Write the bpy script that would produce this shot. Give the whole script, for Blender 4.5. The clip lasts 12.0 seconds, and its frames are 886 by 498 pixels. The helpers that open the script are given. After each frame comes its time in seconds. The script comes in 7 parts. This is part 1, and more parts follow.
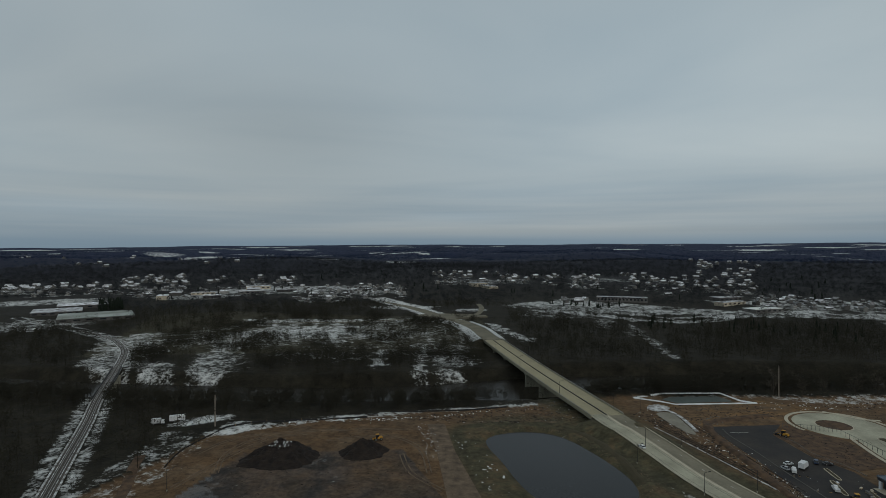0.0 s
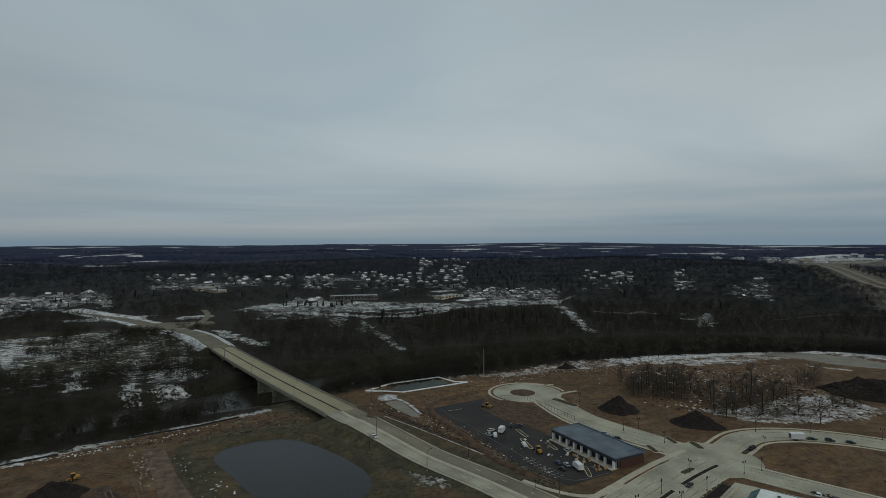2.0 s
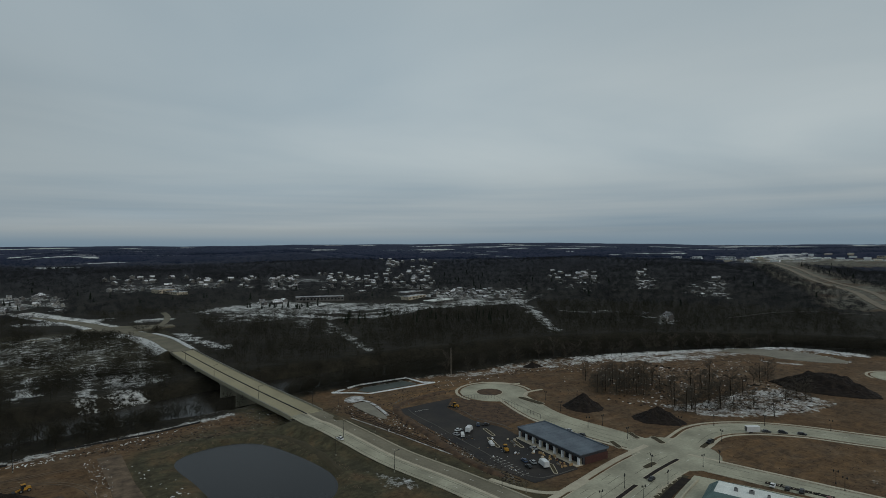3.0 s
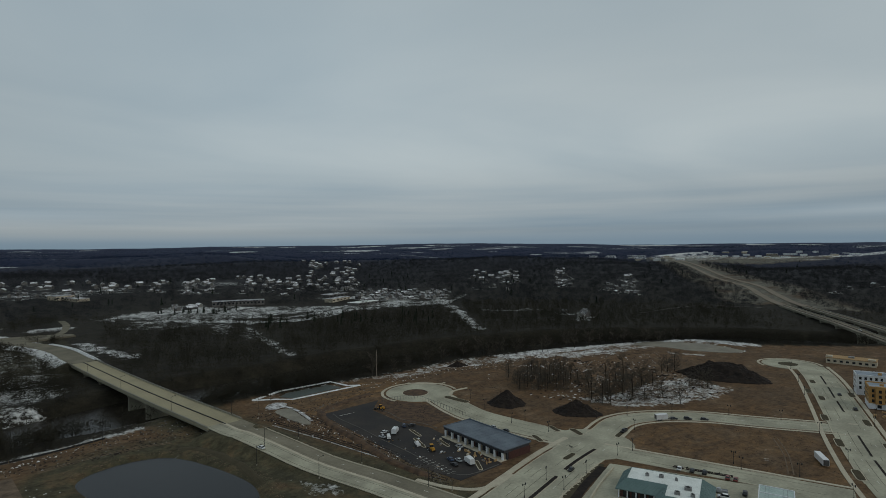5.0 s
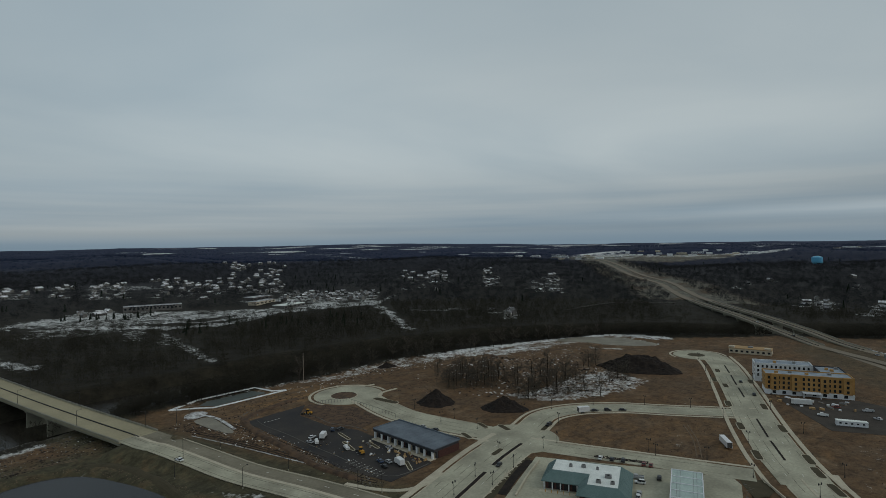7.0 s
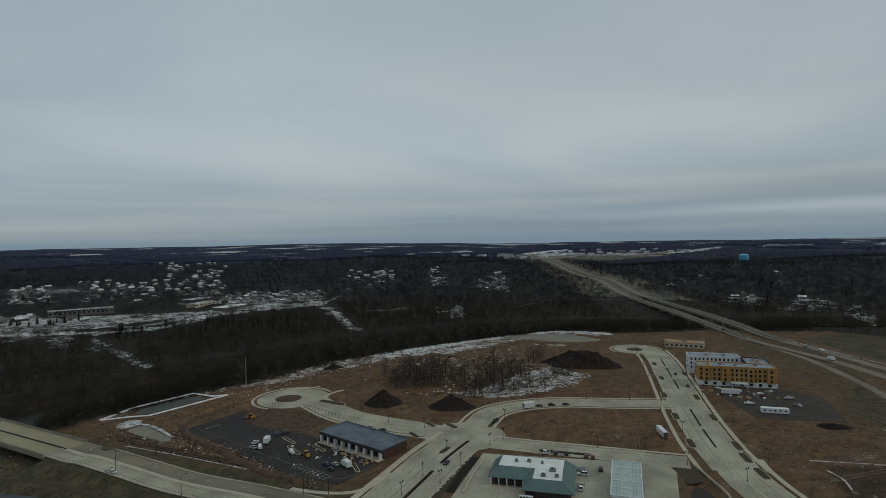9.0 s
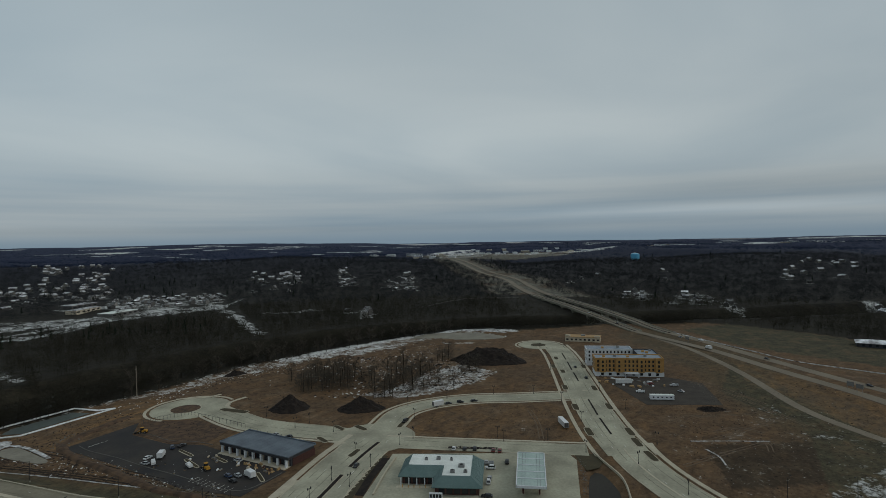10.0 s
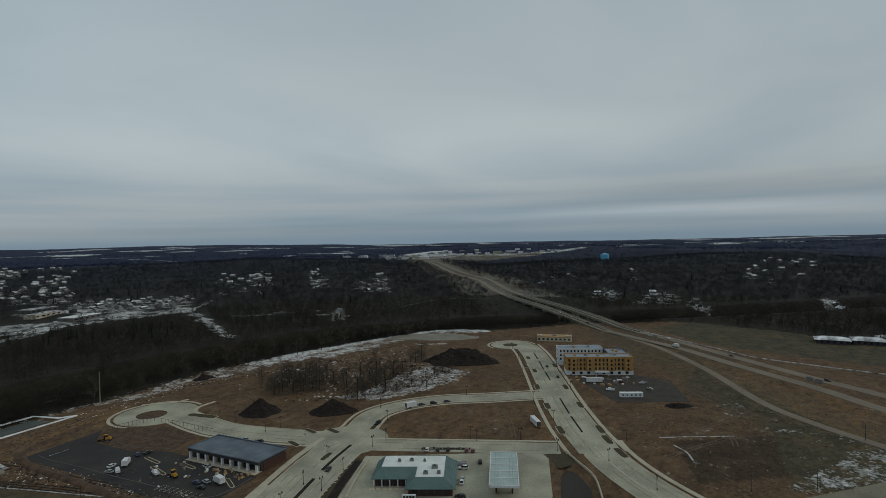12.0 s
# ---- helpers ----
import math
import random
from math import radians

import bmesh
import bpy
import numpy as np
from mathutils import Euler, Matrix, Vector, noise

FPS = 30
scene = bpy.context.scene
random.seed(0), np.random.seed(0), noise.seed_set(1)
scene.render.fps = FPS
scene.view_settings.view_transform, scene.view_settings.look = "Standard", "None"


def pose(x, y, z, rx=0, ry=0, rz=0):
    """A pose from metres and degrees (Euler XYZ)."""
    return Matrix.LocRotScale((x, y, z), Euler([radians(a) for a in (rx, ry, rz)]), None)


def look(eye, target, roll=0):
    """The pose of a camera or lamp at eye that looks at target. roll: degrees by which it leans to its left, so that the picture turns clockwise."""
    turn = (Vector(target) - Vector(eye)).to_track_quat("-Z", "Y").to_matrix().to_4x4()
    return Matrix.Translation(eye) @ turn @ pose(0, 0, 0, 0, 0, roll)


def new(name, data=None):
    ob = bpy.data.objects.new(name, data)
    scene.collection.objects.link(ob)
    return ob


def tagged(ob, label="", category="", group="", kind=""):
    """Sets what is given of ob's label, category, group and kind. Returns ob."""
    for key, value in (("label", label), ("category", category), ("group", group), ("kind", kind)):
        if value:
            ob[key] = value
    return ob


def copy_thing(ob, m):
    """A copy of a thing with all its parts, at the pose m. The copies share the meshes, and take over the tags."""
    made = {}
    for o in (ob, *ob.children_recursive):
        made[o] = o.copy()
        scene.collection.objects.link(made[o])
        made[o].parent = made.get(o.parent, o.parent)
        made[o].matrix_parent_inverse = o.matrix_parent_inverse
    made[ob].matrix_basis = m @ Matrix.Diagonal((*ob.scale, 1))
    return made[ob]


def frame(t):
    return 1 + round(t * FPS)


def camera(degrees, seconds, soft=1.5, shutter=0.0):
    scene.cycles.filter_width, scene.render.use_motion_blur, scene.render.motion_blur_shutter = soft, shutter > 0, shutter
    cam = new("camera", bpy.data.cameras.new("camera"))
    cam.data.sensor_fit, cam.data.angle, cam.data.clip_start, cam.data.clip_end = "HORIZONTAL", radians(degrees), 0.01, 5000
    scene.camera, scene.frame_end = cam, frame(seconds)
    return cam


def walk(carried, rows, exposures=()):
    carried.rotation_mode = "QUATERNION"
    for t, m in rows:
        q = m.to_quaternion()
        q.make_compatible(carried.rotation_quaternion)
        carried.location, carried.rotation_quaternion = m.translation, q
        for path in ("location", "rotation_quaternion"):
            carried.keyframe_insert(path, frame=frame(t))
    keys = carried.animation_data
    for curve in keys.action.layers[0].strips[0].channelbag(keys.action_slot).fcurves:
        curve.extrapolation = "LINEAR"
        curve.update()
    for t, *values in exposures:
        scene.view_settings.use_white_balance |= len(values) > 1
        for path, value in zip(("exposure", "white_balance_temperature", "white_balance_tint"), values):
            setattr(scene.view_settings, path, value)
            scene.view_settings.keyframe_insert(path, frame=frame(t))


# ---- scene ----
# A drone that hovers 100 m over the ground and turns to its right.
cam = camera(78.03, 12.0, soft=0.8)
PATH = [
    (0.0, 0, 0, 100, 89.63, 0.02, 0.00),
    (0.5, 0, 0, 100, 89.64, 0.04, -3.19),
    (1.0, 0, 0, 100, 89.63, 0.12, -10.52),
    (1.5, 0, 0, 100, 89.61, 0.18, -20.05),
    (2.0, 0, 0, 100, 89.61, 0.22, -27.37),
    (2.5, 0, 0, 100, 89.63, 0.29, -29.59),
    (2.7, 0, 0, 100, 89.63, 0.30, -30.20),
    (4.3, 0, 0, 100, 89.67, 0.55, -33.28),
    (4.5, 0, 0, 100, 89.68, 0.58, -34.45),
    (5.0, 0, 0, 100, 89.66, 0.66, -38.68),
    (5.5, 0, 0, 100, 89.66, 0.76, -41.42),
    (6.0, 0, 0, 100, 89.64, 0.77, -42.34),
    (6.5, 0, 0, 100, 89.63, 0.82, -43.37),
    (7.0, 0, 0, 100, 89.59, 0.91, -46.13),
    (7.2, 0, 0, 100, 89.58, 0.92, -46.52),
    (8.8, 0, 0, 100, 89.45, 1.06, -50.07),
    (9.0, 0, 0, 100, 89.43, 1.08, -51.69),
    (9.5, 0, 0, 100, 89.30, 1.10, -58.30),
    (10.0, 0, 0, 100, 89.26, 1.14, -61.17),
    (10.5, 0, 0, 100, 89.26, 1.18, -62.17),
    (11.0, 0, 0, 100, 89.27, 1.23, -62.81),
    (11.5, 0, 0, 100, 89.28, 1.25, -63.53),
    (12.0, 0, 0, 100, 89.30, 1.27, -64.04),
]
walk(cam, [(r[0], pose(*r[1:])) for r in PATH])

# ---- light: a closed grey cloud deck, with a weak, very soft sun behind it ----
world = bpy.data.worlds.new("overcast_sky")
scene.world = world
world.use_nodes = True


def sky_nodes(nt):
    nt.nodes.clear()
    N, L = nt.nodes.new, nt.links.new
    out, bg = N("ShaderNodeOutputWorld"), N("ShaderNodeBackground")
    sky = N("ShaderNodeTexSky")
    sky.sky_type, sky.sun_disc = "NISHITA", False
    sky.sun_elevation, sky.sun_rotation, sky.dust_density = radians(28), radians(150), 4.0
    sky_dim = N("ShaderNodeVectorMath")
    sky_dim.operation = "SCALE"
    sky_dim.inputs["Scale"].default_value = 0.08
    L(sky.outputs[0], sky_dim.inputs[0])
    co, sep = N("ShaderNodeTexCoord"), N("ShaderNodeSeparateXYZ")
    L(co.outputs["Generated"], sep.inputs[0])

    def math_node(op, a, b=None, clamp=False):
        m = N("ShaderNodeMath")
        m.operation, m.use_clamp = op, clamp
        for i, v in enumerate((a, b)):
            if v is None:
                continue
            if isinstance(v, (int, float)):
                m.inputs[i].default_value = v
            else:
                L(v, m.inputs[i])
        return m.outputs[0]

    z = math_node("MAXIMUM", sep.outputs["Z"], 0.0)
    # the deck seen in perspective: streaks close up towards the horizon
    zz = math_node("ADD", z, 0.10)
    px, py = math_node("DIVIDE", sep.outputs["X"], zz), math_node("DIVIDE", sep.outputs["Y"], zz)
    plane = N("ShaderNodeCombineXYZ")
    L(px, plane.inputs[0]), L(py, plane.inputs[1])
    turn = N("ShaderNodeMapping")
    turn.inputs["Rotation"].default_value = (0, 0, radians(38))
    turn.inputs["Scale"].default_value = (0.42, 0.55, 1)
    turn.inputs["Location"].default_value = (1.7, 0.4, 0)
    L(plane.outputs[0], turn.inputs[0])
    big = N("ShaderNodeTexNoise")
    big.inputs["Scale"].default_value, big.inputs["Detail"].default_value = 0.95, 5
    big.inputs["Roughness"].default_value, big.inputs["Distortion"].default_value = 0.45, 0.5
    L(turn.outputs[0], big.inputs["Vector"])
    ramp = N("ShaderNodeValToRGB")
    ramp.color_ramp.elements[0].position, ramp.color_ramp.elements[0].color = 0.26, (0.278, 0.346, 0.386, 1)
    ramp.color_ramp.elements[1].position, ramp.color_ramp.elements[1].color = 0.70, (0.408, 0.460, 0.474, 1)
    L(big.outputs["Fac"], ramp.inputs[0])
    # long thin bands low over the horizon
    flat = N("ShaderNodeCombineXYZ")
    L(math_node("MULTIPLY", sep.outputs["X"], 1.1), flat.inputs[0])
    L(math_node("MULTIPLY", sep.outputs["Y"], 1.1), flat.inputs[1])
    L(math_node("MULTIPLY", z, 26.0), flat.inputs[2])
    band = N("ShaderNodeTexNoise")
    band.inputs["Scale"].default_value, band.inputs["Detail"].default_value = 1.0, 4
    L(flat.outputs[0], band.inputs["Vector"])
    bramp = N("ShaderNodeValToRGB")
    bramp.color_ramp.elements[0].position, bramp.color_ramp.elements[0].color = 0.34, (0.196, 0.264, 0.320, 1)
    bramp.color_ramp.elements[1].position, bramp.color_ramp.elements[1].color = 0.66, (0.332, 0.374, 0.392, 1)
    L(band.outputs["Fac"], bramp.inputs[0])
    low = N("ShaderNodeMapRange")
    low.inputs["From Min"].default_value, low.inputs["From Max"].default_value = 0.05, 0.16
    low.inputs["To Min"].default_value, low.inputs["To Max"].default_value = 0.85, 0.0
    low.interpolation_type = "SMOOTHSTEP"
    L(z, low.inputs["Value"])
    mix1 = N("ShaderNodeMix")
    mix1.data_type = "RGBA"
    L(low.outputs[0], mix1.inputs["Factor"]), L(ramp.outputs[0], mix1.inputs["A"]), L(bramp.outputs[0], mix1.inputs["B"])
    rim = N("ShaderNodeMapRange")
    rim.inputs["From Min"].default_value, rim.inputs["From Max"].default_value = 0.004, 0.034
    rim.inputs["To Min"].default_value, rim.inputs["To Max"].default_value = 0.85, 0.0
    rim.interpolation_type = "SMOOTHSTEP"
    L(z, rim.inputs["Value"])
    mix2 = N("ShaderNodeMix")
    mix2.data_type = "RGBA"
    mix2.inputs["B"].default_value = (0.155, 0.225, 0.285, 1)
    L(rim.outputs[0], mix2.inputs["Factor"]), L(mix1.outputs["Result"], mix2.inputs["A"])
    # single long clouds and breaks: bearing, height, half-width, half-height (degrees), tone
    az = math_node("ARCTAN2", sep.outputs["X"], sep.outputs["Y"])
    tone = None
    for bear, up, wide, tall, amount in ((-17, 11, 15, 6, -0.20), (-36, 16, 10, 9, -0.10), (27, 15, 22, 12, 0.13), (8, 5.0, 12, 1.6, 0.05), (-34, 3.5, 9, 0.8, 0.10), (2, 3.0, 6, 0.5, 0.10), (88, 2.7, 19, 0.5, 0.17), (94, 4.6, 19, 1.3, -0.13), (60, 10, 22, 4, 0.07), (100, 12, 14, 5, -0.05), (30, 1.5, 60, 0.45, -0.10)):
        u = math_node("DIVIDE", math_node("SUBTRACT", az, radians(bear)), radians(wide))
        w = math_node("DIVIDE", math_node("SUBTRACT", sep.outputs["Z"], radians(up)), radians(tall))
        e = math_node("ADD", math_node("MULTIPLY", u, u), math_node("MULTIPLY", w, w))
        e = math_node("MULTIPLY", math_node("EXPONENT", math_node("MULTIPLY", e, -1.0)), amount)
        tone = e if tone is None else math_node("ADD", tone, e)
    toned = N("ShaderNodeVectorMath")
    toned.operation = "SCALE"
    L(mix2.outputs["Result"], toned.inputs[0]), L(math_node("ADD", tone, 1.0), toned.inputs["Scale"])
    mix3 = N("ShaderNodeMix")
    mix3.data_type = "RGBA"
    mix3.inputs["Factor"].default_value = 0.93
    L(sky_dim.outputs[0], mix3.inputs["A"]), L(toned.outputs[0], mix3.inputs["B"])
    L(mix3.outputs["Result"], bg.inputs["Color"])
    bg.inputs["Strength"].default_value = 1.07
    L(bg.outputs[0], out.inputs[0])


sky_nodes(world.node_tree)
sun = new("sun", bpy.data.lights.new("sun", "SUN"))
sun.data.energy, sun.data.angle, sun.data.color = 0.5, radians(25), (1.0, 0.96, 0.9)
sun.matrix_world = look((0, 0, 300), (-150, 260, 100))


# ---- materials ----
def material(name, colour, rough=0.9, metal=0.0, tint=None, scale=1.0, amount=0.6, fine=8.0, bump=0.3, spread=0.0, coords="Object"):
    """A plain surface with stains at one scale, grain at a finer one, and relief."""
    m = bpy.data.materials.new(name)
    m.use_nodes = True
    nt = m.node_tree
    N, L = nt.nodes.new, nt.links.new
    b = nt.nodes["Principled BSDF"]
    b.inputs["Roughness"].default_value, b.inputs["Metallic"].default_value = rough, metal
    b.inputs["Specular IOR Level"].default_value = 0.5 if rough < 0.5 else 0.15
    co = N("ShaderNodeTexCoord")
    n1, n2 = N("ShaderNodeTexNoise"), N("ShaderNodeTexNoise")
    n1.inputs["Scale"].default_value, n1.inputs["Detail"].default_value = scale, 5
    n2.inputs["Scale"].default_value, n2.inputs["Detail"].default_value = fine * scale, 3
    L(co.outputs[coords], n1.inputs["Vector"]), L(co.outputs[coords], n2.inputs["Vector"])
    r = N("ShaderNodeMapRange")
    r.inputs["From Min"].default_value, r.inputs["From Max"].default_value = 0.35, 0.68
    L(n1.outputs["Fac"], r.inputs["Value"])
    mix = N("ShaderNodeMix")
    mix.data_type = "RGBA"
    t = tint or tuple(c * 0.6 for c in colour)
    mix.inputs["A"].default_value, mix.inputs["B"].default_value = (*colour, 1), (*t, 1)
    sc = N("ShaderNodeMath")
    sc.operation = "MULTIPLY"
    sc.inputs[1].default_value = amount
    L(r.outputs[0], sc.inputs[0]), L(sc.outputs[0], mix.inputs["Factor"])
    hs = N("ShaderNodeHueSaturation")
    gr = N("ShaderNodeMapRange")
    gr.inputs["To Min"].default_value, gr.inputs["To Max"].default_value = 0.72, 1.28
    L(n2.outputs["Fac"], gr.inputs["Value"])
    L(mix.outputs["Result"], hs.inputs["Color"])
    if spread:
        info, mul, rr = N("ShaderNodeObjectInfo"), N("ShaderNodeMath"), N("ShaderNodeMapRange")
        rr.inputs["To Min"].default_value, rr.inputs["To Max"].default_value = 1 - spread, 1 + spread
        L(info.outputs["Random"], rr.inputs["Value"])
        mul.operation = "MULTIPLY"
        L(rr.outputs[0], mul.inputs[0]), L(gr.outputs[0], mul.inputs[1]), L(mul.outputs[0], hs.inputs["Value"])
    else:
        L(gr.outputs[0], hs.inputs["Value"])
    L(hs.outputs[0], b.inputs["Base Color"])
    bp = N("ShaderNodeBump")
    bp.inputs["Strength"].default_value, bp.inputs["Distance"].default_value = bump, 0.05
    L(n2.outputs["Fac"], bp.inputs["Height"]), L(bp.outputs[0], b.inputs["Normal"])
    return m


def twig_material(name, c1, c2, mix_each=0.45, soft=0.8):
    m = bpy.data.materials.new(name)
    m.use_nodes = True
    nt = m.node_tree
    N, L = nt.nodes.new, nt.links.new
    b = nt.nodes["Principled BSDF"]
    b.inputs["Roughness"].default_value, b.inputs["Specular IOR Level"].default_value = 0.95, 0.1
    geo, ramp = N("ShaderNodeNewGeometry"), N("ShaderNodeMix")
    ramp.data_type = "RGBA"
    ramp.inputs["A"].default_value, ramp.inputs["B"].default_value = (*c1, 1), (*c2, 1)
    n = N("ShaderNodeTexNoise")
    n.inputs["Scale"].default_value, n.inputs["Detail"].default_value, n.inputs["Roughness"].default_value = 0.012, 5, 0.7
    co = N("ShaderNodeTexCoord")
    L(co.outputs["Object"], n.inputs["Vector"])
    add = N("ShaderNodeMath")
    add.operation, add.use_clamp = "MULTIPLY_ADD", True
    add.inputs[1].default_value = mix_each
    L(geo.outputs["Random Per Island"], add.inputs[0])
    sub = N("ShaderNodeMapRange")
    sub.inputs["From Min"].default_value, sub.inputs["From Max"].default_value = 0.35, 0.65
    sub.inputs["To Max"].default_value = 0.55
    L(n.outputs["Fac"], sub.inputs["Value"]), L(sub.outputs[0], add.inputs[2])
    L(add.outputs[0], ramp.inputs["Factor"]), L(ramp.outputs["Result"], b.inputs["Base Color"])
    # fine twigs scatter light like a soft mass: their normals are bent upwards
    bend, up = N("ShaderNodeVectorMath"), N("ShaderNodeVectorMath")
    bend.operation, up.operation = "MULTIPLY_ADD", "NORMALIZE"
    bend.inputs[1].default_value, bend.inputs[2].default_value = (soft, soft, soft), (0, 0, 1)
    L(geo.outputs["Normal"], bend.inputs[0]), L(bend.outputs[0], up.inputs[0]), L(up.outputs[0], b.inputs["Normal"])
    return m


CONCRETE = material("concrete_paving", (0.37, 0.358, 0.272), 0.9, tint=(0.225, 0.215, 0.163), scale=0.06, amount=0.95, fine=14)
WALK = material("sidewalk_concrete", (0.43, 0.39, 0.30), 0.9, tint=(0.30, 0.27, 0.205), scale=0.15, fine=8)
OLDROAD = material("dusty_asphalt", (0.165, 0.15, 0.11), 0.92, tint=(0.105, 0.094, 0.07), scale=0.05, amount=0.9, fine=16)
ASPHALT = material("new_asphalt", (0.023, 0.0225, 0.0235), 0.8, tint=(0.048, 0.041, 0.035), scale=0.05, amount=0.9, fine=14)
HIGHWAY = material("highway_concrete", (0.185, 0.157, 0.118), 0.9, tint=(0.125, 0.105, 0.08), scale=0.04, fine=20)
DECK = material("deck_concrete", (0.30, 0.268, 0.175), 0.9, tint=(0.215, 0.19, 0.125), scale=0.05, fine=16)
DUSTY = material("dusty_concrete", (0.215, 0.195, 0.145), 0.92, tint=(0.135, 0.122, 0.09), scale=0.05, amount=0.9, fine=16)
GIRDER = material("girder_concrete", (0.27, 0.26, 0.205), 0.9, tint=(0.17, 0.162, 0.13), scale=0.12, fine=10)
SNOW = material("old_snow", (0.72, 0.74, 0.75), 0.8, tint=(0.50, 0.50, 0.47), scale=0.2, amount=0.9, fine=7)
DULLICE = material("dull_pond_ice", (0.22, 0.205, 0.165), 0.75, tint=(0.12, 0.11, 0.088), scale=0.06, fine=10, bump=0.1)
ICE = material("pond_ice", (0.085, 0.10, 0.092), 0.5, tint=(0.05, 0.06, 0.055), scale=0.05, fine=10, bump=0.1)
SOIL = material("dark_topsoil", (0.015, 0.0125, 0.0115), 0.98, tint=(0.036, 0.027, 0.021), scale=0.35, fine=6, bump=0.9)
DIRT = material("bare_dirt", (0.105, 0.066, 0.041), 0.95, tint=(0.048, 0.034, 0.025), scale=0.3, amount=1.0, fine=5, bump=0.9)
PALEDIRT = material("pale_trodden_dirt", (0.15, 0.11, 0.075), 0.95, tint=(0.07, 0.052, 0.038), scale=0.25, amount=1.0, fine=5, bump=0.7)
GRAVEL = material("grey_gravel", (0.12, 0.115, 0.105), 0.95, tint=(0.075, 0.07, 0.06), scale=0.15, fine=20, bump=0.8)
DARKGRAVEL = material("wet_dark_gravel", (0.060, 0.052, 0.044), 0.95, tint=(0.034, 0.029, 0.025), scale=0.15, fine=14, bump=0.8)
GRASS = material("dead_grass", (0.062, 0.052, 0.032), 0.97, tint=(0.040, 0.036, 0.022), scale=0.2, fine=12, bump=0.8)
STEEL = material("galvanised_steel", (0.24, 0.24, 0.235), 0.5, metal=0.6, scale=2.0)
DARKSTEEL = material("dark_steel", (0.035, 0.035, 0.035), 0.6, metal=0.3, scale=2.0)
WOODPOLE = material("weathered_timber", (0.22, 0.19, 0.155), 0.9, scale=2.0)
BALLAST = material("rail_ballast", (0.085, 0.076, 0.068), 0.95, tint=(0.045, 0.041, 0.037), scale=0.3, fine=14, bump=0.9)
RAIL = material("worn_rail", (0.30, 0.29, 0.27), 0.45, metal=0.7, scale=1.0)
PAINT = material("road_paint", (0.62, 0.61, 0.55), 0.7, tint=(0.35, 0.34, 0.29), scale=0.4)
RUBBER = material("tyre_rubber", (0.015, 0.015, 0.016), 0.85, scale=4)
GLASS = material("dark_window_glass", (0.018, 0.022, 0.026), 0.12, scale=1.0, amount=0.2, bump=0.02)
ROOFBLUE = material("blue_grey_roof_membrane", (0.12, 0.145, 0.17), 0.6, tint=(0.075, 0.09, 0.11), scale=0.15, amount=0.9, fine=12)
ROOFWHITE = material("white_roof_membrane", (0.66, 0.69, 0.66), 0.7, tint=(0.48, 0.51, 0.48), scale=0.2, fine=10)
ROOFPALE = material("pale_blue_grey_roof", (0.26, 0.30, 0.34), 0.65, tint=(0.15, 0.18, 0.21), scale=0.2, amount=0.9, fine=10)
ROOFDULL = material("dull_grey_green_roof", (0.175, 0.185, 0.16), 0.8, tint=(0.40, 0.44, 0.42), scale=0.02, amount=0.8, fine=30)
ROOFGREEN = material("green_metal_roof", (0.095, 0.148, 0.142), 0.55, metal=0.1, tint=(0.14, 0.20, 0.195), scale=0.2, fine=10)
CANOPY = material("pale_green_canopy_roof", (0.36, 0.44, 0.41), 0.6, tint=(0.26, 0.33, 0.31), scale=0.25, fine=10)
BRICK = material("red_brick", (0.075, 0.036, 0.030), 0.9, tint=(0.05, 0.028, 0.025), scale=0.8, fine=10)
WHITEWALL = material("white_house_wrap", (0.62, 0.64, 0.66), 0.75, tint=(0.48, 0.50, 0.52), scale=0.15, fine=12)
SHEATHING = material("orange_wall_sheathing", (0.40, 0.235, 0.085), 0.85, tint=(0.29, 0.165, 0.06), scale=0.25, amount=0.8, fine=14)
CREAM = material("cream_block_wall", (0.50, 0.44, 0.34), 0.9, scale=0.3)
DARKWALL = material("dark_siding", (0.05, 0.05, 0.055), 0.85, scale=0.5)
TIMBER = material("bare_framing_timber", (0.36, 0.24, 0.12), 0.9, scale=1.0)
ROOFSNOW = material("snowy_roof", (0.66, 0.68, 0.70), 0.85, tint=(0.16, 0.15, 0.15), scale=0.14, amount=1.0, fine=5, spread=0.4)
SIDING = material("house_siding", (0.24, 0.235, 0.22), 0.85, scale=0.3, spread=0.55)
GREYSIDING = material("grey_siding", (0.11, 0.105, 0.10), 0.85, scale=0.3, spread=0.4)
TANKBLUE = material("sky_blue_tank_paint", (0.10, 0.36, 0.55), 0.5, tint=(0.08, 0.30, 0.47), scale=0.1)
YELLOW = material("machine_yellow", (0.42, 0.22, 0.03), 0.6, tint=(0.26, 0.14, 0.03), scale=0.8)
TWIG = twig_material("bare_twigs", (0.0205, 0.0190, 0.0132), (0.041, 0.037, 0.0255), 0.3, 0.35)
# twigs of the middle woods: brown cooled to grey-blue, a mild painted haze
TWIGMIDHAZE = twig_material("bare_twigs_mid_haze", (0.0185, 0.0195, 0.0220), (0.031, 0.0315, 0.0335), 0.10, 0.15)
# twigs of the farthest woods: blue air haze put into their base colour
TWIGFARHAZE = twig_material("bare_twigs_far_haze", (0.0105, 0.0170, 0.043), (0.016, 0.0235, 0.053), 0.08, 0.1)
TWIGLIGHT = twig_material("pale_bare_twigs", (0.050, 0.043, 0.034), (0.092, 0.077, 0.059), 0.5, 0.5)
PATCHROOF = material("thin_snow_roof", (0.11, 0.105, 0.10), 0.85, tint=(0.36, 0.38, 0.40), scale=0.16, amount=0.9, fine=5, spread=0.4)
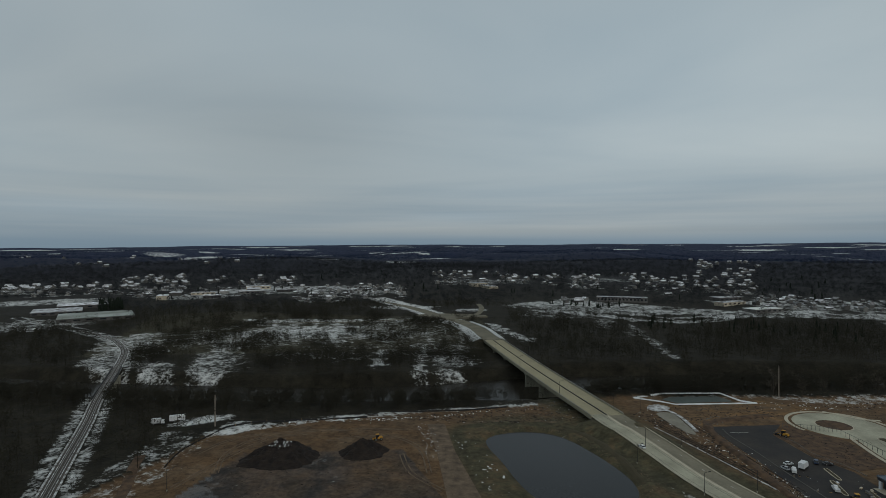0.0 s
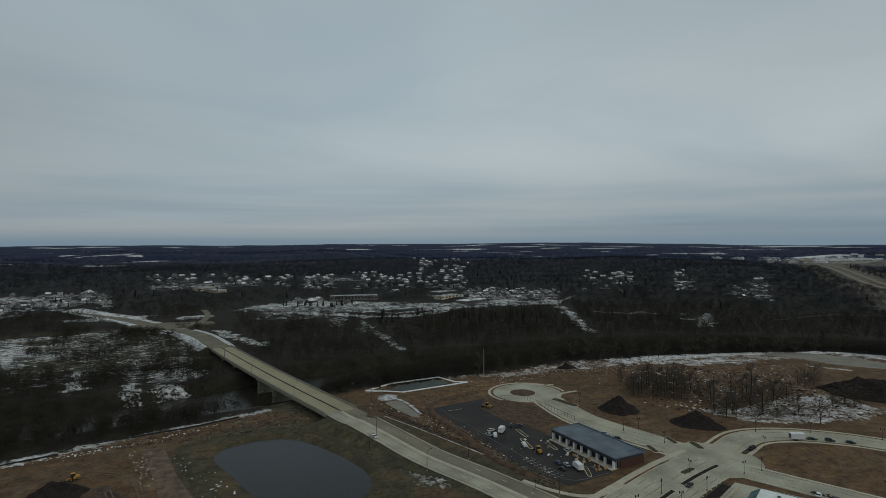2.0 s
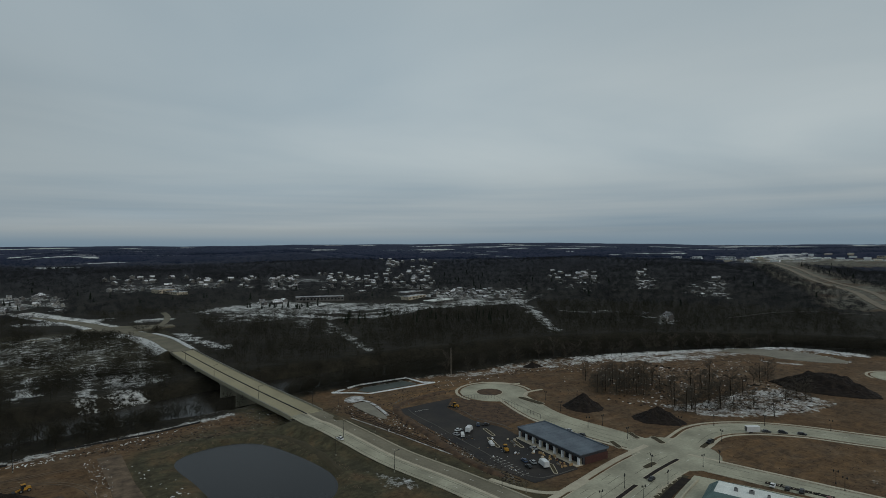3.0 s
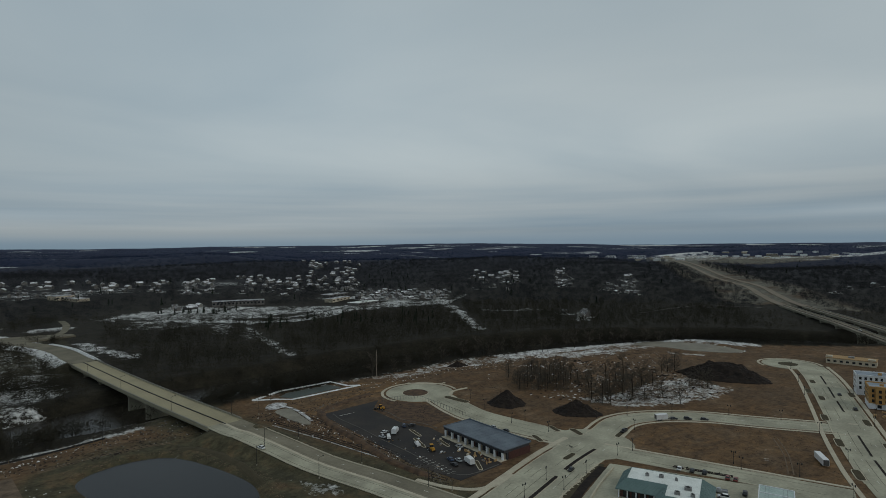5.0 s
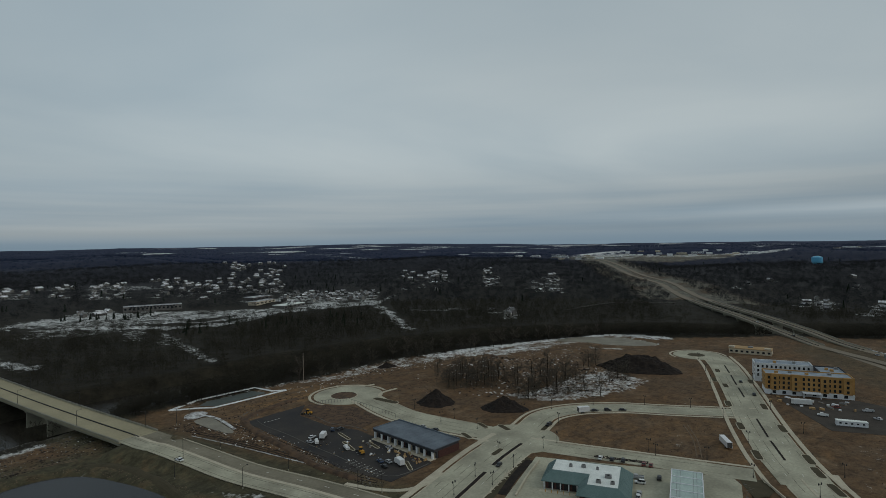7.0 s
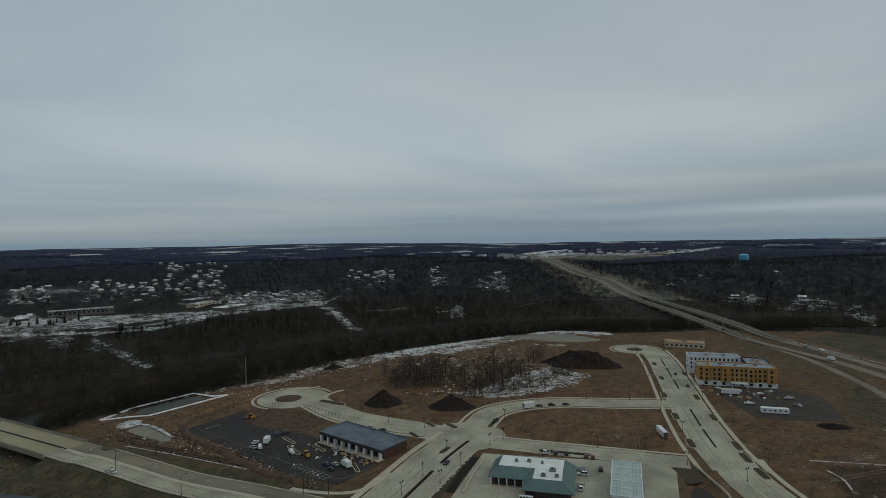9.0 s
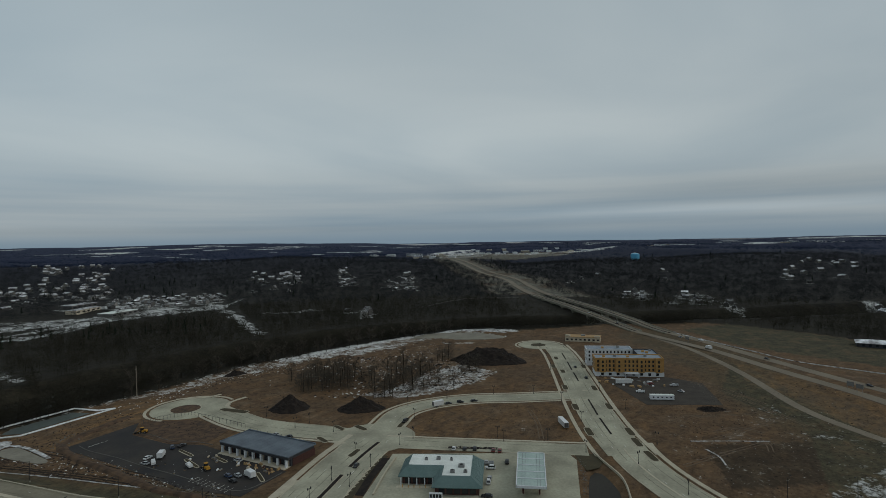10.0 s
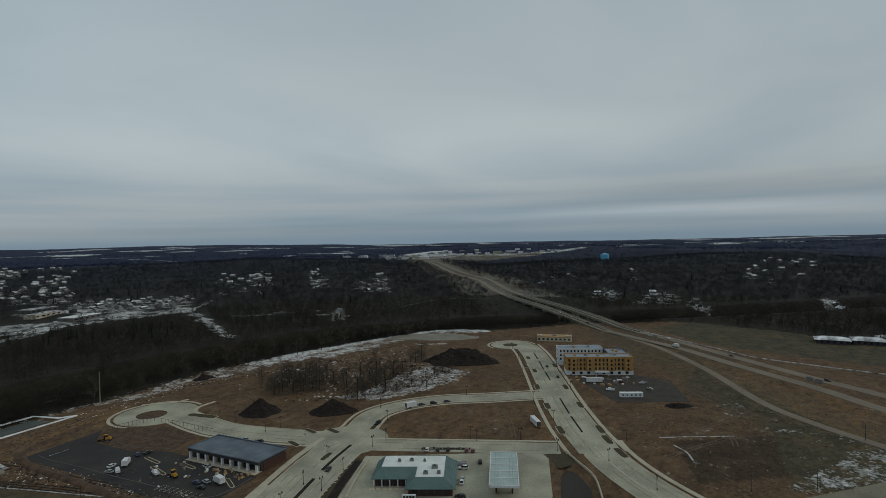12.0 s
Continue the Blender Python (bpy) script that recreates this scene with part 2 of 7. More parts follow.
SNOWBANK = material("dirty_snow_bank", (0.60, 0.61, 0.61), 0.9, tint=(0.09, 0.075, 0.06), scale=0.35, amount=1.0, fine=5, bump=0.8)
CONIFER = twig_material("conifer_needles", (0.008, 0.012, 0.009), (0.018, 0.024, 0.015))
BARK = material("tree_bark", (0.055, 0.046, 0.038), 0.95, scale=1.5)


def water_material(name, colour, rough):
    m = material(name, colour, rough, scale=0.03, amount=0.5, fine=30, bump=0.03)
    m.node_tree.nodes["Principled BSDF"].inputs["IOR"].default_value = 1.33
    m.node_tree.nodes["Principled BSDF"].inputs["Specular IOR Level"].default_value = 0.22
    return m


WATER = water_material("still_pond_water", (0.022, 0.0225, 0.024), 0.22)
MUDWATER = water_material("muddy_pond_water", (0.036, 0.032, 0.026), 0.6)
RIVERWATER = water_material("river_water", (0.020, 0.017, 0.013), 0.25)


# ---- mesh helpers ----
def mesh_data(name, verts, faces, mat):
    me = bpy.data.meshes.new(name)
    verts = np.asarray(verts, np.float32)
    if isinstance(faces, np.ndarray):
        k = faces.shape[1]
        me.vertices.add(len(verts))
        me.vertices.foreach_set("co", verts.ravel())
        me.loops.add(faces.size)
        me.loops.foreach_set("vertex_index", faces.astype(np.int32).ravel())
        me.polygons.add(len(faces))
        me.polygons.foreach_set("loop_start", np.arange(0, faces.size, k, dtype=np.int32))
        me.update(calc_edges=True)
    else:
        me.from_pydata([tuple(map(float, v)) for v in verts], [], faces)
    for one in (mat if isinstance(mat, (list, tuple)) else [mat]):
        me.materials.append(one)
    return me


class Build:
    """Gathers boxes, prisms and tubes into one mesh."""

    def __init__(self):
        self.v, self.f = [], []

    def add(self, verts, faces):
        n = len(self.v)
        self.v += [tuple(v) for v in verts]
        self.f += [tuple(i + n for i in f) for f in faces]
        return self

    def box(self, x0, x1, y0, y1, z0, z1, inset=0.0):
        """A box; inset draws its top in, so that its sides lean."""
        i = inset
        self.add([(x0, y0, z0), (x1, y0, z0), (x1, y1, z0), (x0, y1, z0), (x0 + i, y0 + i, z1), (x1 - i, y0 + i, z1), (x1 - i, y1 - i, z1), (x0 + i, y1 - i, z1)],
                 [(3, 2, 1, 0), (4, 5, 6, 7), (0, 1, 5, 4), (1, 2, 6, 5), (2, 3, 7, 6), (3, 0, 4, 7)])
        return self

    def tube(self, p, q, r0, r1=None, n=6):
        r1 = r0 if r1 is None else r1
        p, q = Vector(p), Vector(q)
        d = (q - p).normalized()
        a = d.orthogonal().normalized()
        b = d.cross(a)
        ring = [(math.cos(2 * math.pi * i / n), math.sin(2 * math.pi * i / n)) for i in range(n)]
        vs = [p + r0 * (a * c + b * s) for c, s in ring] + [q + r1 * (a * c + b * s) for c, s in ring]
        fs = [(i, (i + 1) % n, n + (i + 1) % n, n + i) for i in range(n)] + [tuple(range(n - 1, -1, -1)), tuple(range(n, 2 * n))]
        return self.add(vs, fs)

    def prism(self, outline, z0, z1):
        n = len(outline)
        vs = [(x, y, z0) for x, y in outline] + [(x, y, z1) for x, y in outline]
        fs = [(i, (i + 1) % n, n + (i + 1) % n, n + i) for i in range(n)] + [tuple(range(n - 1, -1, -1)), tuple(range(n, 2 * n))]
        return self.add(vs, fs)

    def mesh(self, name, mat):
        return mesh_data(name, self.v, self.f, mat)


def part(name, made, mat, parent, label=""):
    """One mesh object under a thing or a part."""
    ob = new(name, made.mesh(name, mat) if isinstance(made, Build) else made)
    if parent:
        ob.parent = parent
    return tagged(ob, label)


def thing(name, label, category, x=0, y=0, z=0, turn=0, group="", kind=""):
    e = new(name)
    e.matrix_basis = pose(x, y, z, 0, 0, turn)
    return tagged(e, label, category, group, kind)


def smooth_line(points, step=4.0, closed=False):
    """Points along a smooth curve through the given ones."""
    P = [np.array(p, float) for p in points]
    n = len(P)
    out = []
    for i in range(n if closed else n - 1):
        a, b, c, d = (P[(i + k) % n] if closed else P[min(max(i + k, 0), n - 1)] for k in (-1, 0, 1, 2))
        m = max(2, int(np.linalg.norm(c - b) / step))
        for t in np.arange(m) / m:
            out.append(0.5 * (2 * b + (c - a) * t + (2 * a - 5 * b + 4 * c - d) * t * t + (3 * b - a - 3 * c + d) * t ** 3))
    if not closed:
        out.append(P[-1])
    return np.array(out)


def side_lines(line, half):
    d = np.gradient(line, axis=0)[:, :2]
    d /= np.linalg.norm(d, axis=1)[:, None]
    n = np.stack([-d[:, 1], d[:, 0]], 1)
    return n


def dist_line(line, x, y, reach=95.0):
    """Distance of points from a polyline, as far as its reach."""
    x, y = np.asarray(x, float), np.asarray(y, float)
    best = np.full(x.shape, 1e9)
    for k in range(0, len(line) - 1, 12):
        piece = line[k:k + 13, :2]
        (x0, y0), (x1, y1) = piece.min(0) - reach, piece.max(0) + reach
        m = np.nonzero((x > x0) & (x < x1) & (y > y0) & (y < y1))
        if not len(m[0]):
            continue
        px, py, b = x[m], y[m], best[m]
        for (ax, ay), (bx, by) in zip(piece[:-1], piece[1:]):
            dx, dy = bx - ax, by - ay
            t = np.clip(((px - ax) * dx + (py - ay) * dy) / (dx * dx + dy * dy + 1e-9), 0, 1)
            b = np.minimum(b, np.hypot(px - ax - t * dx, py - ay - t * dy))
        best[m] = b
    return best


def inside(poly, x, y):
    hit = np.zeros(np.shape(x), bool)
    n = len(poly)
    for i in range(n):
        (ax, ay), (bx, by) = poly[i], poly[(i + 1) % n]
        if ay == by:
            continue
        hit ^= ((ay > y) != (by > y)) & (x < (bx - ax) * (y - ay) / (by - ay) + ax)
    return hit


def fade(a, b, v):
    t = np.clip((v - a) / (b - a), 0, 1)
    return t * t * (3 - 2 * t)


def value_noise(x, y, seed=0):
    """Smooth noise from 0 to 1 on a unit lattice."""
    xi, yi = np.floor(x).astype(np.int64), np.floor(y).astype(np.int64)
    fx, fy = x - xi, y - yi
    fx, fy = fx * fx * (3 - 2 * fx), fy * fy * (3 - 2 * fy)

    def h(i, j):
        k = (i * 374761393 + j * 668265263 + seed * 362437) & 0x7FFFFFFF
        k = ((k ^ (k >> 13)) * 1274126177) & 0x7FFFFFFF
        return ((k ^ (k >> 16)) & 0xFFFF) / 65535.0

    return (h(xi, yi) * (1 - fx) + h(xi + 1, yi) * fx) * (1 - fy) + (h(xi, yi + 1) * (1 - fx) + h(xi + 1, yi + 1) * fx) * fy


def bearing(az, r):
    """The place at a compass bearing (degrees to the right of ahead) and distance from the drone's ground point."""
    return r * math.sin(radians(az)), r * math.cos(radians(az))


# ---- plan of the place ----
RIVER = smooth_line([(-900, 520), (-600, 470), (-420, 430), (-245, 400), (-100, 388), (10, 398), (66, 408), (150, 424), (260, 432), (350, 425), (450, 395), (545, 345), (625, 270), (690, 170), (770, 50), (900, -150), (1100, -420)], 12)
POND = smooth_line([(23, 285), (40, 296), (60, 291), (73, 266), (81, 234), (75, 214), (56, 207), (38, 219), (28, 256)], 3, True)
POND_EAST = smooth_line([(486, 306), (498, 281), (500, 255), (515, 228), (532, 221), (540, 240), (542, 262), (527, 294), (509, 307)], 2, True)
POND_SMALL = smooth_line([(232.6, 58.5), (237, 54.8), (224, 45.2), (213, 41.6), (200, 38.5), (197, 47), (209, 53)], 2, True)
BASIN = np.array([(142.5, 356), (150, 362.5), (182.5, 364), (187, 351.5), (149, 347.5)], float)
BASIN_RIM = np.array([(125, 357.5), (147, 366.5), (186, 367.5), (191, 351), (198.4, 345.5), (146, 342.5), (138.5, 349.5), (125, 357.5)], float)
BASIN_POOL = smooth_line([(127, 323), (130, 328), (137, 326), (136.5, 308), (135, 291), (131.5, 291), (128.5, 305)], 2, True)
MAIN_ROAD = smooth_line([(146, 95), (136, 140), (127, 180), (120.5, 205), (111.2, 233), (105, 258), (98, 285), (91.8, 305), (70.8, 418), (49, 557), (39, 640), (23, 700), (-2, 755), (-46, 858), (-110, 960)], 5)
SIDE_ROAD = smooth_line([(2, 752), (30, 764), (50, 790), (60, 850), (58, 900)], 5)
WEST_ROAD = smooth_line([(0, 748), (-41, 737), (-128, 712), (-230, 700)], 6)
RAIL_LINE = smooth_line([(-120, 130), (-146, 190), (-171, 244), (-200, 306), (-226, 358), (-263, 439), (-297, 509), (-327, 552), (-362, 590), (-440, 650), (-560, 720)], 4)
CUL_ROAD = smooth_line([(224, 286), (218, 262), (215, 240), (218, 215), (226, 178)], 4)
CURVE_ROAD = smooth_line([(228, 168), (247, 173), (270, 178), (292, 170), (311, 152), (325, 128), (338, 108), (352, 86)], 3)
SHOP_ROAD = smooth_line([(224, 160), (243, 107), (258, 66)], 4)
AVENUE = smooth_line([(503, 160), (466, 140.5), (422, 121), (384.5, 105), (338, 85.5), (311, 73.5), (284, 60.5), (260, 47)], 4)
AVENUE_SOUTH = smooth_line([(275, 53), (262, 47), (244, 35), (226, 19), (206, -4), (184, -36)], 4)
CROSS_ROAD = smooth_line([(228, 166), (200, 161), (170, 153), (140, 145), (128, 143)], 4)
HIGHWAY_NEAR = smooth_line([(240, -205), (330, -127), (379, -87), (419, -60), (471, -18), (529, 27), (596, 94), (646, 133), (740, 207), (888, 315), (1010, 392), (1140, 470), (1314, 613), (1650, 840), (1870, 1005), (2100, 1190)], 8)
HIGHWAY_FAR = smooth_line([(270, -225), (362, -137), (412, -94), (450, -60), (503, -17), (571, 36), (622, 83), (668, 116), (760, 190), (908, 298), (1030, 374), (1160, 452), (1334, 595), (1670, 822), (1890, 987), (2120, 1172)], 8)
RAMP = smooth_line([(230, -150), (290, -93), (315, -72), (339, -50), (373, -27), (453, 4), (520, 38), (560, 66), (584, 84)], 6)
FRONTAGE = smooth_line([(440, -190), (468, -140), (482, -105), (494, -72), (515, -28), (567, 26), (610, 66)], 6)
SOUTH_ROAD = smooth_line([(190, 18), (222, -14), (252, -48), (290, -88), (350, -150)], 5)
VALLEY_ROAD = smooth_line([(700, 430), (730, 424), (760, 420), (820, 400), (860, 330)], 8)
DEVELOPMENT = [(-150, -160), (-146, 215), (-130, 255), (-123, 288), (-84, 308), (-40, 322), (40, 340), (78, 352), (120, 362), (200, 362), (330, 358), (390, 340), (490, 312), (556, 285), (566, 225), (640, 150), (700, 40), (660, -60), (590, -160), (480, -260), (150, -300)]
WOOD_PATCH = [(300, 262), (312, 300), (373, 308), (417, 255), (396, 200), (372, 164), (325, 178), (292, 204), (266, 246)]
YARD = [(-126, 205), (-112, 285), (-60, 304), (-10, 306), (14, 212), (12, 150), (-126, 150)]
FAR_FIELD = [(1800, 1020), (1920, 800), (2120, 640), (2420, 640), (2360, 900), (2160, 1190)]
LOT_CENTRE = [(236, 150), (262, 162), (285, 156), (301, 141), (323, 102), (268, 68), (254, 100)]


def deck_level(y):
    """Height of the main road: it climbs to the bridge and falls again behind it."""
    return 5.0 * fade(205, 320, y) * (1 - 0.7 * fade(540, 760, y))


def ground_height(x, y):
    x, y = np.asarray(x, float), np.asarray(y, float)
    r = np.hypot(x, y)
    z = 100.0 * np.clip((r - 750) / 4150, 0, None)
    hill = 0.66 * value_noise(x / 640, y / 640, 3) + 0.34 * value_noise(x / 230, y / 230, 4) - 0.5
    calm = 0.3 + 0.7 * fade(60, 420, dist_line(HIGHWAY_NEAR, x, y))
    z = z + hill * (38 + 40 * fade(1500, 2300, r)) * fade(800, 1700, r) * (1 - 0.8 * fade(2400, 4200, r)) * calm
    z = z + np.interp(np.degrees(np.arctan2(x, y)), [-42, -20, 0, 20, 42, 56, 75, 104], [-26, -8, 8, 10, 16, -6, -14, -14]) * fade(2600, 4700, r)
    dev = inside(DEVELOPMENT, x, y)
    z = z + (value_noise(x / 9, y / 9, 7) - 0.5) * np.where(dev, 0.12, 0.9) + (value_noise(x / 60, y / 60, 8) - 0.5) * np.where(dev, 0.0, 2.2)
    d = dist_line(RIVER, x, y)
    wide = 9 * np.exp(-((x - 68) / 55) ** 2)
    z = z - (z + 10.5) * (1 - fade(20, 40, d - wide)) * (d - wide < 40)
    # embankments under the roads, and flat ground along them
    dm = dist_line(MAIN_ROAD, x, y)
    wet = fade(30, 40, d)
    dry = np.where((y > 302) & (y < 548) & (x > 0) & (x < 200), 0.0, wet)
    z = np.maximum(z, (deck_level(y) - 0.12 - np.clip(dm - 11, 0, None) * 0.5) * dry - 30 * (1 - dry))
    z = np.where((dm < 11) & (dry > 0.5), np.minimum(z, deck_level(y) - 0.12), z)
    for line, half, lift in ((RAIL_LINE, 8, 0.0), (HIGHWAY_NEAR, 9, 1.2), (HIGHWAY_FAR, 9, 1.2), (RAMP, 6, 0.6), (SIDE_ROAD, 9, 0.0)):
        dl = dist_line(line, x, y)
        far = 100.0 * np.clip((r - 750) / 4150, 0, None) + lift
        k = (1 - fade(half, half + 9, dl)) * wet
        z = z * (1 - k) + far * k
    for pool, deep in ((POND, 3.2), (POND_EAST, 1.6), (POND_SMALL, 2.4), (BASIN, 1.2), (BASIN_POOL, 1.0)):
        dp = dist_line(np.vstack([pool, pool[:1]]), x, y)
        sd = np.where(inside(pool, x, y), -dp, dp)
        z = z - deep * (1 - fade(-5, 6, sd))
    return z


def height(x, y):
    return float(ground_height(np.array([x]), np.array([y]))[0])


# snow lying in the open: bearing, distance, half-size across, half-size in depth, cover
SNOWFIELDS = [(-9, 640, 60, 50, .5), (-14, 660, 85, 60, .62), (-22, 520, 22, 70, .5), (-1, 600, 45, 50, .4), (-28, 480, 18, 60, .5), (-31, 560, 30, 60, .55), (-4, 860, 60, 25, .6), (3, 830, 30, 20, .6), (10, 905, 46, 34, .60), (14, 930, 60, 34, .60), (20, 915, 50, 26, .58),
              (26, 895, 50, 20, .58), (29, 1010, 70, 25, .6), (34, 960, 30, 50, .45), (27, 840, 34, 16, .62), (16.5, 740, 16, 60, .45), (23, 870, 50, 20, .56), (19, 660, 10, 40, .42), (33, 930, 50, 16, .6), (-36, 1090, 100, 45, .62), (-31.5, 880, 30, 12, .5), (-24, 338, 22, 10, .62), (-21, 322, 10, 10, .6),
              (-14, 640, 190, 90, .47), (-3, 570, 70, 100, .40), (-11, 520, 60, 50, .38), (-30, 620, 40, 60, .5), (46, 830, 60, 14, .5), (-38, 840, 90, 60, .5), (-2, 740, 60, 30, .5), (-14, 730, 90, 30, .5), (-16, 1150, 190, 80, .6), (-24, 1080, 90, 50, .55), (-8, 1060, 80, 40, .5), (4, 1250, 120, 70, .45), (16, 1400, 90, 60, .5), (16, 880, 160, 70, .5), (12, 800, 70, 40, .46), (27, 870, 80, 40, .5)]
# long strips of snow: points, half-width, cover
SNOW_STRIPS = [([(133, 822), (181, 808), (226, 765), (270, 728), (319, 712), (361, 726), (411, 745), (470, 744), (562, 716)], 15, .64), ([(-173, 394), (-205, 480), (-222, 585)], 19, .56), ([(-217, 690), (-150, 645), (-112, 575)], 26, .6), ([(-55, 455), (-57, 525)], 10, .6), ([(-19, 400), (-21, 522), (-15, 622)], 13, .50), ([(4, 425), (14, 522), (28, 625)], 24, .53),
               ([(207, 482), (222, 600), (236, 690)], 9, .5), ([(-240, 715), (-128, 716), (-41, 742)], 10, .66), ([(-178, 400), (-200, 470), (-228, 575)], 20, .55), ([(-340, 605), (-285, 510)], 30, .56), ([(-239, 435), (-202, 391)], 12, .55), ([(-255, 730), (-140, 725), (-60, 730)], 24, .6), ([(-110, 620), (-60, 600)], 20, .58),
               ([(591, 749), (550, 661), (487, 556), (440, 479)], 12, .60), ([(110, 870), (167, 920), (221, 898), (270, 830), (350, 775)], 26, .60), ([(350, 775), (453, 790), (520, 748), (580, 735)], 18, .58), ([(244, 800), (307, 745), (350, 750)], 14, .58), ([(62, 700), (73, 637), (92, 575)], 12, .68), ([(549, 752), (576, 707), (677, 780)], 6, .6)]
SNOWFIELDS_FAR = [(-13, 2130, 95, 45, .75), (-4.4, 2040, 70, 40, .8), (-1, 2280, 80, 60, .75), (-27, 3300, 110, 150, .6), (-38, 3150, 60, 90, .6), (66, 2450, 330, 70, .62), (64, 2250, 220, 60, .5), (70, 2300, 200, 50, .55), (62, 2600, 120, 120, .8), (76, 2500, 140, 120, .7), (84, 2900, 140, 130, .8), (92, 3200, 130, 120, .8), (-24, 3000, 110, 160, .8)]
fg = random.Random(3)
for k in range(120):
    far = k % 3 > 0
    SNOWFIELDS_FAR.append((fg.uniform(-42, 106), fg.uniform(3500, 4700) if far else fg.uniform(2600, 3600), fg.uniform(50, 220) if far else fg.uniform(30, 110), fg.uniform(30, 90) if far else fg.uniform(20, 50), fg.uniform(0.66, 0.9)))

# ---- where the town's houses stand: bearing from, to, distance from, to, count ----
TOWN = [(-39, -30, 1200, 1460, 44), (-30.5, -25, 1090, 1600, 46), (-24, -15, 1150, 1500, 30), (-15.3, -4, 940, 1220, 58), (-1.5, 12, 1190, 1480, 42), (13.2, 16, 1170, 1490, 22), (12, 14.6, 935, 985, 7), (18, 24.3, 1080, 1640, 34), (24.3, 30.1, 1060, 2050, 60), (29.7, 34.2, 960, 1110, 40), (34.2, 39, 965, 1110, 26),
        (41.8, 46.5, 1080, 1600, 26), (50.3, 51.8, 1130, 1550, 14), (55.4, 58.1, 1030, 1430, 16), (50.7, 53.2, 750, 815, 4), (79.6, 81.5, 890, 1010, 7), (84.1, 87.2, 870, 1000, 10), (88.2, 89.4, 845, 905, 3), (99.1, 100.3, 870, 960, 5), (92.1, 98.6, 1200, 1800, 16), (-38, -20, 1900, 2600, 16), (72, 84, 1050, 1500, 5)]
HOUSE_SPOTS = []
hg = random.Random(12)
for az0, az1, r0, r1, count in TOWN:
    for _ in range(count):
        for _ in range(30):
            x, y = bearing(hg.uniform(az0, az1), hg.uniform(r0, r1))
            if all(math.hypot(x - a, y - b) > 17 for a, b in HOUSE_SPOTS) and min(float(dist_line(l, np.array([x]), np.array([y]))[0]) for l in (MAIN_ROAD, HIGHWAY_NEAR, SIDE_ROAD)) > 30:
                HOUSE_SPOTS.append((x, y))
                break
placed = list(HOUSE_SPOTS)
# cleared, snowy yards round the houses, on an 8 m lattice
YARD_MAP = np.zeros((800, 800))
for x, y in HOUSE_SPOTS:
    i, j = int((x + 3200) / 8), int((y + 3200) / 8)
    for di in range(-3, 4):
        for dj in range(-3, 4):
            if di * di + dj * dj <= 4:
                YARD_MAP[i + di, j + dj] = max(YARD_MAP[i + di, j + dj], 1 - 0.12 * (di * di + dj * dj))


def yard_at(x, y):
    i, j = np.clip(((x + 3200) / 8).astype(int), 0, 799), np.clip(((y + 3200) / 8).astype(int), 0, 799)
    return YARD_MAP[i, j]


def snow_cover(x, y):
    s = np.zeros_like(x)
    wob = 0.6 * value_noise(x / 22, y / 22, 11) + 0.8 * value_noise(x / 7, y / 7, 12)
    for az, r, across, deep, amount in SNOWFIELDS + SNOWFIELDS_FAR:
        a = radians(az)
        u = x * math.cos(a) - y * math.sin(a)
        w = x * math.sin(a) + y * math.cos(a) - r
        k = (u / across) ** 2 + (w / deep) ** 2 + (wob - 0.7) * 0.9
        s = np.maximum(s, amount * (1 - fade(0.4, 1.4, k)))
    for points, half, amount in SNOW_STRIPS:
        d = dist_line(np.array(points, float), x, y) / half + (wob - 0.7) * 1.1
        s = np.maximum(s, amount * (1 - fade(0.3, 1.25, d)))
    return s


